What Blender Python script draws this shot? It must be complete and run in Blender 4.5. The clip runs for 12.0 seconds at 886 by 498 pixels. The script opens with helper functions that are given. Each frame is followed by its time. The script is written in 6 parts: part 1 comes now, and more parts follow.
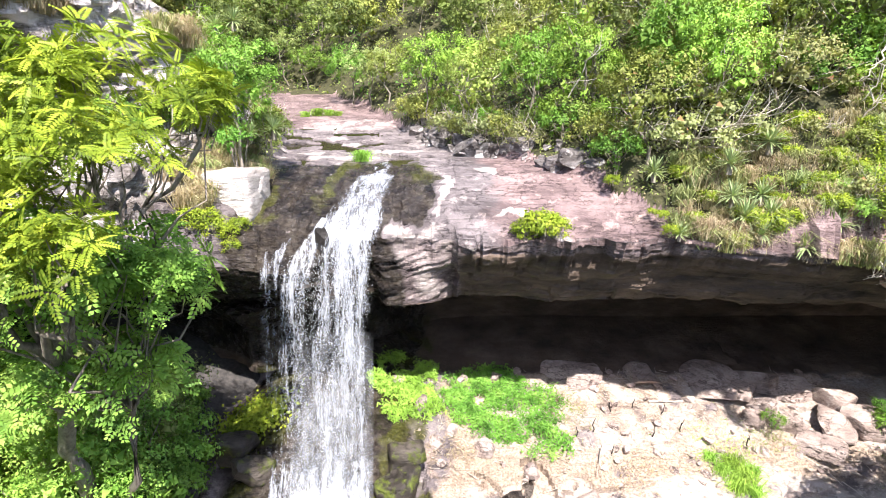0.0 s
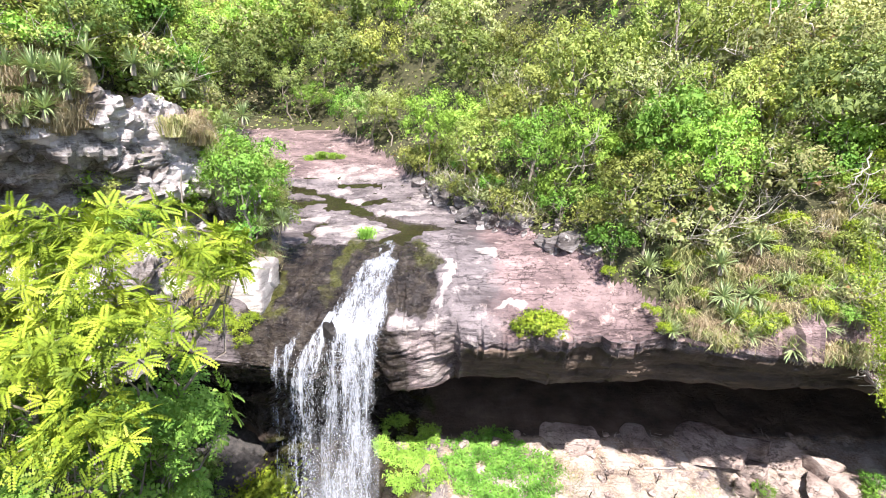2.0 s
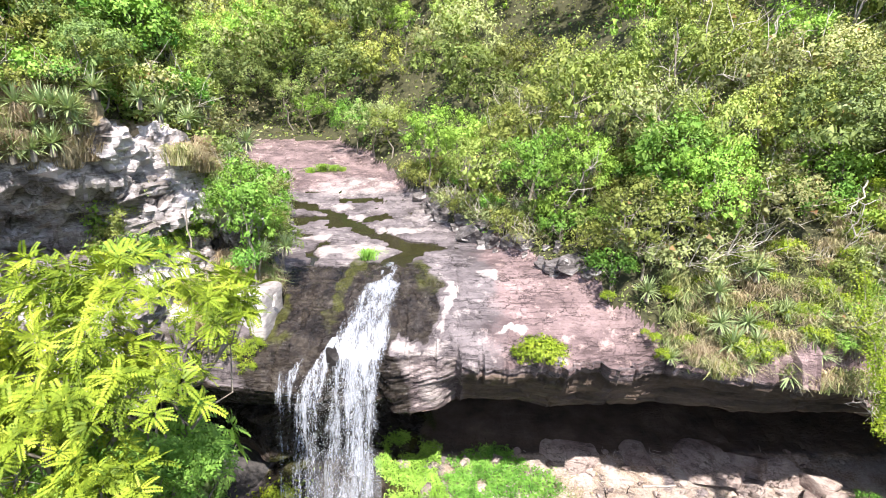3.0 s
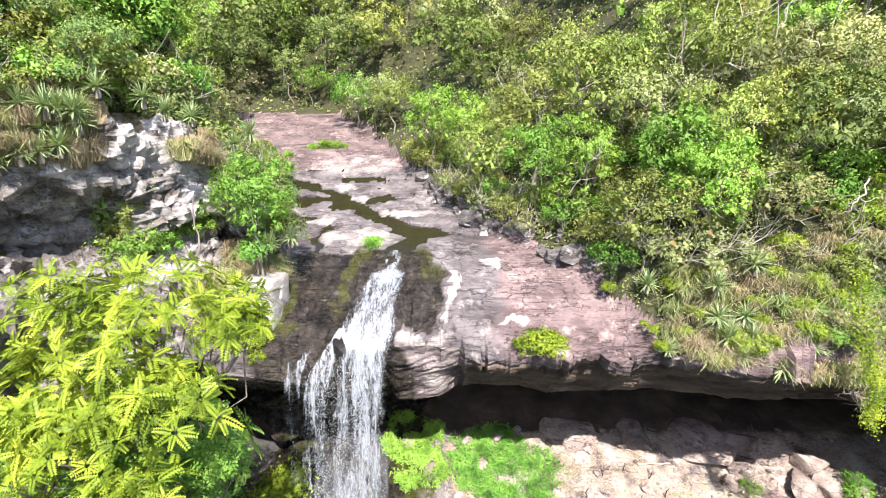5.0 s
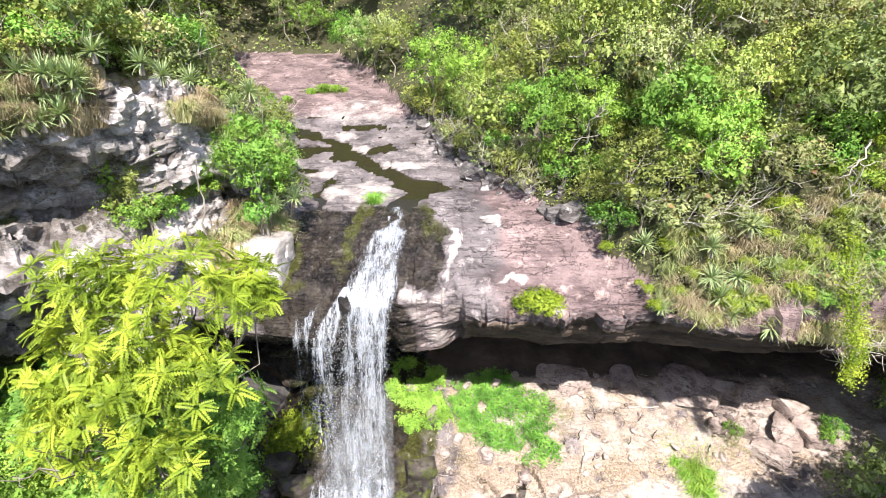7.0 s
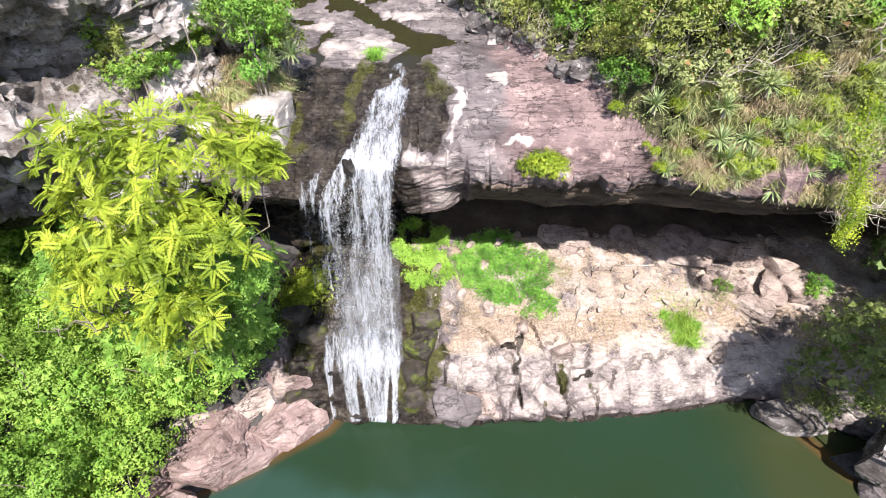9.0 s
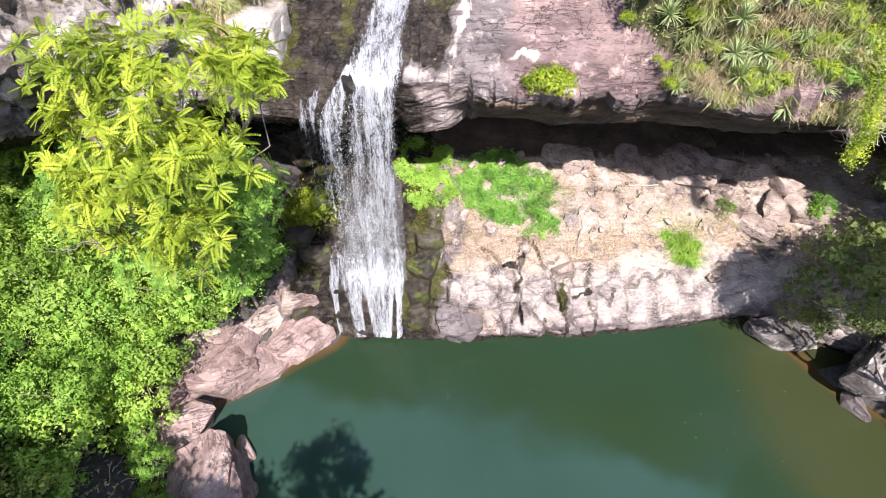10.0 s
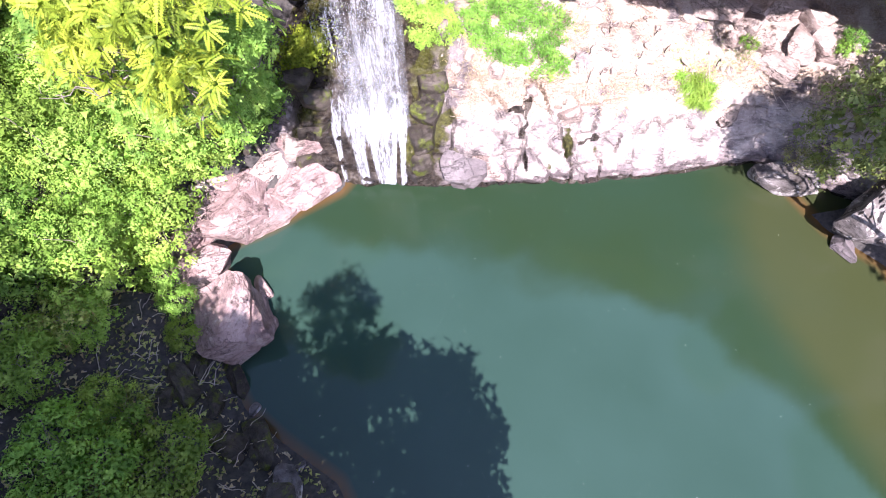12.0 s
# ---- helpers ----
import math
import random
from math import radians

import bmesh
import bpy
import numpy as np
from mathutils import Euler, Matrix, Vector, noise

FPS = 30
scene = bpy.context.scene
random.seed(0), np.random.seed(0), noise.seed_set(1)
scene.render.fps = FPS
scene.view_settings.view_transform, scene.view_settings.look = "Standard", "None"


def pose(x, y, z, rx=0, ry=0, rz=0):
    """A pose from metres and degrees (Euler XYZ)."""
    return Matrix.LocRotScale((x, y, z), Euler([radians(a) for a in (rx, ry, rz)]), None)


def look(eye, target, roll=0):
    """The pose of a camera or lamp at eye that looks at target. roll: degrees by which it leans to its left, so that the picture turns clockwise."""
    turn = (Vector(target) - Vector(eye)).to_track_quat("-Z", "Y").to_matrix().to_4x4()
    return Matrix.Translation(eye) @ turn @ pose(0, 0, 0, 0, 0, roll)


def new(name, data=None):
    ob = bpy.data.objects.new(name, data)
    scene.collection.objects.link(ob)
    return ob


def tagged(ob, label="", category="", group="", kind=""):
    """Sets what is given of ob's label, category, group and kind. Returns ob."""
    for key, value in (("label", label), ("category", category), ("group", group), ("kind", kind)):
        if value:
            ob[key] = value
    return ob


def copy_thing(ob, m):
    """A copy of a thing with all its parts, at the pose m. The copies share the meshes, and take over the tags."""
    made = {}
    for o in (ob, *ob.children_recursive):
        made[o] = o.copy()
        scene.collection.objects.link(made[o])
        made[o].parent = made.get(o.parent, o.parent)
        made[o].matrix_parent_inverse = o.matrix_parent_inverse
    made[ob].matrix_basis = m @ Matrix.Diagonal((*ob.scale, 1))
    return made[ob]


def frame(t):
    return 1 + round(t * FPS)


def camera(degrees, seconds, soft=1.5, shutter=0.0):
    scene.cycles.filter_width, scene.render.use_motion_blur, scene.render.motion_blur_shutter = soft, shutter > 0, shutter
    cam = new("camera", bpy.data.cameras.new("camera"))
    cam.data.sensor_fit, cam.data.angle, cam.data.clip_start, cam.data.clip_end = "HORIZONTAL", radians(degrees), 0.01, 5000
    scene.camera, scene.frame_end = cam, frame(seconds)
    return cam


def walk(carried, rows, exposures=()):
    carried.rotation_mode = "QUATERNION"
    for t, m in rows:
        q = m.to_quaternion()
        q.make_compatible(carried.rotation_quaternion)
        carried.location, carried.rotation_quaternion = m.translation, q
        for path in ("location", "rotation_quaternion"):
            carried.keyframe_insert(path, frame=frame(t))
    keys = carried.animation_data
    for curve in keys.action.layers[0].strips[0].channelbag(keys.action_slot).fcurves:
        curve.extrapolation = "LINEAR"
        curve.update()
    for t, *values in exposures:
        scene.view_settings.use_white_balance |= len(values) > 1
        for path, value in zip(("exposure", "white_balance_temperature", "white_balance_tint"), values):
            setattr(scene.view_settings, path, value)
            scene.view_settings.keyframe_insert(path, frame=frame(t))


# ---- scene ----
cam = camera(78.8, 12.0, soft=1.0)
METRES, EYE, TILT, LEAN, TURN = 7.0, 15.0, -12.5, 0.0, 0.0
ROWS = [
    (0.0, 0.0, 0.0, 0.0, -0.0, 0.0, 0.0),
    (0.5, -0.0068, -0.0261, 0.1246, 0.02, -0.04, -0.0),
    (1.0, -0.0098, -0.0538, 0.2535, 0.05, -0.19, 0.01),
    (1.5, -0.0112, -0.0826, 0.3835, 0.06, -0.39, 0.01),
    (2.0, -0.0117, -0.1041, 0.4833, 0.04, -0.52, 0.02),
    (2.5, -0.0148, -0.1239, 0.5699, 0.03, -0.58, 0.03),
    (3.0, -0.0202, -0.1371, 0.6223, 0.02, -0.66, 0.03),
    (5.0, -0.0356, -0.1685, 0.7854, 0.11, -4.73, 0.01),
    (5.5, -0.0369, -0.1762, 0.8307, 0.12, -5.77, 0.01),
    (6.0, -0.0361, -0.1834, 0.8684, 0.17, -7.64, 0.02),
    (6.5, -0.0351, -0.1933, 0.9032, 0.2, -8.88, 0.01),
    (7.0, -0.0343, -0.2031, 0.938, 0.27, -11.87, 0.06),
    (9.0, -0.0361, -0.2098, 0.9548, 0.65, -26.67, 0.21),
    (9.5, -0.0365, -0.2104, 0.9566, 0.76, -31.02, 0.31),
    (10.0, -0.0368, -0.2122, 0.9599, 0.87, -35.17, 0.39),
    (10.5, -0.0359, -0.2167, 0.9636, 0.95, -39.49, 0.51),
    (11.0, -0.0358, -0.2179, 0.9663, 1.0, -43.5, 0.61),
    (11.5, -0.0359, -0.22, 0.9684, 1.04, -47.63, 0.74),
    (12.0, -0.0355, -0.2211, 0.9704, 1.07, -51.38, 0.85),
]
walk(cam, [(t, pose(0, 0, EYE, TILT, LEAN, TURN) @ pose(METRES * x, METRES * y, METRES * z, 90 + pitch, roll, yaw)) for t, x, y, z, yaw, pitch, roll in ROWS],
     exposures=[(0.0, 1.4, 6450, 18), (1.5, 1.34, 6400, 19), (3.0, 1.22, 6400, 17), (7.0, 1.12, 6450, 15), (9.0, 0.96, 6450, 17), (10.5, 0.97, 6500, 23), (12.0, 1.62, 6150, 33)])

# ---- world, sun ----
SUN_WAY = Vector((-0.9, 5.9, -7.7)).normalized()
world = bpy.data.worlds.new("sky")
scene.world = world
world.use_nodes = True
wt = world.node_tree
sky = wt.nodes.new("ShaderNodeTexSky")
sky.sky_type = 'NISHITA'
sky.sun_disc = False
sky.sun_elevation = math.asin(-SUN_WAY.z)
sky.sun_rotation = math.atan2(-SUN_WAY.x, -SUN_WAY.y)
wt.nodes["Background"].inputs["Strength"].default_value = 0.135
wt.links.new(sky.outputs[0], wt.nodes["Background"].inputs["Color"])
sun = new("sun", bpy.data.lights.new("sun", 'SUN'))
sun.data.energy, sun.data.angle, sun.data.color = 5.0, radians(0.53), (1.0, 0.95, 0.86)
sun.matrix_world = look((0, -20, 60), Vector((0, -20, 60)) + SUN_WAY)


# ---- noise and interpolation ----
def hash3(i, j, k, seed):
    h = (i.astype(np.int64) * 374761393 + j.astype(np.int64) * 668265263 + k.astype(np.int64) * 2147483647 + seed * 144665) & 0xFFFFFFFF
    h = ((h ^ (h >> 13)) * 1274126177) & 0xFFFFFFFF
    h = ((h ^ (h >> 16)) * 2246822519) & 0xFFFFFFFF
    return ((h ^ (h >> 15)) & 0xFFFFFF) / 16777215.0


def vnoise(x, y, z, seed=0):
    """Smooth value noise, -1 to 1."""
    x, y, z = np.broadcast_arrays(np.asarray(x, float), np.asarray(y, float), np.asarray(z, float))
    i, j, k = np.floor(x), np.floor(y), np.floor(z)
    f = [a - b for a, b in ((x, i), (y, j), (z, k))]
    u, v, w = [a * a * (3 - 2 * a) for a in f]
    i, j, k = i.astype(np.int64), j.astype(np.int64), k.astype(np.int64)
    r = 0
    for a in (0, 1):
        for b in (0, 1):
            for c in (0, 1):
                r = r + hash3(i + a, j + b, k + c, seed) * (u if a else 1 - u) * (v if b else 1 - v) * (w if c else 1 - w)
    return 2 * r - 1


def fbm(x, y, z, seed=0, octaves=4):
    r, amp, f = 0, 1.0, 1.0
    for o in range(octaves):
        r = r + amp * vnoise(x * f, y * f, z * f, seed + o * 17)
        amp, f = amp * 0.5, f * 2.03
    return r


def cells(x, y, z, seed=0):
    """Blocky noise: the value and the edge distance of the nearest jittered cell."""
    x, y, z = np.broadcast_arrays(np.asarray(x, float), np.asarray(y, float), np.asarray(z, float))
    i, j, k = [np.floor(a).astype(np.int64) for a in (x, y, z)]
    d1, d2, val = np.full(x.shape, 9.0), np.full(x.shape, 9.0), np.zeros(x.shape)
    for a in (-1, 0, 1):
        for b in (-1, 0, 1):
            for c in (-1, 0, 1):
                p, q, r = i + a, j + b, k + c
                d = np.sqrt((p + hash3(p, q, r, seed) - x) ** 2 + (q + hash3(p, q, r, seed + 1) - y) ** 2 + (r + hash3(p, q, r, seed + 2) - z) ** 2)
                near = d < d1
                d2 = np.where(near, d1, np.minimum(d2, d))
                val = np.where(near, hash3(p, q, r, seed + 3), val)
                d1 = np.where(near, d, d1)
    return val, d2 - d1


def ease(a, b, x):
    t = np.clip((np.asarray(x, float) - a) / (b - a), 0, 1)
    return t * t * (3 - 2 * t)


def line(x, table):
    return np.interp(x, [p[0] for p in table], [p[1] for p in table])


# ---- the lie of the land ----
LIP_Y = [(-60, 8), (-24, 12), (-14, 16.6), (-8, 16.9), (-6, 16.85), (-5.0, 16.95), (-4.3, 17.2), (-3.7, 17.5), (-2, 17.65), (0.35, 17.75), (0.5, 17.15), (1.1, 17.05), (2.6, 17.0), (4, 16.6), (4.7, 16.75), (5.6, 16.45), (7.9, 16.85), (9.4, 16.4), (11, 16.0), (14.4, 16.2), (18, 15.4), (24, 12), (60, -5)]
LIP_Z = [(-60, 13), (-9, 11.4), (-8, 10.8), (-6, 10.5), (-5.0, 10.45), (-4.4, 10.8), (-3.8, 11.45), (0.3, 11.45), (1.1, 11.3), (4, 11.65), (8, 11.65), (11, 11.3), (14.4, 10.9), (20, 11), (60, 14)]
SHORE_Y = [(-60, 6), (-20, 11), (-11, 13.6), (-6, 14.3), (-3, 14.2), (-1.2, 14.1), (0.3, 14.0), (2.5, 14.4), (5.1, 14.2), (7.2, 14.5), (10.4, 14.8), (12.2, 15.2), (14, 15.4), (16, 14.6), (20, 12.5), (60, -5)]
SLAB_Z = [(15, 10.6), (17.4, 11.75), (18, 12.2), (20, 13.05), (21.5, 13.5), (23.4, 13.78), (28, 13.85), (33, 14.5), (38, 15.6), (42, 16.2), (48, 17.8), (55, 21), (70, 29), (100, 46), (160, 66), (400, 80)]
RIGHT_X = [(12, 13), (16.2, 9.6), (17, 8.6), (18.4, 6.6), (19.5, 5.6), (21.3, 4.4), (23.3, 2.8), (28.8, 0.2), (32, -0.8), (38, -3.7), (42, -5), (48, -9), (52, -13), (60, -17), (400, -17)]
LEFT_X = [(12, -6.6), (20, -6.5), (23, -7), (28, -8), (33, -9.5), (38, -12), (42, -14.5), (48, -18), (52, -17), (60, -17), (400, -17)]
RISE_R = [(-1, 0), (0, 0), (0.35, 0.45), (3, 1.6), (6, 3.2), (10, 5.6), (20, 13), (50, 30), (120, 45), (400, 50)]
RISE_L = [(-1, 0), (0, 0), (0.6, 0.5), (3, 1.3), (8, 2.4), (20, 8), (50, 22), (400, 40)]
RIM = [(-60, 2), (-20, 11), (-14, 14.2), (-12.9, 15.3), (-11.6, 16.2), (-10.5, 17.0), (-10.0, 17.8), (-9.7, 19.2), (-9.0, 20.3), (-8.4, 21.6), (-8.9, 25), (-10.5, 31), (-13.5, 38), (-19, 48), (-24, 60), (-24, 400)]


def side_of(x, y, poly):
    """Distance to an open polyline, positive on its left-hand (inland) side."""
    best, sign = np.full(np.shape(x), 1e9), np.ones(np.shape(x))
    for (ax, ay), (bx, by) in zip(poly, poly[1:]):
        dx, dy = bx - ax, by - ay
        t = np.clip(((x - ax) * dx + (y - ay) * dy) / (dx * dx + dy * dy), 0, 1)
        d = np.hypot(x - ax - t * dx, y - ay - t * dy)
        s = np.sign(dx * (y - ay) - dy * (x - ax))
        near = d < best - 1e-9
        best, sign = np.where(near, d, best), np.where(near, s, sign)
    return best * sign


def land(x, y):
    """Height of the upper land: slab, stream bed and both slopes."""
    x, y = np.broadcast_arrays(np.asarray(x, float), np.asarray(y, float))
    base = line(y, SLAB_Z)
    back = y - np.where((x > -1.5) & (x < 2.6), np.interp(x, [-1.5, 2.6], [17.55, 17.0]), line(x, LIP_Y))
    steep = ease(-3.7, -4.5, x)
    lip = line(x, LIP_Z) + back * (0.75 + 1.75 * steep)
    base = np.where(back < 4, np.minimum(base + 0.0 * x, np.maximum(lip, base - 0.5 - 1.6 * steep)), base)
    dr, dl = x - line(y, RIGHT_X), line(y, LEFT_X) - x
    z = base + line(dr, RISE_R) + line(dl, RISE_L)
    rim = side_of(x, y, RIM)
    step = 3.7 + 4.6 * ease(-8.8, -11.0, x)
    step = step * ease(27, 21, y)
    return z + step * ease(1.9, 3.2 + 1.5 * ease(19.5, 22.5, y), rim + 2.1 * ease(19.5, 22.5, y)) * ease(70, 30, y)


def profile(x):
    """Section of the cliff at x: pool bed, bank, ledge, cave, overhanging face, up to the lip."""
    sy, ly, lz = line(x, SHORE_Y), line(x, LIP_Y), line(x, LIP_Z)
    fall = math.exp(-((x + 5.0) / 3.2) ** 2)
    a = [(sy - 2.5, -1.6), (sy - 0.25, -0.5), (sy, 0.0), (sy + 0.15, 0.55), (sy + 1.1, 1.3), (sy + 2.7, 2.35), (sy + 4.6, 3.3), (21.9, 4.0), (25.0, 4.5)]
    b = [(sy - 2.5, -1.6), (sy - 0.25, -0.5), (sy, 0.0), (sy + 0.4, 1.1), (sy + 1.1, 2.4), (sy + 1.8, 3.6), (sy + 2.9, 4.5), (20.5, 4.9), (22.5, 5.2)]
    low = [(p[0] + (q[0] - p[0]) * fall, p[1] + (q[1] - p[1]) * fall) for p, q in zip(a, b)]
    left = ease(-5, -8, x)
    back = 27.6 - 4.5 * fall - 5 * left
    sheer = ease(-2.6, -2.0, x) * ease(0.9, -0.6, x) + ease(-2.0, -3.0, x) * 0.7 * ease(-6.2, -5.0, x)
    lean = 2.15 - 1.55 * sheer
    return low + [(back, 5.2), (back, 7.0), (back - 1.6, 8.3), (ly + lean + 2.4, 8.75), (ly + lean, 8.9), (ly + lean * 0.55, 8.9 + 0.42 * (lz - 8.9)), (ly + 0.16, lz - 0.16 * (lz - 8.9)), (ly, lz)]


def resample(pts, counts):
    out = []
    for (a, b), n in zip(zip(pts, pts[1:]), counts):
        for i in range(n):
            t = i / n
            out.append((a[0] + (b[0] - a[0]) * t, a[1] + (b[1] - a[1]) * t))
    return out


# ---- materials ----
def shader(name):
    m = bpy.data.materials.new(name)
    m.use_nodes = True
    nt = m.node_tree
    return m, nt, nt.nodes["Principled BSDF"]


def node(nt, kind, **values):
    n = nt.nodes.new(kind)
    for key, v in values.items():
        n.inputs[key].default_value = v
    return n


def ramp(nt, src, stops):
    r = nt.nodes.new("ShaderNodeValToRGB")
    e = r.color_ramp.elements
    while len(e) < len(stops):
        e.new(0.5)
    for s, (p, c) in zip(e, stops):
        s.position, s.color = p, (*c, 1) if len(c) == 3 else c
    nt.links.new(src, r.inputs[0])
    return r.outputs[0]


def mix(nt, fac, a, b, blend='MIX'):
    n = nt.nodes.new("ShaderNodeMix")
    n.data_type, n.blend_type = 'RGBA', blend
    for sock, v in ((n.inputs[0], fac), (n.inputs[6], a), (n.inputs[7], b)):
        if isinstance(v, (int, float)):
            sock.default_value = v
        elif isinstance(v, tuple):
            sock.default_value = (*v, 1)
        else:
            nt.links.new(v, sock)
    return n.outputs[2]


def maths(nt, op, a, b=0.0, c=0.0):
    n = nt.nodes.new("ShaderNodeMath")
    n.operation = op
    n.use_clamp = op in ('MULTIPLY_ADD',)
    for sock, v in zip(n.inputs, (a, b, c)):
        if isinstance(v, (int, float)):
            sock.default_value = v
        else:
            nt.links.new(v, sock)
    return n.outputs[0]


def noise_tex(nt, vec, scale, detail=6, rough=0.6):
    n = node(nt, "ShaderNodeTexNoise", Scale=scale, Detail=detail, Roughness=rough)
    nt.links.new(vec, n.inputs["Vector"])
    return n.outputs["Fac"]


def attr(nt, name):
    n = nt.nodes.new("ShaderNodeAttribute")
    n.attribute_name = name
    return n.outputs["Fac"]


def rock_material(name, dark, mid, light, pale=(0.62, 0.57, 0.52), masks=True, object_space=False, bump=0.75, lichen=0.45, cracks=0.7):
    """Weathered sandstone. Point attributes say where it is wet, mossy, bleached, strewn with dry litter or browned for
    shade.
    """
    m, nt, bs = shader(name)
    L = nt.links.new
    co = nt.nodes.new("ShaderNodeTexCoord")
    if object_space:
        vec = co.outputs["Object"]
        info = nt.nodes.new("ShaderNodeObjectInfo")
        add = nt.nodes.new("ShaderNodeVectorMath")
        add.operation = 'ADD'
        L(vec, add.inputs[0])
        L(info.outputs["Location"], add.inputs[1])
        vec = add.outputs[0]
    else:
        vec = co.outputs["Object"]
    squash = nt.nodes.new("ShaderNodeMapping")
    squash.inputs["Scale"].default_value = (1, 1, 2.6)
    L(vec, squash.inputs[0])
    big = noise_tex(nt, squash.outputs[0], 0.55, 8, 0.62)
    fine = noise_tex(nt, squash.outputs[0], 5.5, 8, 0.7)
    grain = noise_tex(nt, vec, 38, 3, 0.7)
    col = ramp(nt, big, [(0.32, dark), (0.5, mid), (0.68, light)])
    col = mix(nt, ramp(nt, fine, [(0.30, (1, 1, 1)), (0.46, (0, 0, 0))]), col, dark)
    col = mix(nt, 0.35, col, ramp(nt, grain, [(0.3, (0.25, 0.25, 0.25)), (0.7, (0.8, 0.8, 0.8))]), 'OVERLAY')
    beds = nt.nodes.new("ShaderNodeMapping")
    beds.inputs["Scale"].default_value = (0.5, 0.5, 9.0)
    L(vec, beds.inputs[0])
    bed = noise_tex(nt, beds.outputs[0], 1.6, 6, 0.65)
    col = mix(nt, maths(nt, 'MULTIPLY', ramp(nt, bed, [(0.34, (1, 1, 1)), (0.45, (0, 0, 0))]), 0.7), col, dark)
    gaps = ramp(nt, noise_tex(nt, vec, 0.8, 3, 0.5), [(0.40, (0, 0, 0)), (0.52, (1, 1, 1))])
    crack = 0.0
    for scale, turn, thin in (((0.45, 1.3, 1.6), 0.12, 0.011), ((0.16, 1.9, 2.6), -0.10, 0.010), ((1.2, 0.5, 1.2), 0.5, 0.006)):
        veins = nt.nodes.new("ShaderNodeMapping")
        veins.inputs["Scale"].default_value = scale
        veins.inputs["Rotation"].default_value = (0.0, 0.0, turn)
        L(vec, veins.inputs[0])
        c = maths(nt, 'ABSOLUTE', maths(nt, 'SUBTRACT', noise_tex(nt, veins.outputs[0], 0.9, 5, 0.55), 0.5))
        crack = maths(nt, 'MAXIMUM', crack, ramp(nt, c, [(0.0, (1, 1, 1)), (thin, (0, 0, 0))]))
    crack = maths(nt, 'MULTIPLY', crack, gaps)
    col = mix(nt, maths(nt, 'MULTIPLY', crack, cracks), col, tuple(0.35 * q for q in dark))
    # lichen and bleached crusts
    crust = ramp(nt, noise_tex(nt, vec, 1.7, 9, 0.72), [(0.55, (0, 0, 0)), (0.66, (1, 1, 1))])
    col = mix(nt, maths(nt, 'MULTIPLY', crust, lichen), col, pale)
    rough = 0.85
    if masks:
        ragged = maths(nt, 'MULTIPLY_ADD', fine, 1.2, -0.6)
        def mask(nm, lo=0.35, hi=0.65):
            return ramp(nt, maths(nt, 'ADD', attr(nt, nm), ragged), [(lo, (0, 0, 0)), (hi, (1, 1, 1))])
        col = mix(nt, mask("rosy"), col, mix(nt, 1.0, col, (1.24, 1.03, 0.99), 'MULTIPLY'))
        straw = ramp(nt, noise_tex(nt, vec, 11, 8, 0.8), [(0.36, (0.12, 0.080, 0.055)), (0.50, (0.34, 0.265, 0.20)), (0.66, (0.52, 0.43, 0.345))])
        col = mix(nt, mask("straw"), col, straw)
        # dark brown that puts shade into the rock colour
        shade_col = ramp(nt, big, [(0.3, (0.044, 0.034, 0.028)), (0.5, (0.105, 0.078, 0.060)), (0.7, (0.185, 0.138, 0.105))])
        col = mix(nt, mask("stain"), col, shade_col)
        col = mix(nt, mask("pale", 0.32, 0.72), col, mix(nt, fine, (0.34, 0.295, 0.275), pale))
        wet = mask("wet")
        wetcol = ramp(nt, maths(nt, 'ADD', maths(nt, 'MULTIPLY', noise_tex(nt, vec, 1.5, 9, 0.7), 0.65), maths(nt, 'MULTIPLY', fine, 0.35)), [(0.40, (0.010, 0.009, 0.009)), (0.50, (0.030, 0.024, 0.020)), (0.58, (0.060, 0.050, 0.038)), (0.70, (0.15, 0.138, 0.13))])
        col = mix(nt, wet, col, wetcol)
        moss = mask("moss")
        mosscol = ramp(nt, noise_tex(nt, vec, 9, 6, 0.7), [(0.3, (0.022, 0.022, 0.009)), (0.55, (0.062, 0.064, 0.017)), (0.75, (0.12, 0.122, 0.032))])
        col = mix(nt, moss, col, mosscol)
        film_ = ramp(nt, noise_tex(nt, vec, 3.2, 5, 0.6), [(0.42, (0.55, 0.55, 0.55)), (0.60, (0.84, 0.84, 0.84))])
        rough = maths(nt, 'SUBTRACT', 0.88, maths(nt, 'MULTIPLY', wet, film_))
    L(col, bs.inputs["Base Color"])
    if isinstance(rough, float):
        bs.inputs["Roughness"].default_value = rough
    else:
        L(rough, bs.inputs["Roughness"])
    bs.inputs["Specular IOR Level"].default_value = 0.35
    h = maths(nt, 'ADD', maths(nt, 'MULTIPLY', big, 0.6), maths(nt, 'ADD', maths(nt, 'MULTIPLY', fine, 0.38), maths(nt, 'MULTIPLY', grain, 0.06)))
    h = maths(nt, 'SUBTRACT', maths(nt, 'ADD', h, maths(nt, 'MULTIPLY', bed, 0.18)), maths(nt, 'MULTIPLY', crack, 0.3 * cracks))
    b = node(nt, "ShaderNodeBump", Strength=bump, Distance=0.25)
    L(h, b.inputs["Height"])
    L(b.outputs[0], bs.inputs["Normal"])
    return m


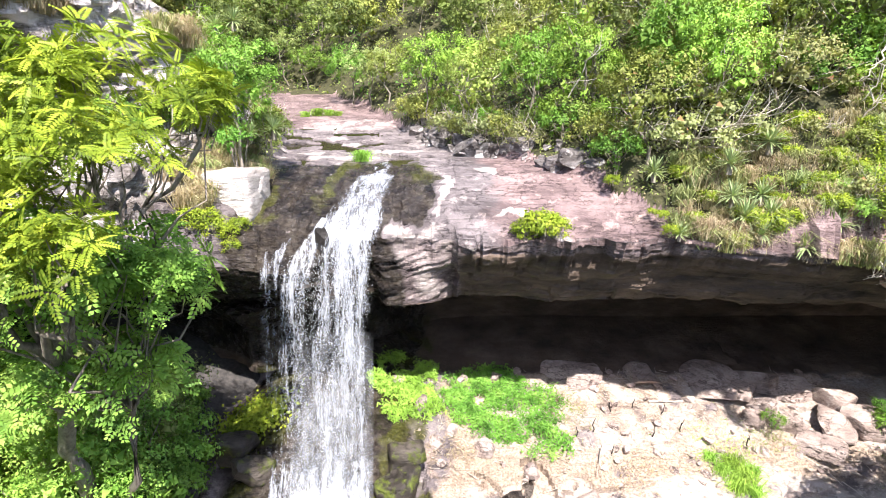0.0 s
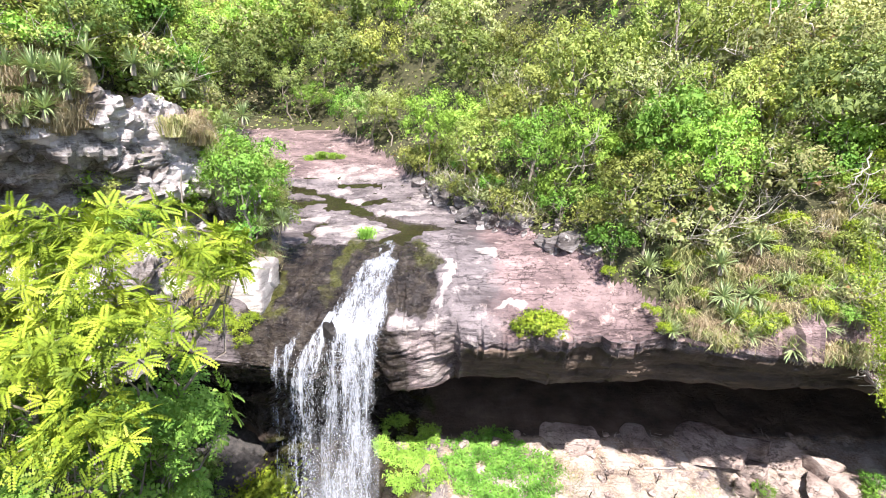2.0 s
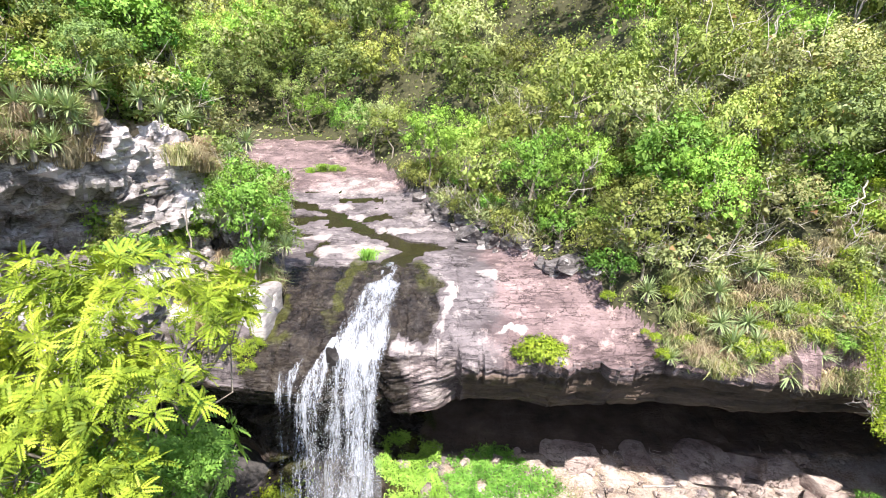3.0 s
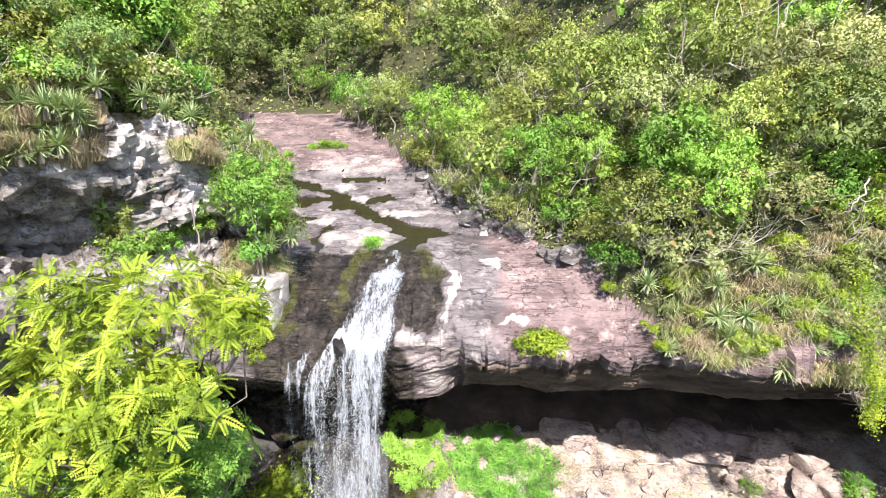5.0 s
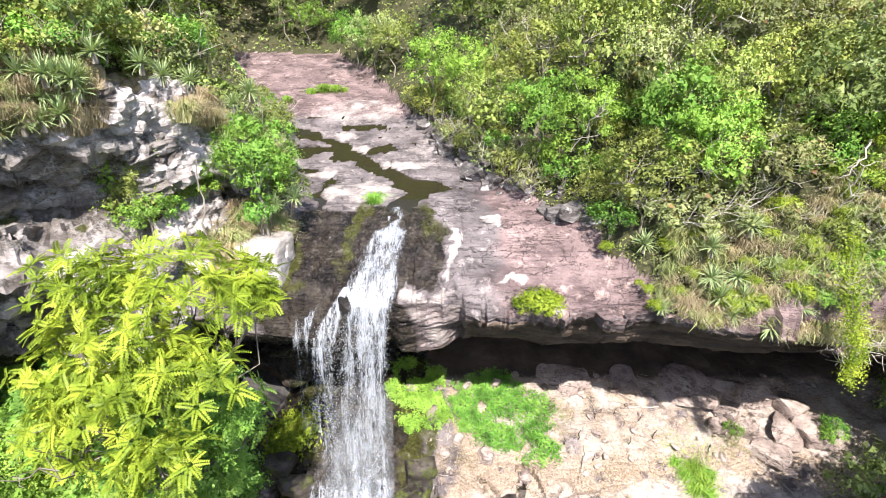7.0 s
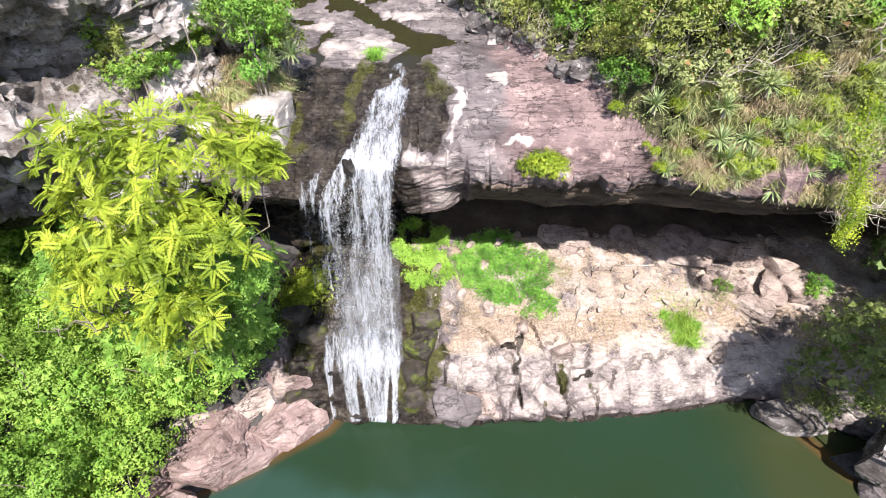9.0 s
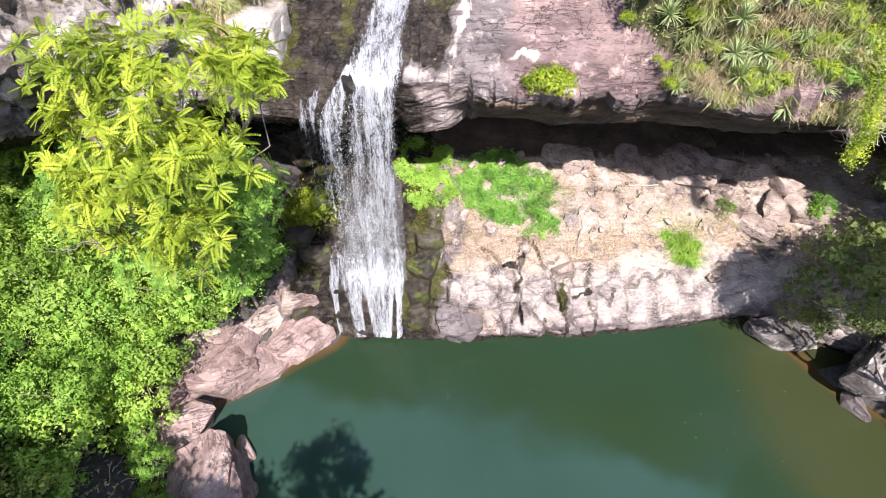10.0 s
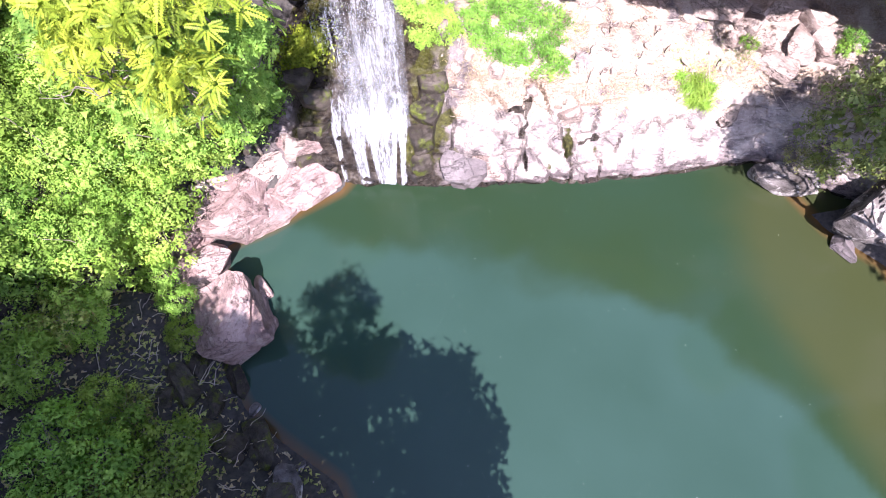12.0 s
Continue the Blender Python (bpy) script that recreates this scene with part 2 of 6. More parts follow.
def leaf_material(name, dark, mid, light, through_light=0.3, rough=0.5, dry=0.0, vary=1.0):
    m, nt, bs = shader(name)
    L = nt.links.new
    geo = nt.nodes.new("ShaderNodeNewGeometry")
    info = nt.nodes.new("ShaderNodeObjectInfo")
    each = ramp(nt, geo.outputs["Random Per Island"], [(0.0, dark), (0.45, mid), (0.93, light)])
    co = nt.nodes.new("ShaderNodeTexCoord")
    spray = ramp(nt, noise_tex(nt, co.outputs["Object"], 1.3, 3, 0.6), [(0.34, dark), (0.5, mid), (0.66, light)])
    col = mix(nt, 0.78, each, spray)
    if dry:
        pick = ramp(nt, maths(nt, 'FRACT', maths(nt, 'MULTIPLY', geo.outputs["Random Per Island"], 37.0)), [(1 - dry, (0, 0, 0)), (1 - dry + 0.02, (1, 1, 1))])
        col = mix(nt, pick, col, (0.28, 0.17, 0.08))
    hsv = node(nt, "ShaderNodeHueSaturation")
    L(col, hsv.inputs["Color"])
    L(maths(nt, 'MULTIPLY_ADD', info.outputs["Random"], 0.042 * vary, 0.5 - 0.014 * vary), hsv.inputs["Hue"])
    L(maths(nt, 'ADD', maths(nt, 'MULTIPLY', maths(nt, 'FRACT', maths(nt, 'MULTIPLY', info.outputs["Random"], 17.0)), 0.55 * vary), maths(nt, 'ADD', 1.0 - 0.26 * vary, attr(nt, "tone"))), hsv.inputs["Value"])
    L(hsv.outputs[0], bs.inputs["Base Color"])
    bs.inputs["Roughness"].default_value = rough
    bs.inputs["Specular IOR Level"].default_value = 0.16
    tr = nt.nodes.new("ShaderNodeBsdfTranslucent")
    L(mix(nt, 1.0, hsv.outputs[0], (1.0, 1.0, 0.55), 'MULTIPLY'), tr.inputs["Color"])
    mx = nt.nodes.new("ShaderNodeMixShader")
    mx.inputs[0].default_value = through_light
    L(bs.outputs[0], mx.inputs[1])
    L(tr.outputs[0], mx.inputs[2])
    L(mx.outputs[0], nt.nodes["Material Output"].inputs["Surface"])
    return m


def plain_material(name, dark, light, scale=6.0, rough=0.8, bump=0.3, stretch=(1, 1, 1)):
    m, nt, bs = shader(name)
    co = nt.nodes.new("ShaderNodeTexCoord")
    mp = nt.nodes.new("ShaderNodeMapping")
    mp.inputs["Scale"].default_value = stretch
    nt.links.new(co.outputs["Object"], mp.inputs[0])
    f = noise_tex(nt, mp.outputs[0], scale, 8, 0.7)
    nt.links.new(ramp(nt, f, [(0.3, dark), (0.7, light)]), bs.inputs["Base Color"])
    bs.inputs["Roughness"].default_value = rough
    b = node(nt, "ShaderNodeBump", Strength=bump, Distance=0.05)
    nt.links.new(f, b.inputs["Height"])
    nt.links.new(b.outputs[0], bs.inputs["Normal"])
    return m


MAT_CLIFF = rock_material("pink_sandstone", (0.072, 0.060, 0.061), (0.160, 0.139, 0.141), (0.262, 0.230, 0.229), pale=(0.60, 0.545, 0.505), cracks=0.9)
MAT_BOULDER = rock_material("boulder_stone", (0.17, 0.115, 0.108), (0.36, 0.265, 0.25), (0.50, 0.395, 0.375), cracks=0.7, bump=0.95, masks=False, object_space=True)
MAT_GREY = rock_material("grey_limestone", (0.06, 0.054, 0.052), (0.17, 0.155, 0.15), (0.36, 0.335, 0.32), pale=(0.62, 0.60, 0.57), masks=False)
MAT_GREYPINK = rock_material("grey_boulder_stone", (0.09, 0.078, 0.08), (0.17, 0.15, 0.155), (0.24, 0.218, 0.222), lichen=0.12, masks=False, object_space=True)
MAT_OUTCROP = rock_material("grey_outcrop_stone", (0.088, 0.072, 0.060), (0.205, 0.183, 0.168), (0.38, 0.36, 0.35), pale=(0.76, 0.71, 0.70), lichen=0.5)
MAT_PALE = rock_material("pale_limestone", (0.26, 0.235, 0.22), (0.50, 0.465, 0.44), (0.66, 0.63, 0.60), pale=(0.80, 0.78, 0.75), cracks=0.35, masks=False, object_space=True)
MAT_LICHEN = rock_material("lichen_spotted_rock", (0.035, 0.030, 0.028), (0.17, 0.155, 0.15), (0.46, 0.44, 0.43), pale=(0.72, 0.70, 0.68), masks=False, lichen=0.85)
MAT_LEDGE = rock_material("pale_ledge_stone", (0.17, 0.125, 0.11), (0.40, 0.325, 0.29), (0.56, 0.48, 0.43), cracks=0.8, bump=1.0, masks=False, object_space=True)
MAT_SOIL = plain_material("leaf_litter_soil", (0.022, 0.024, 0.010), (0.075, 0.074, 0.030), 3.0, 0.95, 0.6)
MAT_LITTER = plain_material("dark_leaf_litter", (0.016, 0.017, 0.018), (0.085, 0.078, 0.072), 4.5, 0.9, 0.9)
MAT_TURF = plain_material("dry_turf", (0.13, 0.10, 0.055), (0.40, 0.32, 0.19), 5.0, 0.95, 0.6)
MAT_MOSSY = rock_material("mossy_wet_stone", (0.014, 0.012, 0.010), (0.050, 0.042, 0.034), (0.11, 0.095, 0.08), pale=(0.15, 0.13, 0.11), masks=False, object_space=True)
nt = MAT_MOSSY.node_tree
bs = nt.nodes["Principled BSDF"]
old = bs.inputs["Base Color"].links[0].from_socket
co = nt.nodes.new("ShaderNodeTexCoord")
spot = ramp(nt, noise_tex(nt, co.outputs["Object"], 2.2, 6, 0.7), [(0.52, (0, 0, 0)), (0.62, (1, 1, 1))])
green = ramp(nt, noise_tex(nt, co.outputs["Object"], 14, 5, 0.7), [(0.3, (0.03, 0.042, 0.006)), (0.7, (0.13, 0.165, 0.02))])
nt.links.new(mix(nt, spot, old, green), bs.inputs["Base Color"])
bs.inputs["Roughness"].default_value = 0.5
MAT_WETDARK = rock_material("wet_black_stone", (0.010, 0.009, 0.008), (0.026, 0.023, 0.021), (0.055, 0.050, 0.046), pale=(0.09, 0.085, 0.08), masks=False, object_space=True)
MAT_BARK = plain_material("grey_bark", (0.13, 0.11, 0.085), (0.36, 0.32, 0.27), 9.0, 0.9, 0.5, (1, 1, 0.25))
MAT_TWIG = plain_material("bleached_wood", (0.32, 0.28, 0.23), (0.62, 0.57, 0.50), 12.0, 0.85, 0.3)
LEAF_OLIVE = leaf_material("olive_leaves", (0.133, 0.16, 0.0439), (0.307, 0.365, 0.09), (0.456, 0.51, 0.15), dry=0.025)
LEAF_DARK = leaf_material("deep_green_leaves", (0.085, 0.125, 0.0415), (0.228, 0.3, 0.0915), (0.435, 0.5, 0.183))
LEAF_LIME = leaf_material("lime_leaves", (0.12, 0.23, 0.0317), (0.262, 0.44, 0.0671), (0.43, 0.62, 0.134), 0.25, vary=0.7)
LEAF_GREY = leaf_material("grey_green_leaves", (0.159, 0.18, 0.0793), (0.350, 0.385, 0.165), (0.456, 0.50, 0.20), dry=0.04)
LEAF_YELLOW = leaf_material("yellow_green_leaves", (0.065, 0.115, 0.011), (0.235, 0.33, 0.028), (0.48, 0.55, 0.062), 0.22, vary=0.15)
LEAF_FRESH = leaf_material("fresh_green_leaves", (0.075, 0.155, 0.028), (0.195, 0.36, 0.058), (0.39, 0.56, 0.12), 0.3)
LEAF_DRY = leaf_material("dry_grass_blades", (0.26, 0.2, 0.122), (0.46, 0.38, 0.244), (0.62, 0.57, 0.39), 0.3)
LEAF_SPIKE = leaf_material("spiky_leaves", (0.2, 0.27, 0.11), (0.36, 0.44, 0.207), (0.56, 0.62, 0.39), 0.2)


# ---- mesh helpers ----
def mesh_of(name, verts, faces, mat=None, smooth=False, attrs=None):
    """A mesh from an (n, 3) array of places and an (m, 3 or 4) array of corners."""
    verts, faces = np.asarray(verts, np.float32), np.asarray(faces, np.int32)
    me = bpy.data.meshes.new(name)
    n, k = faces.shape
    me.vertices.add(len(verts))
    me.vertices.foreach_set("co", verts.ravel())
    me.loops.add(n * k)
    me.loops.foreach_set("vertex_index", faces.ravel())
    me.polygons.add(n)
    me.polygons.foreach_set("loop_start", np.arange(0, n * k, k, dtype=np.int32))
    me.polygons.foreach_set("use_smooth", np.full(n, smooth, bool))
    for key, v in (attrs or {}).items():
        me.attributes.new(key, 'FLOAT', 'POINT').data.foreach_set("value", np.asarray(v, np.float32).ravel())
    me.update(calc_edges=True)
    if mat:
        me.materials.append(mat)
    return me


def thing(name, label, category, group="", kind="", at=(0, 0, 0), mesh=None):
    ob = new(name, mesh)
    ob.location = at
    return tagged(ob, label, category, group, kind)


def part(name, mesh, parent, label=""):
    ob = new(name, mesh)
    ob.parent = parent
    return tagged(ob, label)


def sharpen(me, degrees=32):
    me.set_sharp_from_angle(angle=radians(degrees))
    return me


def grid_faces(rows, cols):
    i = np.arange(rows - 1)[:, None] * cols + np.arange(cols - 1)[None, :]
    return np.stack([i, i + 1, i + cols + 1, i + cols], -1).reshape(-1, 4)


def normals_of(P):
    """Normals of a grid of places (rows, cols, 3)."""
    n = np.cross(np.gradient(P, axis=1), np.gradient(P, axis=0))
    return n / np.maximum(np.linalg.norm(n, axis=-1, keepdims=True), 1e-9)


def keep_faces(verts, faces, pick, attrs):
    faces = faces[pick]
    used, inv = np.unique(faces, return_inverse=True)
    return verts[used], inv.reshape(faces.shape), {k: v[used] for k, v in attrs.items()}


def leaf_cloud(centres, normals, length, width, rng, fold=0.0):
    """One pointed leaf blade at each centre: (verts, quads)."""
    n = len(centres)
    r = rng.normal(size=(n, 3))
    nm = normals / np.maximum(np.linalg.norm(normals, axis=1, keepdims=True), 1e-9)
    t = np.cross(nm, r)
    t /= np.maximum(np.linalg.norm(t, axis=1, keepdims=True), 1e-9)
    s = np.cross(nm, t)
    l = (length * rng.uniform(0.65, 1.35, n))[:, None] * 0.5
    w = (width * rng.uniform(0.7, 1.3, n))[:, None] * 0.5
    v = np.stack([centres - t * l, centres + s * w - t * l * 0.15 + nm * fold * l, centres + t * l - nm * l * 0.25, centres - s * w - t * l * 0.15 + nm * fold * l], 1).reshape(-1, 3)
    return v, np.arange(4 * n).reshape(n, 4)


def blade_cloud(centres, normals, length, width, rng):
    """One three-cornered leaf at each centre, for foliage farther off: (verts, triangles)."""
    n = len(centres)
    nm = normals / np.maximum(np.linalg.norm(normals, axis=1, keepdims=True), 1e-9)
    t = np.cross(nm, rng.normal(size=(n, 3)))
    t /= np.maximum(np.linalg.norm(t, axis=1, keepdims=True), 1e-9)
    s = np.cross(nm, t)
    l = (length * rng.uniform(0.65, 1.35, n))[:, None] * 0.5
    w = (width * rng.uniform(0.7, 1.3, n))[:, None] * 0.5
    v = np.stack([centres - t * l * 0.6 - s * w, centres - t * l * 0.6 + s * w, centres + t * l], 1).reshape(-1, 3)
    return v, np.arange(3 * n).reshape(n, 3)


FOLIAGE = {}


def foliage_mesh(name, centres, facing, soft, length, width, rng, mat, hearts=None):
    """Three-cornered leaves that turn their face outward and share the soft normals of their clump, over shaded inner leaves (places, sizes)."""
    if hearts is not None:
        c, r = hearts
        c, r = np.repeat(c, 14, 0), np.repeat(r, 14)
        e = rng.normal(size=c.shape)
        e /= np.linalg.norm(e, axis=1, keepdims=True)
        centres, facing = np.concatenate([centres, c + e * (r * rng.uniform(0.1, 1.0, len(r)))[:, None]]), np.concatenate([facing, e + rng.normal(size=e.shape) * 0.4 + np.array([0, 0, 0.3])])
        soft = np.concatenate([soft, e + np.array([0, 0, 0.35])])
        length, width = np.concatenate([length, r * 0.85]), np.concatenate([width, r * 0.55])
    v, f = blade_cloud(centres, facing, length, width, rng)
    t = v.reshape(-1, 3, 3)
    g = np.cross(t[:, 1] - t[:, 0], t[:, 2] - t[:, 0])
    soft = soft / np.maximum(np.linalg.norm(soft, axis=1, keepdims=True), 1e-9)
    f = np.where(((g * soft).sum(1) < 0)[:, None], f[:, ::-1], f)
    nm = np.repeat(soft, 3, 0)
    me = mesh_of(name, v, f, mat, True)
    me.normals_split_custom_set_from_vertices(nm.tolist())
    FOLIAGE[me.name] = v, f, nm
    return me


def tube(points, radii, sides=6):
    """A tapered tube along points: (verts, quads)."""
    P, R = np.asarray(points, float), np.asarray(radii, float)
    d = np.gradient(P, axis=0)
    d /= np.maximum(np.linalg.norm(d, axis=1, keepdims=True), 1e-9)
    ref = np.where(np.abs(d[:, 2:3]) > 0.9, np.array([[1.0, 0, 0]]), np.array([[0, 0, 1.0]]))
    a = np.cross(d, ref)
    a /= np.linalg.norm(a, axis=1, keepdims=True)
    b = np.cross(d, a)
    th = np.arange(sides) * 2 * math.pi / sides
    V = P[:, None] + R[:, None, None] * (np.cos(th)[None, :, None] * a[:, None] + np.sin(th)[None, :, None] * b[:, None])
    n = len(P)
    i = np.arange(n - 1)[:, None] * sides + np.arange(sides)[None, :]
    j = np.arange(n - 1)[:, None] * sides + (np.arange(sides)[None, :] + 1) % sides
    return V.reshape(-1, 3), np.stack([i, j, j + sides, i + sides], -1).reshape(-1, 4)


def joined(pieces):
    vs, fs, k = [], [], 0
    for v, f in pieces:
        vs.append(v)
        fs.append(f + k)
        k += len(v)
    return np.concatenate(vs), np.concatenate(fs)


def wander(a, b, n, amount, rng):
    """A crooked line from a to b."""
    a, b = np.asarray(a, float), np.asarray(b, float)
    t = np.linspace(0, 1, n)[:, None]
    return a + (b - a) * t + rng.normal(size=(n, 3)) * amount * np.sin(np.pi * np.clip(t, 0.0, 1)) * np.linalg.norm(b - a)


# ---- cliff, slab and slopes: one sheet of land, cut into rock and soil ----
xs = np.concatenate([np.linspace(-90, -20, 30)[:-1], np.linspace(-20, -9, 56)[:-1], np.linspace(-9, 13, 281)[:-1], np.linspace(13, 22, 61)[:-1], np.linspace(22, 90, 30)])
COUNTS = [3, 2, 7, 14, 20, 22, 22, 12, 6, 8, 8, 12, 14, 22, 22, 8]
low = np.array([resample(profile(x), COUNTS) for x in xs])
back = np.concatenate([np.linspace(0, 9, 76)[:-1], np.linspace(9, 36, 76)[:-1], np.linspace(36, 130, 25)])
up_y = line(xs, LIP_Y)[:, None] + back[None, :]
up_z = land(np.repeat(xs[:, None], len(back), 1), up_y)
up_z[:, 0] = np.minimum(up_z[:, 0], line(xs, LIP_Z))
sheet = np.concatenate([np.dstack([np.repeat(xs[:, None], low.shape[1], 1), low]), np.dstack([np.repeat(xs[:, None], len(back), 1), up_y, up_z])], 1).transpose(1, 0, 2)
N_LOW = low.shape[1]
nrm = normals_of(sheet)
nrm *= np.where((nrm[:, :, 1] * -0.5 + nrm[:, :, 2] * 0.5).mean() < 0, -1, 1)
X, Y, Z = sheet[..., 0], sheet[..., 1], sheet[..., 2]
is_low = np.repeat((np.arange(sheet.shape[0]) < N_LOW)[:, None], len(xs), 1)
near_slab = ease(1.2, -0.5, X - line(Y, RIGHT_X)) * ease(1.5, -0.5, line(Y, LEFT_X) - X)
top_rock = np.where(is_low, 0.0, near_slab)
face = np.where(is_low & (Z > 6), 1.0, 0.0) * ease(6, 9, Z) * (0.8 + 0.2 * ease(1.2, 0.2, X))
rough = fbm(X * 0.7, Y * 0.7, Z * 1.6, 3, 5)
warp = 0.5 * fbm(X * 0.3, Y * 0.3, 0, 9, 3)
bed_z = Z - 0.30 * X * ease(1.0, 0.3, X) * ease(-2.6, -2.0, X)
k1, k2 = np.floor(bed_z * 2.6 + warp), np.floor(bed_z * 7.5 + 1.6 * warp)
strata = (1.0 - 0.7 * ease(1.0, 0.3, X) * ease(-2.6, -2.0, X)) * (cells(X * 0.42 + 13.7 * k1, 5.3 * k1, 0 * Z, 9)[0] - 0.5) + 0.7 * (cells(X * 0.95 + 7.9 * k2, 3.1 * k2, 0 * Z, 12)[0] - 0.5) - 0.22 * ease(0.14, 0.0, np.abs(bed_z * 2.6 + warp - np.round(bed_z * 2.6 + warp)))
block, edge = cells(X * 0.55, Y * 0.55, Z * 1.1, 5)
disp = np.where(is_low, 0.12 * rough, 0.05 * rough)
disp = disp + face * (0.21 - 0.12 * ease(1.0, 0.3, X) * ease(-2.6, -2.0, X)) * strata * (1 - 0.6 * ease(-3.6, -4.4, X))
bank = np.where(is_low, ease(-0.5, 0.4, Z) * ease(5.5, 2.6, Z), 0)
lumpy = ease(3.0, 2.0, Z) * ease(8.0, 6.0, X) * 0.8 + 0.2 + 0.6 * ease(12.5, 13.5, X)
disp = disp + lumpy * bank * (0.42 * (block - 0.4) - 0.16 * ease(0.10, 0.0, edge)) * ease(-2.0, 0.0, X) + bank * ease(0.0, -2.0, X) * 0.28 * fbm(X * 0.9, Y * 0.9, Z * 0.9, 39, 4)
b5, e5 = cells(X * 0.62, Y * 0.42, 0 * Z, 35)
disp = disp + bank * ease(2.5, 1.9, Z) * ease(-1.0, 0.5, X) * (0.35 + 0.65 * ease(8.5, 6.0, X)) * (0.34 * (b5 - 0.45) - 0.14 * ease(0.05, 0.0, e5))
b2, e2 = cells(X * 1.3, Y * 1.3, Z * 2.2, 15)
disp = disp + bank * ease(-1.2, 0.2, X) * (0.05 * (b2 - 0.5) - 0.04 * ease(0.08, 0.0, e2))
slope = np.where(is_low, 0, 1 - near_slab)
disp = disp + slope * 0.25 * fbm(X * 0.35, Y * 0.35, 0, 21, 4)
# shallow ledges stepping down the slab
tilted = Z - 0.03 * X + 0.15 * vnoise(X * 0.4, Y * 0.4, 0, 31)
disp = disp + top_rock * 0.07 * (np.mod(tilted * 1.7, 1.0) - 0.5)
b3, e3 = cells(X * 0.45 + 0.2 * Y, Y * 0.8, Z * 0.3, 25)
disp = disp + top_rock * (0.07 * (b3 - 0.5) - 0.05 * ease(0.06, 0.0, e3))
sheet = sheet + nrm * disp[..., None]
# ragged edge of the lip
ragged = 0.5 * (cells(X * 1.05, 0 * X, 0 * X, 33)[0] - 0.5) + 0.22 * (cells(X * 3.1, 0 * X, 0 * X, 34)[0] - 0.5) + 0.08 * fbm(X * 2.5, 0, 0, 36, 3)
sheet[..., 1] += ragged * (0.25 * ease(-2.3, -1.2, X) + 0.75 * ease(0.6, 1.4, X)) * np.where(is_low, ease(10.0, 10.9, Z), ease(0.8, 0.0, Y - line(X, LIP_Y)))
X, Y, Z = sheet[..., 0], sheet[..., 1], sheet[..., 2]
STREAM = [(-12.5, 35.5), (-9.7, 33.7), (-6.6, 31.5), (-6.2, 29.8), (-4.9, 29.3), (-2.7, 26.2), (-1.7, 25.0), (-1.5, 23.6), (-2.3, 22.4)]


WX_ = X + 0.30 * fbm(X * 1.1, Y * 1.1, 0, 201, 3) + 0.12 * fbm(X * 4.1, Y * 4.1, 0, 203, 1)
WY_ = Y + 0.30 * fbm(X * 1.1, Y * 1.1, 0, 202, 3) + 0.12 * fbm(X * 4.1, Y * 4.1, 0, 204, 1)


def blob(cx, cy, rx, ry, soft=0.35):
    return ease(1 + soft, 1 - soft, np.hypot((WX_ - cx) / rx, (WY_ - cy) / ry))


def along(points, width):
    """1 on a crooked line in plan, 0 a width away."""
    best = np.full(X.shape, 1e9)
    for (ax, ay), (bx_, by_) in zip(points, points[1:]):
        dx, dy = bx_ - ax, by_ - ay
        t = np.clip(((WX_ - ax) * dx + (WY_ - ay) * dy) / (dx * dx + dy * dy), 0, 1)
        best = np.minimum(best, np.hypot(WX_ - ax - t * dx, WY_ - ay - t * dy))
    return ease(width * 1.4, width * 0.6, best)


up = ~is_low
LX = X + 0.55 * fbm(Y * 0.9, Z * 0.9, X * 0.4, 57, 4)
FRAY = 0.6 * fbm(X * 1.6, Y * 1.6, Z * 1.6, 55, 2)
PATCH = fbm(X * 0.9, Y * 0.9, Z * 0.9, 56, 4)
wet = np.maximum.reduce([
    up * ease(-7.2, -6.4, WX_) * ease(0.3, -0.3, WX_ - line(WY_, [(17, -1.9), (18.2, -1.9), (18.4, -0.6), (19, -0.55), (20.6, -0.3), (22.3, -0.7), (23, -1.6)])) * ease(22.9, 22.1, Y + 0.55 * ease(-3.2, -4.2, X)),
    is_low * ease(1.25, 0.8, np.abs(LX + 4.4) / 3.1) * ease(-0.5, 0, Z),
    is_low * ease(-4.0, -6.0, X) * ease(5.0, 6.0, Z) * 0.8,
    is_low * ease(0.32, 0.12, Z) * 0.75])
moss = np.maximum.reduce([
    is_low * ease(1.0, 0.4, np.abs(np.abs(LX + 4.2) - 2.6) / 1.5) * ease(0.6, 1.3, Z) * ease(6.3, 5.0, Z) * 0.62,
    up * along([(-3.7, 22.6), (-4.05, 20.9), (-4.2, 19.2), (-4.2, 18.4)], 0.35) * 0.66,
    up * along([(-1.1, 22.4), (-0.8, 21.2), (-0.75, 20.3)], 0.5) * 0.52,
    up * along([(-6.3, 19.6), (-6.0, 17.6)], 0.25) * 0.5,
    up * (blob(-9.3, 40.4, 1.6, 0.7) + blob(-11.3, 38.4, 0.6, 0.5)) * 0.8])
streaks = np.maximum.reduce([along([(-0.1, 20.9), (0.1, 19.7), (-0.25, 18.5)], 0.17), along([(0.3, 20.5), (0.1, 20.3)], 0.2), blob(-0.75, 19.6, 0.16, 0.25), blob(-0.8, 19.0, 0.14, 0.3), blob(2.5, 18.27, 0.75, 0.17), blob(1.7, 21.4, 0.35, 0.2), blob(3.7, 17.1, 0.3, 0.35)])
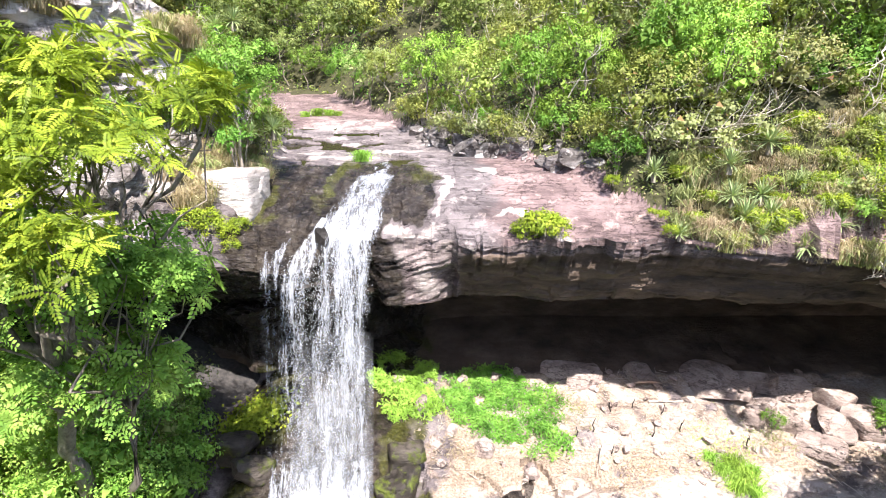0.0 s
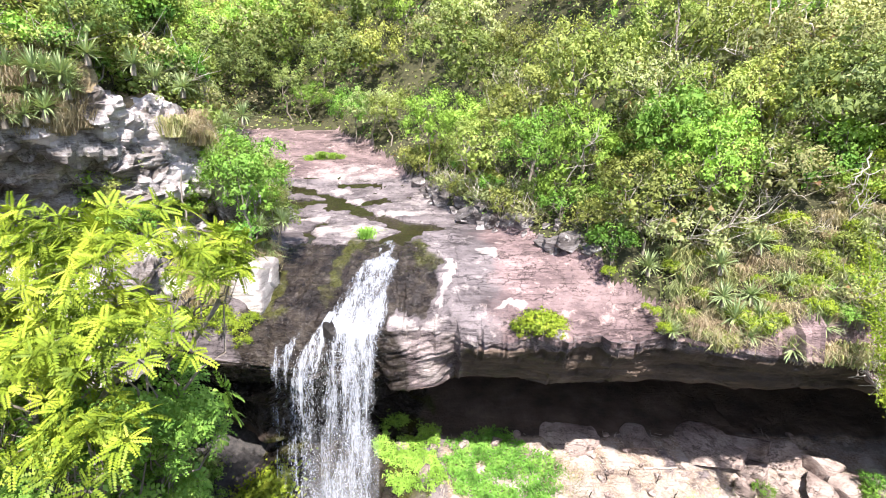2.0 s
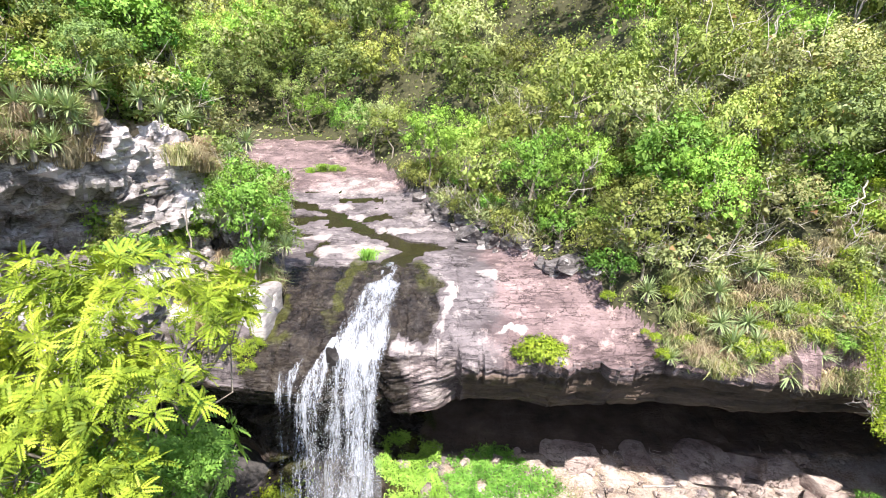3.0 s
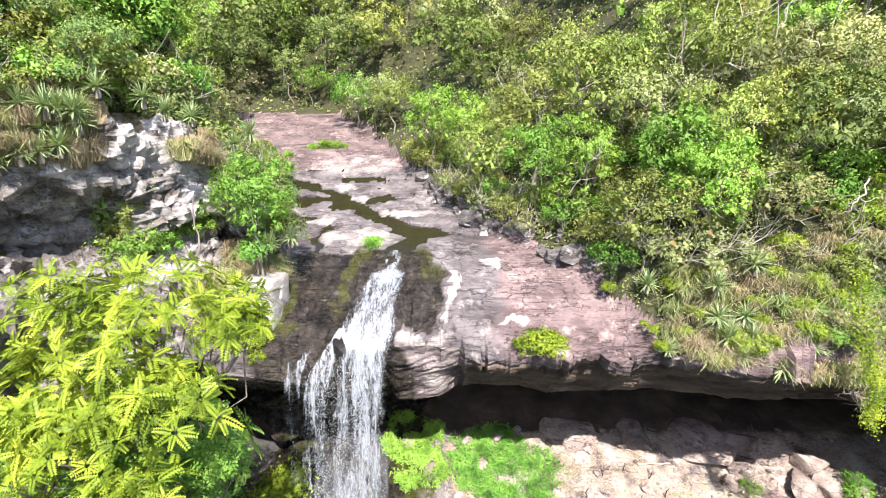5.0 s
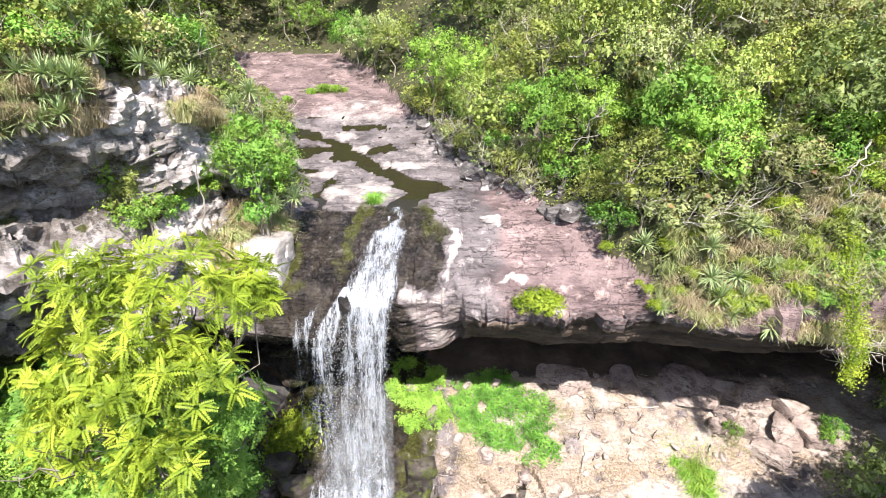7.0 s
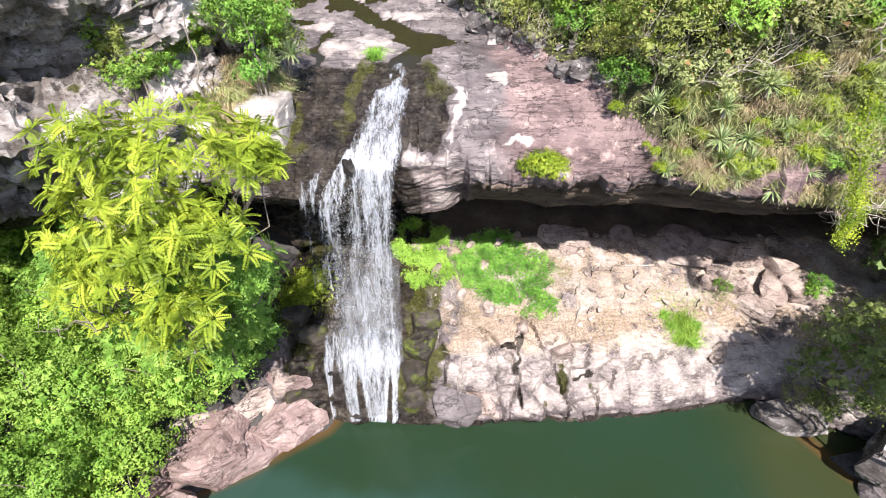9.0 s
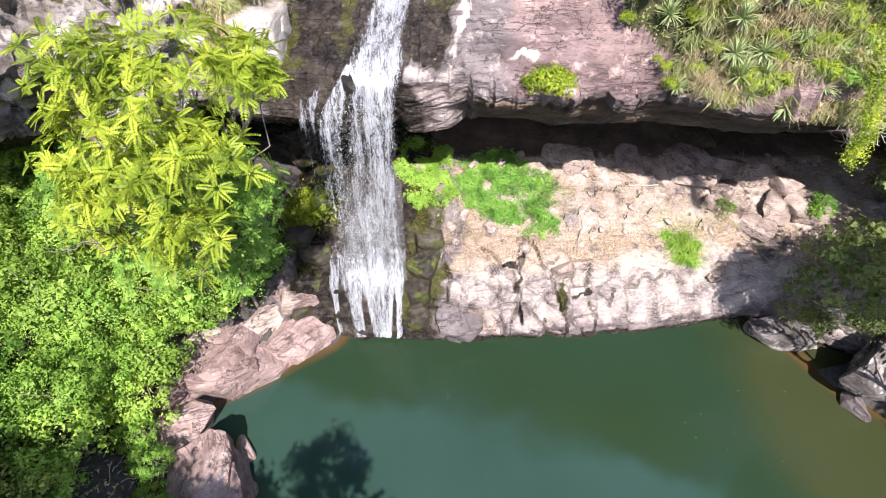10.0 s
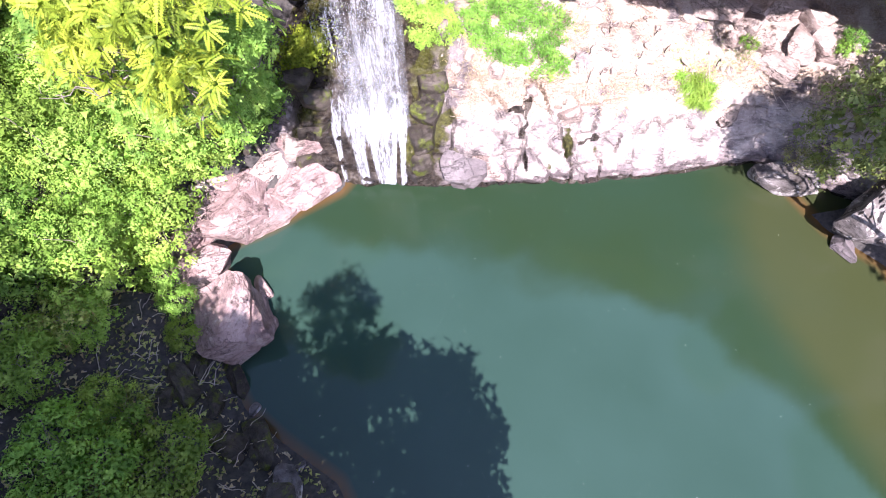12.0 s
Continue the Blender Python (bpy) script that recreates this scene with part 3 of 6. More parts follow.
flats = np.maximum.reduce([blob(-4.2, 24.0, 1.7, 1.6), blob(-2.5, 28.2, 1.9, 0.7), blob(-6.5, 26.8, 1.0, 0.9), blob(-7.6, 32.6, 2.0, 0.8), blob(-5.4, 30.6, 1.2, 0.5), blob(-6.0, 36.5, 3.0, 2.2) * 0.85, blob(-1.2, 30.8, 1.2, 1.4) * 0.8, blob(-9.0, 28.5, 1.0, 1.4)])
pale = np.where(is_low, ease(2.2, 3.4, Z) * ease(6.0, 5.0, Z) * ease(0.0, 2.0, X) * 0.45, np.maximum(streaks * 0.74, np.maximum(flats * 0.56, blob(-0.9, 17.95, 1.0, 0.32) * 0.6)))
bankpale = is_low * ease(0.42, 0.7, Z + 0.15 * FRAY) * ease(3.0, 2.2, Z) * ease(-1.2, 0.2, LX) * (0.45 + 0.05 * ease(6, 7, X))
pale = np.maximum(pale, bankpale)
pale = np.maximum(pale, is_low * ease(8.7, 9.3, Z) * ease(-2.4, -1.9, X) * ease(0.8, 0.2, X) * 0.36)
moss = np.maximum(moss, is_low * np.maximum.reduce([blob(2.1, 14.7, 0.25, 0.5), blob(3.7, 14.8, 0.2, 0.5), blob(5.1, 15.2, 0.3, 0.9), blob(6.4, 15.0, 0.25, 0.5), blob(5.0, 16.4, 0.3, 0.5)]) * ease(3.2, 2.2, Z) * 0.7)
wet = np.maximum(wet, is_low * np.maximum(along([(3.0, 17.6), (2.85, 16.8), (2.7, 15.9)], 0.12), blob(2.95, 14.7, 0.22, 0.5)) * ease(4, 3, Z) * 0.6)
straw = np.where(is_low, ease(1.7, 2.5, Z) * ease(6.0, 5.0, Z) * ease(-1.5, 1.5, X) * 0.84, 0)
shape = 0.5 * vnoise(X * 0.8, Y * 0.8, 0, 61)
carve = np.maximum.reduce([along(STREAM, 0.55), blob(-1.5, 25.0, 1.25, 0.95), blob(-3.7, 30.6, 0.8, 0.5), blob(-8.2, 30.6, 1.3, 0.6), blob(-7.4, 27.6, 0.7, 0.4), blob(-5.5, 34.1, 1.6, 0.25), along([(-5.9, 26.0), (-6.2, 24.0), (-5.6, 22.4)], 0.25)])
CRACKS = [[(3.45, 18.1), (3.75, 17.3), (4.1, 16.75), (4.7, 16.05)], [(3.9, 17.06), (4.8, 17.3)], [(7.0, 15.4), (7.25, 16.1)], [(2.95, 17.4), (3.15, 18.0)], [(2.6, 16.5), (2.85, 15.3), (2.95, 14.3)], [(4.75, 16.1), (5.0, 14.2)], [(-0.7, 16.9), (-0.3, 15.7), (-0.6, 14.6)], [(6.4, 15.2), (6.45, 14.3)], [(8.4, 16.4), (10.6, 16.7), (12.6, 16.6)], [(1.0, 17.4), (2.2, 17.0), (2.7, 16.4)], [(13.4, 20.2), (14.6, 20.9), (15.6, 20.2), (16.4, 19.4)], [(12.9, 19.6), (13.3, 20.4)]]
gash = np.maximum.reduce([along(c, 0.06) for c in CRACKS]) * bank * ease(-0.35, 0.1, PATCH + 0.3)
sheet = sheet - nrm * (0.38 * gash)[..., None]
puddle = np.maximum(blob(6.1, 15.75, 0.6, 0.10, 0.2), blob(2.55, 17.0, 0.3, 0.16, 0.2)) * bank
sheet[..., 2] -= up * 0.16 * ease(0.25, 0.75, carve + 0.6 * shape * ease(0.0, 0.3, carve))
rough_bed, _ = cells(X * 2.3, Y * 2.3, 0 * Z, 37)
sheet[..., 2] += up * np.clip(wet, 0, 1) * ease(23, 22, Y) * (0.16 * (rough_bed - 0.5) + 0.05 * fbm(X * 2, Y * 2, 0, 38, 3))
wet = np.maximum(wet, np.maximum(up * carve * 0.7, puddle * 0.75))
pale = pale * (1 - 0.8 * carve)
X, Y, Z = sheet[..., 0], sheet[..., 1], sheet[..., 2]
# shade painted in brown on the overhanging face and the cave's walls and roof
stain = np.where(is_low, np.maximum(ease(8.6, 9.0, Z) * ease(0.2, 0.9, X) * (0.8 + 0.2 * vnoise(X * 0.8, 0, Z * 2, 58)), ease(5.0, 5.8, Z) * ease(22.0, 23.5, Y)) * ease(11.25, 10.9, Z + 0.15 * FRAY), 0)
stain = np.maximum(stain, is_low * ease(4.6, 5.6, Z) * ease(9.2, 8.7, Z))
moss, straw, pale = [np.where(q > 0.02, q * (1 + 0.9 * FRAY), 0) for q in (moss, straw, pale)]
moss = moss * np.where(is_low, ease(-0.35, 0.25, PATCH), 1)
wet = np.where(up, wet + 0.35 * FRAY * ease(0.02, 0.3, wet) , wet)
straw = straw + 0.25 * PATCH * ease(0.05, 0.3, straw)
# painted shade deep in the cave, taking the place of litter and pale rock
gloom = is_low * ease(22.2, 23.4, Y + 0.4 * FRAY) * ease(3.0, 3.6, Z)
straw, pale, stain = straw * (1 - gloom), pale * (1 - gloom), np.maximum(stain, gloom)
rosy = np.where(is_low, ease(5, 4, Z) * ease(-0.5, 0.5, LX) * 0.36 + 0.45 * ease(8.5, 9, Z) * ease(-2.6, -2.0, X), ease(0.2, 3.2, WX_ + 0.5 * PATCH) * 0.85 + 0.62 * ease(33, 37, Y))
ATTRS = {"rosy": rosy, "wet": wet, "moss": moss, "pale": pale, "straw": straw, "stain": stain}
rows, cols = sheet.shape[:2]
faces = grid_faces(rows, cols)
flat = sheet.reshape(-1, 3)
fx, fy = X.ravel()[faces].mean(1), Y.ravel()[faces].mean(1)
rocky = is_low.ravel()[faces].any(1) | (fy - line(fx, LIP_Y) < 0.55 + 0.3 * vnoise(fx * 1.3, fy, 0, 4)) | ((fx - line(fy, RIGHT_X) < 0.3 + 0.3 * vnoise(fx, fy, 0, 4)) & (line(fy, LEFT_X) - fx < 0.4 + 2.4 * ease(20.2, 19.2, fy)) & (fy < 48.5))
masks = {k: np.asarray(v, float).ravel() for k, v in ATTRS.items()}
v, f, a = keep_faces(flat, faces, rocky, masks)
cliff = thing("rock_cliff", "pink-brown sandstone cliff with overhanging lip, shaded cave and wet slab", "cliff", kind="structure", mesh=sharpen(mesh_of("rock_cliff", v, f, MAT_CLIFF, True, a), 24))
v, f, a = keep_faces(flat, faces, ~rocky, {})
hillside = thing("ground", "steep forest floor of brown soil and leaf litter", "ground", kind="structure", mesh=mesh_of("ground", v, f, MAT_SOIL, True))

# ---- banks at both sides of the pool and behind it ----
POOL = [(-4.0, 16.5), (-5.8, 13.8), (-7.6, 12.7), (-8.8, 11.8), (-10.4, 11.0), (-11.4, 10.2), (-9.8, 8.6), (-9.0, 6.6), (-9.6, 5.2), (-8.6, 3.6), (-7.0, 2.4), (-4.6, 0.9), (-3.2, -1.5), (-2.5, -6), (0, -14), (8, -19), (16, -16), (20.5, -8), (20.5, 0), (19.6, 6), (18.6, 10), (16.6, 11.8), (15.6, 13.6), (14.6, 16.5)]


def shore_distance(x, y):
    return side_of(x, y, POOL)


def bank_height(x, y):
    d = -shore_distance(x, y)
    left = line(d, [(-6, -2.5), (-0.5, -0.45), (0, 0), (0.8, 0.5), (3, 2.0), (6, 4.2), (10, 6.5), (20, 11), (60, 24), (400, 40)])
    return left + 0.25 * fbm(x * 0.5, y * 0.5, 0, 44, 4) * ease(0, 1.5, d)


bx = np.concatenate([np.linspace(-80, -18, 26)[:-1], np.linspace(-18, 0, 91)[:-1], np.linspace(0, 14, 15)[:-1], np.linspace(14, 24, 41)[:-1], np.linspace(24, 80, 20)])
by = np.concatenate([np.linspace(-80, -10, 24)[:-1], np.linspace(-10, 17, 136), np.linspace(17, 24, 8)[1:]])
GX, GY = np.meshgrid(bx, by)
GZ = bank_height(GX, GY)
faces = grid_faces(len(by), len(bx))
mx_, my_ = GX.ravel()[faces].mean(1), GY.ravel()[faces].mean(1)
pick = (GZ.ravel()[faces].max(1) > -2.4) & ~((mx_ > -5.6) & (mx_ < 15.2) & (my_ > 12)) & ~((mx_ > 14) & (my_ > 12.6))
v, f, a = keep_faces(np.stack([GX, GY, GZ], -1).reshape(-1, 3), faces, pick, {})
pool_bank = thing("bank", "shaded bank of dark soil and leaf litter beside the pool", "bank", kind="structure", mesh=mesh_of("bank", v, f, MAT_LITTER, True))

# ---- pool ----
m, nt, bs = shader("murky_green_water")
co = nt.nodes.new("ShaderNodeTexCoord")
depth = attr(nt, "depth")
silt = noise_tex(nt, co.outputs["Object"], 0.16, 3, 0.5)
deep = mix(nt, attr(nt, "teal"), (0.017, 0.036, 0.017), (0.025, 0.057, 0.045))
deep = mix(nt, ramp(nt, silt, [(0.35, (0, 0, 0)), (0.65, (0.5, 0.5, 0.5))]), deep, (0.017, 0.042, 0.029))
col = mix(nt, attr(nt, "silt"), deep, (0.048, 0.050, 0.018))
col = mix(nt, ramp(nt, depth, [(0.0, (1, 1, 1)), (0.5, (0, 0, 0))]), col, (0.10, 0.056, 0.022))
nt.links.new(col, bs.inputs["Base Color"])
bs.inputs["Roughness"].default_value = 0.06
bs.inputs["IOR"].default_value = 1.33
w = node(nt, "ShaderNodeBump", Strength=0.06, Distance=0.05)
nt.links.new(noise_tex(nt, co.outputs["Object"], 4.0, 4, 0.6), w.inputs["Height"])
nt.links.new(w.outputs[0], bs.inputs["Normal"])
MAT_POOL = m
wx, wy = np.concatenate([np.linspace(-40, -14, 14)[:-1], np.linspace(-14, 20, 120), np.linspace(20, 40, 11)[1:]]), np.concatenate([np.linspace(-40, -2, 20)[:-1], np.linspace(-2, 18, 80)])
WX, WY = np.meshgrid(wx, wy)
far = np.abs(side_of(WX, WY, POOL))
wob = 0.7 * fbm(WX * 0.35, WY * 0.35, 0, 8, 5)
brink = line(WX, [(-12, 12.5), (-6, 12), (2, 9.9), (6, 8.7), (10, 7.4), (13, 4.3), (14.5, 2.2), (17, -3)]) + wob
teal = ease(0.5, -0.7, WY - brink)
cover = ease(0.0, 5.0, WY - brink + 3.0 * ease(10, 16, WX) - 2.2) * ease(10.4, 14.6, WX + wob) * 0.56
v = np.stack([WX, WY, 0 * WX], -1).reshape(-1, 3)
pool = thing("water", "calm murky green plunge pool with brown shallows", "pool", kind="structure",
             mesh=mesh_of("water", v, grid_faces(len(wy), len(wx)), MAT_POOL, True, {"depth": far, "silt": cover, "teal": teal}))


# ---- stones ----
def boulder_mesh(name, size, seed, mat, facets=9, detail=4, sharp=0.12, square=5, groove=1.0):
    """A stone cut by random planes, then roughened."""
    bm = bmesh.new()
    bmesh.ops.create_icosphere(bm, subdivisions=detail, radius=1.0)
    P = np.array([q.co[:] for q in bm.verts])
    F = np.array([[q.index for q in g.verts] for g in bm.faces])
    bm.free()
    P = P / ((np.abs(P) ** square).sum(1) ** (1 / square))[:, None] * 0.92
    rng = np.random.default_rng(seed)
    for _ in range(facets):
        d = rng.normal(size=3)
        d /= np.linalg.norm(d)
        lim = rng.uniform(0.50, 0.82)
        over = np.maximum(P @ d - lim, 0)
        P = P - over[:, None] * d
    n = P / np.linalg.norm(P, axis=1, keepdims=True)
    s = max(size)
    Q = P * np.array(size)
    k = 1.6 / s ** 0.5
    Q = Q + n * (sharp * s * 0.32 * fbm(Q[:, 0] * k + seed, Q[:, 1] * k, Q[:, 2] * k * 1.5, seed, 4))[:, None]
    val, edge = cells(Q[:, 0] * 0.9 / s ** 0.6 + seed, Q[:, 1] * 0.9 / s ** 0.6, Q[:, 2] * 1.3 / s ** 0.6, seed + 3)
    Q = Q + n * (s * groove * (0.10 * (val - 0.5) - 0.035 * ease(0.06, 0.0, edge)))[:, None]
    return sharpen(mesh_of(name, Q, F, mat, True), 28)


def stone(at, size, seed, label, turn=0.0, mat=None, group="", detail=4, sharp=0.12, tilt=0.0, facets=9, square=5, groove=1.0):
    ob = thing("boulder", label, "boulder", group, at=at, mesh=boulder_mesh("boulder", size, seed, mat or MAT_BOULDER, detail=detail, sharp=sharp, facets=facets, square=square, groove=groove))
    ob.rotation_euler = (radians(tilt), 0, radians(turn))
    return ob


SHORE = "boulders along the pool"
stone((-10.75, 12.6, 0.3), (2.7, 2.65, 1.9), 1, "large rounded pink-brown boulder at the water's edge", 50, group=SHORE, detail=5, facets=14)
stone((-7.25, 13.75, 0.35), (2.1, 1.5, 1.3), 2, "rounded pinkish boulder wedged beside a larger one", 22, group=SHORE, detail=5, facets=12)
stone((-11.6, 11.2, 0.1), (1.0, 0.6, 0.6), 3, "low grey-pink boulder half in the water", 30, group=SHORE)
stone((-7.7, 15.3, 1.5), (1.4, 1.0, 1.0), 4, "pale pink boulder on the wet bank", 0, group=SHORE)
stone((-9.3, 7.2, 0.5), (2.8, 2.05, 1.8), 5, "large pale angular boulder at the shaded shore", -48, group=SHORE, detail=5, facets=18)
stone((-11.3, 9.5, 0.7), (1.7, 1.1, 1.0), 6, "broken pinkish rock on the bank", 15, group=SHORE, facets=14)
stone((-12.4, 10.6, 0.9), (1.0, 0.8, 0.8), 16, "broken pinkish rock on the bank", 70, group=SHORE, facets=14)
stone((-10.9, 10.4, 0.3), (0.6, 0.4, 0.5), 17, "broken pinkish rock on the bank", 70, group=SHORE, facets=14)
stone((-8.75, 8.7, 0.02), (0.7, 0.35, 0.3), 7, "small pink slab lying in the shallows", -50, group=SHORE)
stone((0.1, 14.35, 0.75), (1.15, 0.95, 1.5), 8, "upright grey boulder standing at the waterline", 10, mat=MAT_GREYPINK, group=SHORE, detail=5, facets=13)
stone((18.4, 11.9, 0.7), (2.3, 2.0, 1.9), 9, "big angular grey and white boulder in the pool", 40, mat=MAT_LICHEN, group=SHORE, detail=5, facets=18, sharp=0.16)
stone((16.9, 10.8, 0.2), (0.4, 0.9, 0.6), 19, "slab of grey rock leaning on a larger boulder", 30, mat=MAT_GREYPINK, group=SHORE, facets=14)
stone((15.1, 14.2, 0.2), (1.5, 1.0, 1.0), 10, "dark boulder under the overhanging tree", 0, mat=MAT_LICHEN, group=SHORE, sharp=0.2)
stone((-1.3, 14.5, 0.2), (0.55, 0.5, 0.5), 11, "dark wet rock at the foot of the fall", 0, mat=MAT_WETDARK, group=SHORE)
stone((-2.1, 14.5, 0.3), (0.5, 0.5, 0.6), 12, "dark wet rock at the foot of the fall", 40, mat=MAT_WETDARK, group=SHORE)

BANK = "rocks of the pool bank"
for i, (x, y, z, a, b_, c, turn) in enumerate([(0.95, 15.5, 0.65, 1.6, 1.6, 1.15, 8), (5.2, 16.85, 2.0, 0.7, 0.5, 0.5, 28), (13.9, 16.8, 0.7, 1.1, 0.9, 1.1, 0), (-9.0, 14.4, 0.9, 1.3, 0.9, 1.1, 30), (-11.2, 12.6, 0.4, 1.6, 1.4, 1.4, -10), (-7.4, 15.4, 1.5, 1.0, 0.8, 0.8, 15)]):
    stone((x, y, z), (a, b_, c), 820 + i, "broad pinkish rock forming the pool bank", turn, mat=MAT_LEDGE, group=BANK, detail=5 if a > 0.8 else 4, facets=7, sharp=0.10)
rng = np.random.default_rng(19)
for i in range(34):
    x, y = rng.uniform(-12.5, -3.6), rng.uniform(-0.6, 5.4)
    off = float(shore_distance(np.array(x), np.array(y)))
    if not -2.2 < off < 0.25:
        continue
    w = 0.25 + 0.75 * rng.random() ** 1.6
    stone((x, y, 0.02 + float(np.maximum(bank_height(np.array(x), np.array(y)), 0))), (w * 1.3, w * rng.uniform(0.5, 0.9), w * 0.55), 860 + i, "dark damp angular rock on the shaded shore", i * 37, mat=MAT_MOSSY if i % 3 else MAT_LICHEN, group="rocks on the shaded shore", facets=8, detail=3, sharp=0.2, tilt=rng.uniform(-15, 15))

for i, (x, y, z, s) in enumerate([(-6.7, 15.5, 2.4, 0.8), (-6.4, 16.2, 3.8, 0.7), (-7.0, 14.9, 1.2, 0.8), (-6.3, 14.6, 0.5, 0.6), (-7.1, 16.7, 4.2, 0.7), (-1.7, 15.4, 2.0, 0.8), (-1.5, 16.3, 3.1, 0.8), (-1.9, 14.8, 0.9, 0.7), (-0.9, 15.1, 1.0, 0.6), (-1.3, 17.1, 3.7, 0.7)]):
    stone((x, y, z), (s, s * 0.85, s * 0.8), 900 + i, "dark wet rock patched with moss beside the fall", i * 41, mat=MAT_MOSSY, group="mossy rocks at the fall", facets=5, sharp=0.3, groove=0.25)

stone((-4.0, 17.4, 11.4), (0.24, 0.4, 0.5), 951, "dark wet rock knob parting the water at the lip", 20, mat=MAT_WETDARK, group="mossy rocks at the fall", facets=5, sharp=0.14)

# ---- fall ----
m, nt, bs = shader("falling_white_water")
co = nt.nodes.new("ShaderNodeTexCoord")
def stretched(scale, size, detail, rough):
    """Noise drawn out along the fall, in the material being built."""
    mp = nt.nodes.new("ShaderNodeMapping")
    mp.inputs["Scale"].default_value = scale
    nt.links.new(co.outputs["Object"], mp.inputs[0])
    return noise_tex(nt, mp.outputs[0], size, detail, rough)


strand = stretched((4.2, 1.2, 0.42), 1.0, 5, 0.6)
thread = stretched((17.0, 5.0, 3.0), 1.0, 4, 0.7)
speck = stretched((36.0, 18.0, 19.0), 1.0, 3, 0.7)
body = maths(nt, 'ADD', maths(nt, 'MULTIPLY', strand, 1.4), maths(nt, 'ADD', maths(nt, 'MULTIPLY', thread, 1.15), maths(nt, 'MULTIPLY', speck, 0.95)))
dens = maths(nt, 'ADD', maths(nt, 'SUBTRACT', body, 1.86), attr(nt, "dense"))
alpha = ramp(nt, dens, [(0.0, (0, 0, 0)), (0.20, (0.28, 0.28, 0.28)), (0.75, (0.86, 0.86, 0.86))])
bs.inputs["Base Color"].default_value = (0.70, 0.76, 0.84, 1)
bs.inputs["Roughness"].default_value = 0.35
tr = nt.nodes.new("ShaderNodeBsdfTranslucent")
tr.inputs["Color"].default_value = (0.85, 0.88, 0.92, 1)
mw = nt.nodes.new("ShaderNodeMixShader")
mw.inputs[0].default_value = 0.3
nt.links.new(bs.outputs[0], mw.inputs[1])
nt.links.new(tr.outputs[0], mw.inputs[2])
clear = nt.nodes.new("ShaderNodeBsdfTransparent")
mo = nt.nodes.new("ShaderNodeMixShader")
nt.links.new(alpha, mo.inputs[0])
nt.links.new(clear.outputs[0], mo.inputs[1])
nt.links.new(mw.outputs[0], mo.inputs[2])
nt.links.new(mo.outputs[0], nt.nodes["Material Output"].inputs["Surface"])
MAT_FALL = m

waterfall = thing("waterfall", "white waterfall breaking into strands over the rock lip", "waterfall", at=(-3.5, 14.4, 0.0))


def water_sheet(name, left, right, n_across, dense, wobble=0.05, seed=0, label=""):
    """A sheet of water between two lines of equal length, in world metres, under the fall."""
    A, B = np.asarray(left, float), np.asarray(right, float)
    t = np.linspace(0, 1, n_across)[None, :, None]
    P = A[:, None] * (1 - t) + B[:, None] * t
    P[..., 1] += wobble * fbm(P[..., 0] * 2.5, 0, P[..., 2] * 0.5, seed, 3)
    d = np.broadcast_to(np.asarray(dense, float)[:, None], P.shape[:2]) * np.ones(n_across)
    side = np.minimum(np.linspace(0, 1, n_across), np.linspace(1, 0, n_across)) * 6
    d = d - 0.35 * ease(1, 0, side)[None, :]
    P = P - np.array(waterfall.location)
    return part(name, mesh_of(name, P.reshape(-1, 3), grid_faces(*P.shape[:2]), MAT_FALL, True, {"dense": d}), waterfall, label)


T = np.linspace(0, 1.30, 40)


def drop(x0, y0, z0, vx, vy, kick=0.0):
    """The way of falling water, with a first sideways slide down the rock."""
    return np.stack([x0 + vx * T - kick * (1 - np.exp(-T / 0.3)), y0 + vy * T, z0 - 4.905 * T * T - 0.3 * T], -1)


def slide_drop(points, vx, vy):
    """Water sliding over the points of a shoulder of rock, then falling free from the last."""
    p = np.asarray(points, float)
    over = np.linspace(0, len(p) - 1, 12)
    a = np.stack([np.interp(over, np.arange(len(p)), p[:, i]) for i in range(3)], -1)
    t = np.linspace(0.03, 1.16, 34)
    b = np.stack([p[-1, 0] + vx * t, p[-1, 1] + vy * t, p[-1, 2] - 1.5 * t - 4.6 * t * t], -1)
    return np.concatenate([a, b])


fade = np.interp(T, [0, 0.15, 0.5, 0.8, 1.3], [0.60, 0.48, 0.33, 0.23, 0.18])
water_sheet("curtain", drop(-3.75, 17.45, 11.8, -0.35, -1.25, 0.25), drop(-2.25, 17.55, 11.7, -0.1, -1.3), 60, fade, 0.10, 1)
water_sheet("curtain", drop(-3.8, 17.3, 11.75, -0.35, -1.5, 0.35), drop(-2.3, 17.4, 11.7, -0.08, -1.55), 60, np.interp(T, [0, 0.3, 0.8, 1.3], [0.02, 0.10, 0.10, 0.10]), 0.18, 5)
slide = np.interp(np.arange(46), [0, 8, 14, 26, 45], [0.62, 0.46, 0.34, 0.14, 0.06])
water_sheet("curtain", slide_drop([(-4.05, 17.75, 12.15), (-4.45, 17.35, 11.6), (-5.0, 17.05, 10.85), (-5.25, 16.85, 10.4)], -0.25, -0.95), slide_drop([(-3.85, 17.7, 12.1), (-4.0, 17.35, 11.7), (-4.1, 17.1, 11.2), (-4.2, 16.95, 10.7)], -0.2, -1.0), 44, slide, 0.12, 3)
thin_ = np.interp(np.arange(46), [0, 12, 26, 45], [0.22, 0.24, 0.12, 0.04])
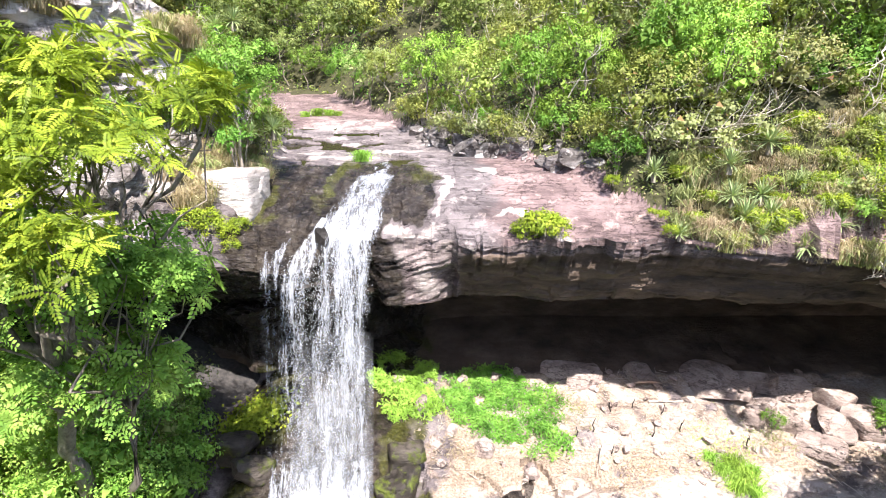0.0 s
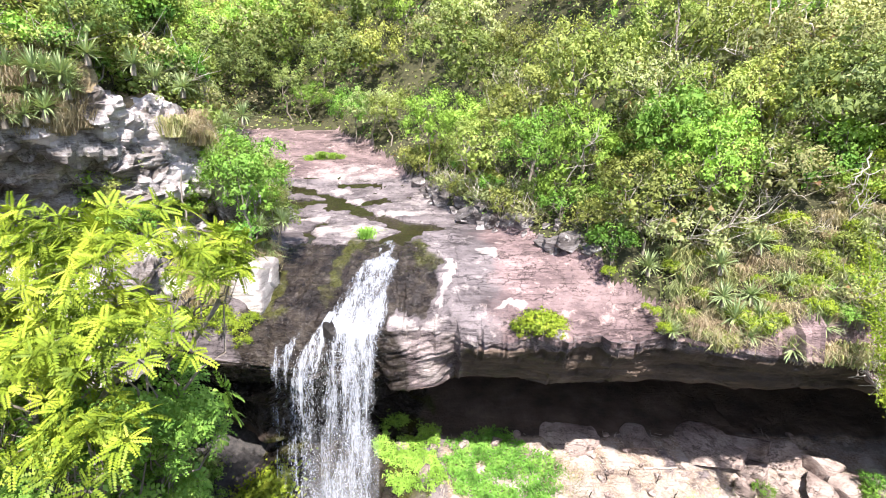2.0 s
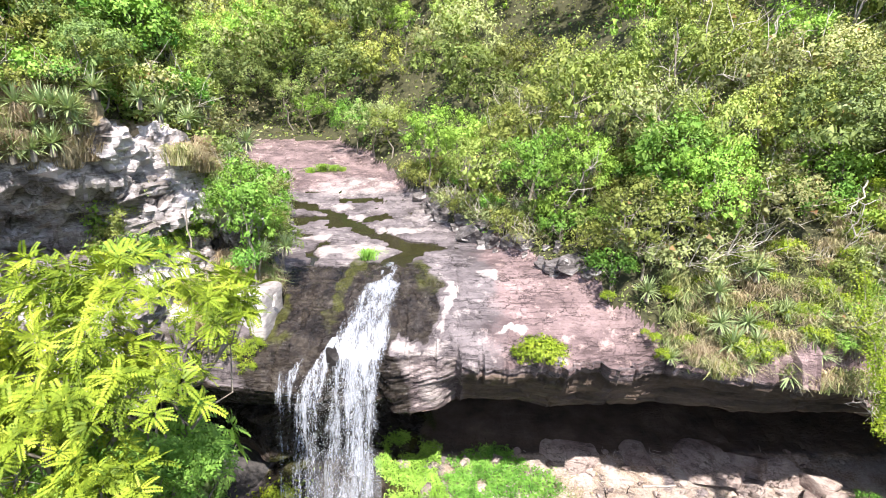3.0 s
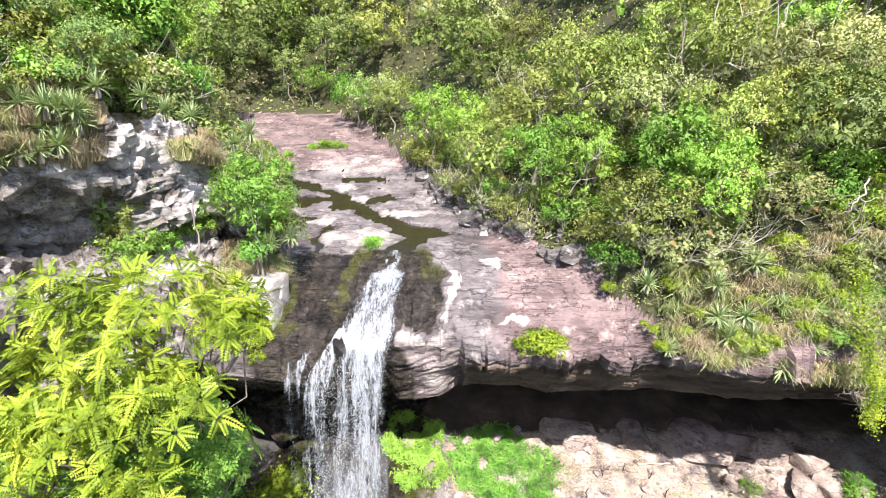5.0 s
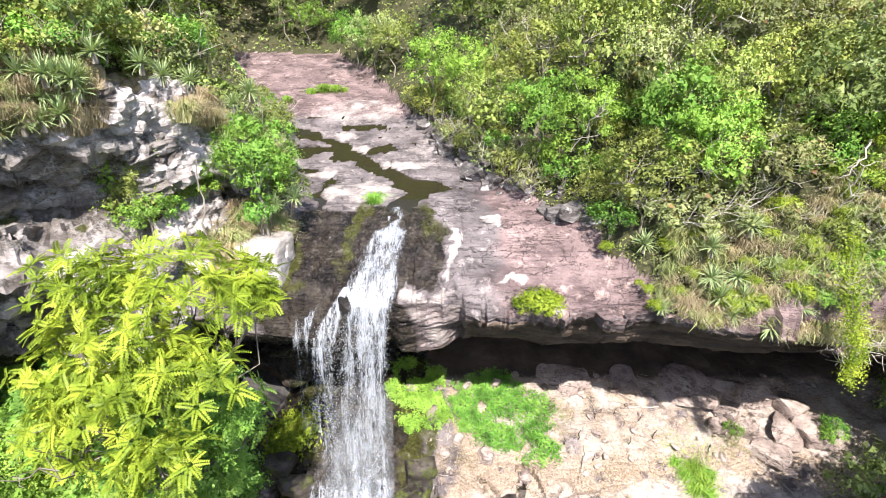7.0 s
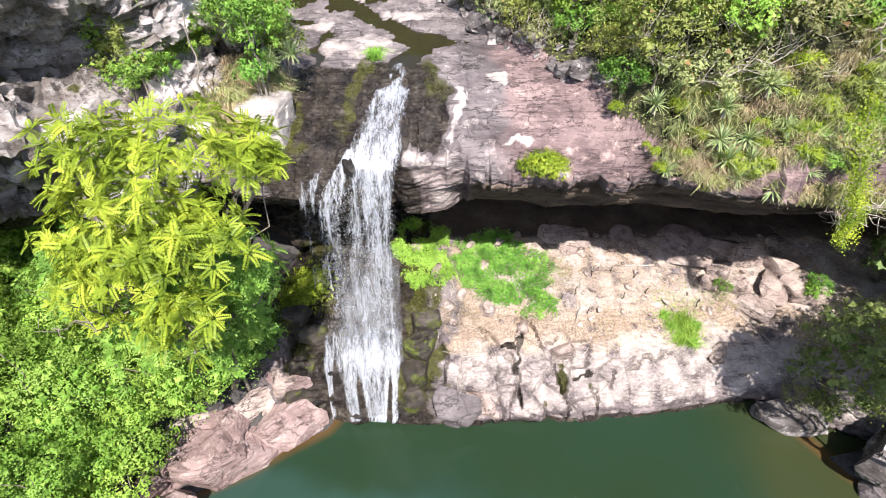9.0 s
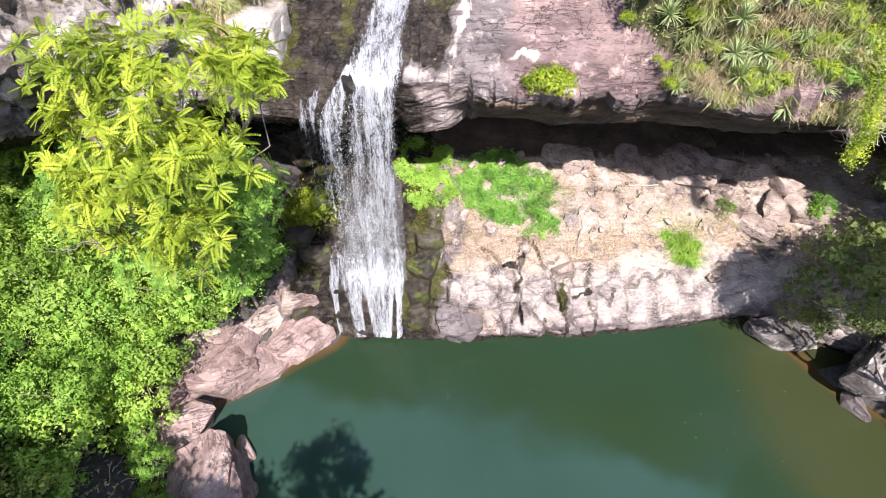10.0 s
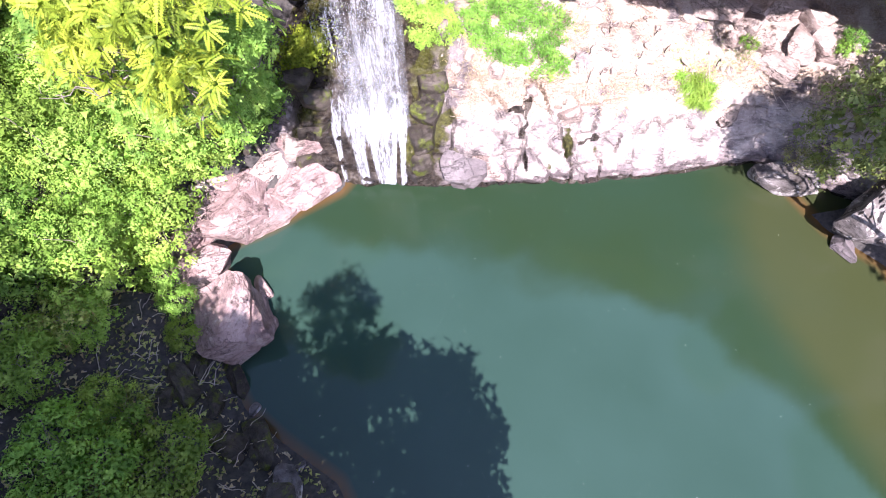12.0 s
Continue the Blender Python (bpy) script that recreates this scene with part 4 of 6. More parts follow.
water_sheet("side_fall", slide_drop([(-5.75, 17.75, 11.9), (-5.85, 17.25, 11.2), (-5.95, 16.8, 10.4)], -0.1, -0.45), slide_drop([(-4.75, 17.75, 11.95), (-5.05, 17.2, 11.2), (-5.3, 16.85, 10.4)], -0.15, -0.55), 30, thin_, 0.10, 9)
m, nt, bs = shader("drifting_spray")
co = nt.nodes.new("ShaderNodeTexCoord")
veil = maths(nt, 'MULTIPLY', ramp(nt, stretched((2.2, 1.0, 0.8), 1.0, 5, 0.6), [(0.35, (0.02, 0.02, 0.02)), (0.70, (0.22, 0.22, 0.22))]), attr(nt, "dense"))
bs.inputs["Base Color"].default_value = (0.72, 0.78, 0.85, 1)
bs.inputs["Roughness"].default_value = 0.6
clear, mo = nt.nodes.new("ShaderNodeBsdfTransparent"), nt.nodes.new("ShaderNodeMixShader")
nt.links.new(veil, mo.inputs[0])
nt.links.new(clear.outputs[0], mo.inputs[1])
nt.links.new(bs.outputs[0], mo.inputs[2])
nt.links.new(mo.outputs[0], nt.nodes["Material Output"].inputs["Surface"])
U = np.linspace(0, 1, 24)
mist = water_sheet("spray_veil", np.stack([-4.75 - 0.35 * U, 16.35 - 0.95 * U, 8.6 - 6.2 * U], -1), np.stack([-2.25 - 0.05 * U, 16.45 - 0.95 * U, 8.6 - 6.2 * U], -1), 24, 0.35 + np.interp(U, [0, 0.25, 0.8, 1], [0, 0.7, 1.0, 0.7]), 0.1, 21, "thin white veil of drifting spray")
mist.data.materials[0] = m
s = np.linspace(0, 1, 50)
lx = np.interp(s, [0, 0.15, 0.3, 0.36, 1], [-2.55, -2.75, -2.6, -3.15, -4.15])
rx = np.interp(s, [0, 0.15, 0.3, 0.36, 0.7, 1], [-2.1, -2.0, -2.15, -1.8, -1.95, -2.2])
yy = 22.2 + (17.45 - 22.2) * s
t = np.linspace(0, 1, 40)[None, :]
zz = land(lx[:, None] * (1 - t) + rx[:, None] * t, yy[:, None] + 0 * t) + 0.10
casc = water_sheet("cascade", np.stack([lx, yy, zz[:, 0]], -1), np.stack([rx, yy, zz[:, -1]], -1), 40, np.interp(s, [0, 0.2, 0.3, 0.36, 0.55, 0.85, 1], [0.16, 0.40, 0.18, 0.50, 0.34, 0.42, 0.58]), 0.06, 13)
# ---- foliage kinds ----
def crown_points(rng, radius, height, clumps, leaves, spread, hollow=0.74, uneven=0.45):
    """Leaf places and facings for a lumpy crown centred at the origin."""
    d = rng.normal(size=(clumps, 3))
    d /= np.linalg.norm(d, axis=1, keepdims=True)
    d[:, 2] = np.where(d[:, 2] < -0.2, -d[:, 2], d[:, 2])
    r = rng.uniform(hollow, 1.0, clumps) * (1 + uneven * vnoise(d[:, 0] * 1.8 + 7 * rng.random(), d[:, 1] * 1.8, d[:, 2] * 1.8, 3))
    c = d * r[:, None] * np.array([radius, radius, height])
    size = spread * rng.uniform(0.6, 1.3, clumps)
    which = np.repeat(np.arange(clumps), leaves)
    e = rng.normal(size=(clumps * leaves, 3))
    e /= np.linalg.norm(e, axis=1, keepdims=True)
    e[:, 2] *= 0.7
    p = c[which] + e * (size[which] * rng.uniform(0.5, 1.12, len(which)))[:, None]
    n = e * 0.8 + rng.normal(size=e.shape) * 0.4 + np.array([0, 0, 0.45])
    soft = e * 0.5 + d[which] * 1.0 + np.array([0, 0, 0.22]) + rng.normal(size=e.shape) * 0.14
    return c, p, n, soft, size


def deadwood(rng, mid, radius, ch, count):
    pieces = []
    for k in range(count):
        d = rng.normal(size=3)
        d *= np.array([radius, radius, ch]) / np.linalg.norm(d)
        q = mid + d * 0.3
        e = mid + d * 1.1 + np.array([0, -0.2, ch * 0.35])
        pieces.append(tube(wander(q, e, 5, 0.07, rng), np.linspace(0.03, 0.008, 5), 3))
        for _ in range(3):
            g = q + (e - q) * rng.uniform(0.4, 0.95)
            pieces.append(tube(wander(g, g + rng.normal(size=3) * 0.4 + np.array([0, -0.1, 0.3]), 3, 0.08, rng), np.linspace(0.015, 0.005, 3), 3))
    return joined(pieces)


def tree(seed, height, radius, leaf_mat, clumps=80, leaves=60, leaf=0.17, label="", name="tree", category="tree", bare=0, crown_from=0.25, spread=0.5, wide=0.52, uneven=0.34):
    rng = np.random.default_rng(seed)
    ob = thing(name, label, category)
    ch = height * (1 - crown_from) / 2
    mid = np.array([0, 0, height - ch])
    c, p, n, soft, size = crown_points(rng, radius, ch, clumps, leaves, spread, uneven=uneven)
    # shaded hearts of the clumps and of the whole crown close it
    k = 14
    q = rng.normal(size=(k, 3)) * 0.26 * np.array([radius, radius, ch])
    hearts = np.concatenate([c + mid, q + mid]), np.concatenate([size * 0.50, np.full(k, 0.20 * min(radius, ch))])
    part("crown", foliage_mesh("crown", p + mid, n, soft, np.full(clumps * leaves, leaf), np.full(clumps * leaves, leaf * wide), rng, leaf_mat, hearts), ob)
    pieces = []
    stems = 1 if height > 4 else 3
    for k in range(stems):
        lean = rng.normal(size=2) * 0.1 * height
        top = np.array([lean[0], lean[1], height * 0.8])
        base = np.array([rng.normal() * 0.08 * (stems > 1), rng.normal() * 0.08 * (stems > 1), -0.4 if height > 1 else 0.1])
        path = wander(base, top, 7, 0.03, rng)
        r0 = 0.014 * height + 0.015
        pieces.append(tube(path, np.linspace(r0, r0 * 0.25, 7), 4))
        for j in range(0, clumps, max(1, clumps // (5 // stems + 1))):
            q = path[rng.integers(3, 6)]
            pieces.append(tube(wander(q, c[j] + mid, 4, 0.06, rng), np.linspace(r0 * 0.4, 0.008, 4), 3))
    part("trunk", mesh_of("trunk", *joined(pieces), MAT_BARK, True), ob)
    if bare:
        tagged(part("deadwood", mesh_of("deadwood", *deadwood(rng, mid, radius, ch, bare), MAT_TWIG, True), ob, "leafless pale grey branches"), kind="stuff")
    return ob


def forest_kinds(clumps, leaves, leaf, seed, bare):
    return [
        tree(seed + 1, 4.6, 1.9, LEAF_OLIVE, clumps, leaves, leaf, "bushy olive-green forest tree on the steep slope", bare=bare),
        tree(seed + 2, 5.2, 2.0, LEAF_DARK, clumps, leaves, leaf, "dark green broadleaf forest tree on the steep slope"),
        tree(seed + 3, 4.2, 1.8, LEAF_GREY, int(clumps * 0.85), leaves, leaf * 0.9, "grey-green forest tree with bare branches on the steep slope", bare=bare * 2),
        tree(seed + 4, 5.0, 1.7, LEAF_LIME, clumps, leaves, leaf, "bright lime-green forest tree beside the stream", spread=0.45),
        tree(seed + 5, 4.6, 2.0, LEAF_FRESH, clumps, leaves, leaf, "fresh green leafy forest tree on the slope", spread=0.6),
        tree(seed + 6, 5.4, 1.7, LEAF_OLIVE, int(clumps * 0.85), leaves, leaf, "thin olive forest tree with pale bare twigs", bare=bare * 2),
        tree(seed + 7, 4.4, 2.1, LEAF_GREY, clumps, leaves, leaf, "spreading grey-green forest tree on the slope", spread=0.6, bare=bare),
    ]


KINDS = forest_kinds(66, 66, 0.10, 10, 3)
FAR_KINDS = forest_kinds(48, 54, 0.12, 110, 2)
SHRUBS = [
    tree(21, 1.7, 1.0, LEAF_OLIVE, 30, 30, 0.118, "low olive shrub in the undergrowth", "shrub", "shrub", crown_from=0.05, spread=0.38),
    tree(22, 1.6, 1.0, LEAF_FRESH, 30, 30, 0.122, "low fresh green shrub in the undergrowth", "shrub", "shrub", crown_from=0.05, spread=0.38),
    tree(23, 1.5, 1.1, LEAF_GREY, 28, 30, 0.11, "scrubby grey-green shrub with dry twigs", "shrub", "shrub", bare=9, crown_from=0.05, spread=0.38),
    tree(24, 1.9, 1.1, LEAF_LIME, 32, 30, 0.124, "light green leafy shrub on the bank", "shrub", "shrub", crown_from=0.05, spread=0.4),
]
BUSHES = [
    tree(31, 2.8, 1.5, LEAF_LIME, 64, 44, 0.16, "leafy lime-green bush on the bank", "bush", "bush", crown_from=0.0, spread=0.42, wide=0.5),
    tree(32, 2.6, 1.5, LEAF_FRESH, 64, 44, 0.16, "leafy fresh green bush on the bank", "bush", "bush", crown_from=0.0, spread=0.42, wide=0.5),
]
for k in BUSHES:
    tagged(k, group="bushes on the bank")
for k in KINDS + FAR_KINDS:
    tagged(k, group="forest trees")
for k in SHRUBS:
    tagged(k, group="shrubs")
USED = set()


def put(kind, x, y, z, scale=1.0, turn=0.0, tall=1.0):
    """The first use of a kind moves the model itself, every later one copies it."""
    m = Matrix.LocRotScale((x, y, z), Euler((0, 0, turn)), (scale, scale, scale * tall))
    if kind.name not in USED:
        USED.add(kind.name)
        kind.matrix_basis = m
        kind.scale = (1, 1, 1)
        return kind
    return copy_thing(kind, m)


# forest over both slopes
rng = np.random.default_rng(5)
spots = []
BRIGHT = [(1.2, 30.9, 3, 1.45), (-0.9, 33.2, 3, 1.0), (3.9, 23.9, 3, 0.9), (5.6, 22.4, 3, 0.85), (-5.6, 43.4, 6, 1.35), (-7.2, 44.6, 4, 1.1), (-3.9, 41.4, 0, 1.2), (-11.6, 49.5, 4, 0.9), (-13.6, 50.2, 1, 0.8), (8.6, 20.9, 4, 0.85), (1.9, 27.0, 0, 0.85), (3.0, 29.0, 5, 1.1)]
for x, y, k, s in BRIGHT:
    spots.append((x, y))
for _ in range(1500):
    x, y = rng.uniform(-24, 1), rng.uniform(49.0, 62)
    if all((x - a) ** 2 + (y - b) ** 2 > 6.5 for a, b in spots):
        spots.append((x, y))
for _ in range(14000):
    y = 15.5 + 62 * rng.random() ** 1.6
    x = rng.uniform(-1, 1) * (3 + 0.86 * y)
    if x - float(line(y, RIGHT_X)) < 1.1 and float(line(y, LEFT_X)) - x < 1.0 and y < 48:
        continue
    if x < 0 and float(side_of(np.array(x), np.array(y), RIM)) < (2.6 if x < -9.5 else 1.2):
        continue
    if y < float(line(x, LIP_Y)) + (2.0 if x < 17 else 1.5):
        continue
    gap = (1.7 if x > 7 and y < 23.5 else 2.1 if x > 3 and y < 30 else 2.5) + max(0, y - 20) * 0.05
    if all((x - a) ** 2 + (y - b) ** 2 > gap * gap for a, b in spots):
        spots.append((x, y))
print("trees", len(spots))
WOODS = [[] for _ in FAR_KINDS]
for i, (x, y) in enumerate(spots):
    z = float(land(x, y))
    kinds = KINDS if y < 26.5 else FAR_KINDS
    kind = kinds[int(np.searchsorted([0.28, 0.44, 0.60, 0.66, 0.76, 0.88, 1.0], rng.random()))]
    s = rng.uniform(0.85, 1.15 if y < 24 else 1.45) * (1.0 + max(0, y - 24) * 0.015)
    if i < len(BRIGHT):
        kind, s = KINDS[BRIGHT[i][2]] if y < 35 else FAR_KINDS[BRIGHT[i][2]], BRIGHT[i][3]
    turn, tall = rng.uniform(0, 6.28), rng.uniform(0.9, 1.15)
    if y > 33.5 and i >= len(BRIGHT) and kind.name in USED:
        WOODS[FAR_KINDS.index(kind)].append((x, y, z - 0.3, s, turn, tall))
    else:
        put(kind, x, y, z - 0.3, s, turn, tall)
# woods farther up the valley, too far to part one tree from the next
woods = thing("far_woods", "dense green woods rising up the valley beyond the stream", "woods", kind="stuff")
for kind, spots_ in zip(FAR_KINDS, WOODS):
    crown = next(c for c in kind.children if c.name.startswith("crown"))
    v0, f0, n0 = FOLIAGE[crown.data.name]
    vs, ns, tones = [], [], []
    for x, y, z, s, turn, tall in spots_:
        R = np.array([[math.cos(turn), math.sin(turn), 0], [-math.sin(turn), math.cos(turn), 0], [0, 0, 1]])
        vs.append((v0 @ R) * np.array([s, s, s * tall]) + np.array([x, y, z]))
        ns.append(n0 @ R)
        tones.append(np.full(len(v0), 0.45 * math.sin(x * 12.9 + y * 78.2)))
    f = np.concatenate([f0 + len(v0) * k for k in range(len(vs))])
    me = mesh_of("foliage", np.concatenate(vs), f, crown.data.materials[0], True, {"tone": np.concatenate(tones)})
    me.normals_split_custom_set_from_vertices(np.concatenate(ns).tolist())
    tagged(part("foliage", me, woods), kind="stuff")

# undergrowth: leaves over all the soil between the trees
n = 90000
uy = 15.8 + 55 * rng.random(n) ** 2.3
ux = rng.uniform(-1, 1, n) * (3 + 0.86 * uy)
bare_rock = (ux - line(uy, RIGHT_X) < 0.25) & (line(uy, LEFT_X) - ux < 0.2) & (uy < 48.5)
ok = ~bare_rock & ~((ux > -9.0) & (ux < -6) & (uy < 19.4)) & (uy > line(ux, LIP_Y) + 0.05) & ~((ux < -7.0) & (np.abs(side_of(ux, uy, RIM) - 0.6) < 1.3) & (uy < 22))
ux, uy = ux[ok], uy[ok]
lump = 0.5 + 0.5 * vnoise(ux * 0.7, uy * 0.7, 0, 77)
edge_in = np.clip(np.minimum(np.abs(ux - line(uy, RIGHT_X)), np.abs(ux - line(uy, LEFT_X))) * 0.6, 0.1, 1)
uz = land(ux, uy) + rng.random(len(ux)) ** 1.3 * (0.25 + 0.8 * lump) * edge_in
kinds = vnoise(ux * 0.45 + 9, uy * 0.45, 0, 78) + 0.25 * rng.normal(size=len(ux))
size = 0.10 + 0.006 * (uy - 15)
nm = rng.normal(size=(len(ux), 3)) * 0.6 + np.array([0, -0.4, 0.8])
for lo, hi, mat, label in ((-9, -0.62, LEAF_DRY, "dry straw-coloured undergrowth on the slope"), (-0.62, 0.15, LEAF_OLIVE, "olive-green undergrowth on the slope"), (0.15, 0.5, LEAF_GREY, "grey-green scrubby undergrowth on the slope"), (0.5, 9, LEAF_FRESH, "fresh green undergrowth on the slope")):
    k = (kinds >= lo) & (kinds < hi)
    if mat is LEAF_DRY:
        k &= rng.random(len(ux)) < 0.8
    v, f = blade_cloud(np.stack([ux, uy, uz], -1)[k], nm[k], size[k], size[k] * 0.6, rng)
    thing("undergrowth", label, "undergrowth", kind="stuff", mesh=mesh_of("undergrowth", v, f, mat))

# scrub along the edges of the slab and over the lip
RIGHT_ROS = [(9.1, 17.4, 13.75, 1.0), (9.1, 17.0, 12.75, 0.9), (9.35, 16.6, 12.15, 1.0), (10.5, 17.75, 14.4, 0.95), (10.1, 16.5, 12.2, 0.85), (11.0, 16.05, 11.3, 0.85), (7.15, 18.5, 13.4, 0.8), (10.0, 17.0, 12.8, 0.8), (12.0, 16.2, 12.0, 0.8), (11.2, 17.0, 13.2, 0.7), (9.7, 16.2, 11.7, 0.7), (7.5, 16.9, 11.6, 0.55)]
SCRUB = []
for _ in range(2600):
    x = rng.uniform(6.5, 19)
    y = float(line(x, LIP_Y)) + rng.uniform(0.35, 9)
    if x - float(line(y, RIGHT_X)) < 0.8 or any((x - a) ** 2 + (y - b) ** 2 < 1.1 for a, b, *_ in RIGHT_ROS):
        continue
    if all((x - a) ** 2 + (y - b) ** 2 > 0.9 for a, b in SCRUB) and len(SCRUB) < 160:
        SCRUB.append((x, y))
for _ in range(900):
    y = rng.uniform(16.3, 36)
    side = rng.random() < 0.72
    x = float(line(y, RIGHT_X)) + rng.uniform(0.3, 2.1) if side else float(line(y, LEFT_X)) - rng.uniform(0.7, 1.6)
    if side and y < 19:
        x = rng.uniform(7.8, 16)
    if side and y < 19.5 and any((x - a) ** 2 + (y - b) ** 2 < 1.1 for a, b, *_ in RIGHT_ROS):
        continue
    if y < float(line(x, LIP_Y)) + 0.35 or (not side and y < 20.8):
        continue
    if all((x - a) ** 2 + (y - b) ** 2 > 0.85 for a, b in SCRUB):
        SCRUB.append((x, y))
print("scrub", len(SCRUB))
for x, y in SCRUB:
    kind = SHRUBS[int(np.searchsorted([0.34, 0.44, 0.94, 1.0], rng.random()))]
    put(kind, x, y, float(land(x, y)) - 0.1, rng.uniform(0.55, 1.0) * (1.35 if x > 8 and y > 18.2 else 1), rng.uniform(0, 6.28))

for i in range(84):
    x = 8.4 + 8.4 * rng.random() if i < 44 else rng.uniform(11.0, 14.8)
    y = float(line(x, LIP_Y)) + rng.uniform(-0.12, 0.7)
    if any((x - a) ** 2 + (y - b) ** 2 < 0.35 for a, b, *_ in RIGHT_ROS):
        continue
    put(SHRUBS[int(rng.choice([0, 1, 2, 2, 3]))], x, y, float(land(x, y)) - rng.uniform(0.15, 0.7), rng.uniform(0.4, 0.62), rng.uniform(0, 6.28))


# ---- left outcrop ----
curve = np.array([(-24, 8.9), (-20, 11), (-17, 12.6), (-14, 14.2), (-12.9, 15.3), (-11.6, 16.2), (-10.5, 17.0), (-10.0, 17.8), (-9.8, 18.6), (-9.6, 19.3), (-9.0, 20.3), (-8.4, 21.6), (-8.5, 23.0)])
seg = np.concatenate([[0], np.cumsum(np.hypot(*np.diff(curve, axis=0).T))])
u = np.linspace(0, seg[-1], 190)
cx, cy = np.interp(u, seg, curve[:, 0]), np.interp(u, seg, curve[:, 1])
tx, ty = np.gradient(cx), np.gradient(cy)
ln = np.hypot(tx, ty)
ox, oy = np.convolve(np.pad(ty / ln, 12, 'edge'), np.ones(25) / 25, 'valid'), np.convolve(np.pad(-tx / ln, 12, 'edge'), np.ones(25) / 25, 'valid')
ox, oy = ox / np.hypot(ox, oy), oy / np.hypot(ox, oy)
cave = [(-2.2, 10.5), (-1.7, 12.6), (0.3, 13.5), (1.3, 14.3), (0.3, 15.3), (-0.8, 15.0), (-1.35, 15.7), (-1.35, 16.8), (-1.0, 17.5), (-0.1, 17.8), (0.2, 18.15), (0.35, 18.6), (0.25, 19.5), (-0.6, 20.3), (-4.4, 21.6)]
spur = [(1.0, 12.6), (0.8, 13.8), (0.6, 14.7), (0.1, 15.0), (-0.4, 15.3), (0.2, 15.75), (0.45, 16.1), (0.35, 16.6), (0.0, 17.0), (-0.15, 17.6), (-0.35, 18.2), (-0.6, 18.8), (-1.0, 19.3), (-1.9, 19.7), (-4.0, 19.9)]
n_p = [6, 8, 8, 6, 8, 8, 8, 8, 8, 6, 6, 8, 8, 8]
pc, ps = np.array(resample(cave, n_p)), np.array(resample(spur, n_p))
lean_in = [(1.2, 10.5), (1.2, 12.6), (1.1, 13.4), (0.7, 13.95), (0.1, 14.3), (-0.9, 14.6), (-1.75, 15.2), (-1.6, 16.2), (-1.2, 16.95), (-0.1, 17.7), (0.2, 18.15), (0.35, 18.6), (0.25, 19.5), (-0.6, 20.3), (-4.4, 21.6)]
pl = np.array(resample(lean_in, n_p))
wgt, ribs = ease(-10.6, -9.9, cx)[None, :, None], ease(-12.5, -13.3, cx)[None, :, None]
pr = (pc[:, None] * ribs + pl[:, None] * (1 - ribs)) * (1 - wgt) + ps[:, None] * wgt
drop_r = 1.2 * ease(-9.3, -8.5, cx)
P = np.stack([cx[None] + ox[None] * pr[..., 0], cy[None] + oy[None] * pr[..., 0], pr[..., 1] - drop_r[None]], -1)
nr = normals_of(P)
nr *= np.sign((nr[..., 0] * ox[None] + nr[..., 1] * oy[None]).mean())
val, edge = cells(P[..., 0] * 1.1, P[..., 1] * 1.1, P[..., 2] * 1.5, 71)
v2, e2 = cells(P[..., 0] * 2.6, P[..., 1] * 2.6, P[..., 2] * 3.6, 75)
ridge = np.mod((P[..., 2] + 0.75 * P[..., 0]) * 0.8 + 0.25 * fbm(P[..., 0], P[..., 1], P[..., 2], 76, 3), 1.0)
d = (0.5 * ribs[..., 0] + 0.18) * (1 - wgt[..., 0]) * (ease(0.0, 0.35, ridge) * ease(1.0, 0.5, ridge) - 0.5)
d = d + 0.62 * (val - 0.45) - 0.15 * ease(0.1, 0, edge) + 0.30 * (v2 - 0.5) + 0.12 * fbm(P[..., 0] * 1.3, P[..., 1] * 1.3, P[..., 2] * 2.2, 72, 5)
P = P + nr * (d * 0.9)[..., None]
of = grid_faces(*P.shape[:2])
turf_row = sum(n_p[:10]) + 3
rowi = of[:, 0] // P.shape[1]
turf = rowi + 3.0 * vnoise(P.reshape(-1, 3)[of[:, 0], 0] * 1.4, 0, 0, 73) > turf_row + 15 * ease(-11.3, -10.6, P.reshape(-1, 3)[of[:, 0], 0])
rows_i = np.arange(P.shape[0])[:, None] + 0.0 * cx[None]
cum = np.cumsum([0] + n_p)
fray = fbm(P[..., 0] * 1.2, P[..., 1] * 1.2, P[..., 2] * 1.2, 74, 4)
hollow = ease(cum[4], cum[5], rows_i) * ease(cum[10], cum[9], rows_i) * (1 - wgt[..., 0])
# recess rows: ochre-brown blotches also put shade into the colour; crest and spur paler
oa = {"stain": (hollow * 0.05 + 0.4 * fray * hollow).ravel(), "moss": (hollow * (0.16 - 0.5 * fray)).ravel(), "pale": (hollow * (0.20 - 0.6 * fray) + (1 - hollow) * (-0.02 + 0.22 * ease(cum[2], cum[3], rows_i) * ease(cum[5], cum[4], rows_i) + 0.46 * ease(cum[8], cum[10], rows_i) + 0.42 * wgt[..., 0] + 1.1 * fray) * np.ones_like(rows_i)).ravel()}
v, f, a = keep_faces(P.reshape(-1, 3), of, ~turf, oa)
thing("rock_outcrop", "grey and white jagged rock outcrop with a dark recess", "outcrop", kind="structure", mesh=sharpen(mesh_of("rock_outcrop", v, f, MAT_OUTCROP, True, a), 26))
v, f, a = keep_faces(P.reshape(-1, 3), of, turf, {})
thing("turf_bank", "steep dry turf above the rock outcrop", "bank", kind="structure", mesh=mesh_of("turf_bank", v, f, MAT_TURF, True))
SURF = P[sum(n_p[:9]):].reshape(-1, 3)
TOP = P[turf_row - 2:, :][:, (cx > -15) & (cx < -10.9)].reshape(-1, 3)
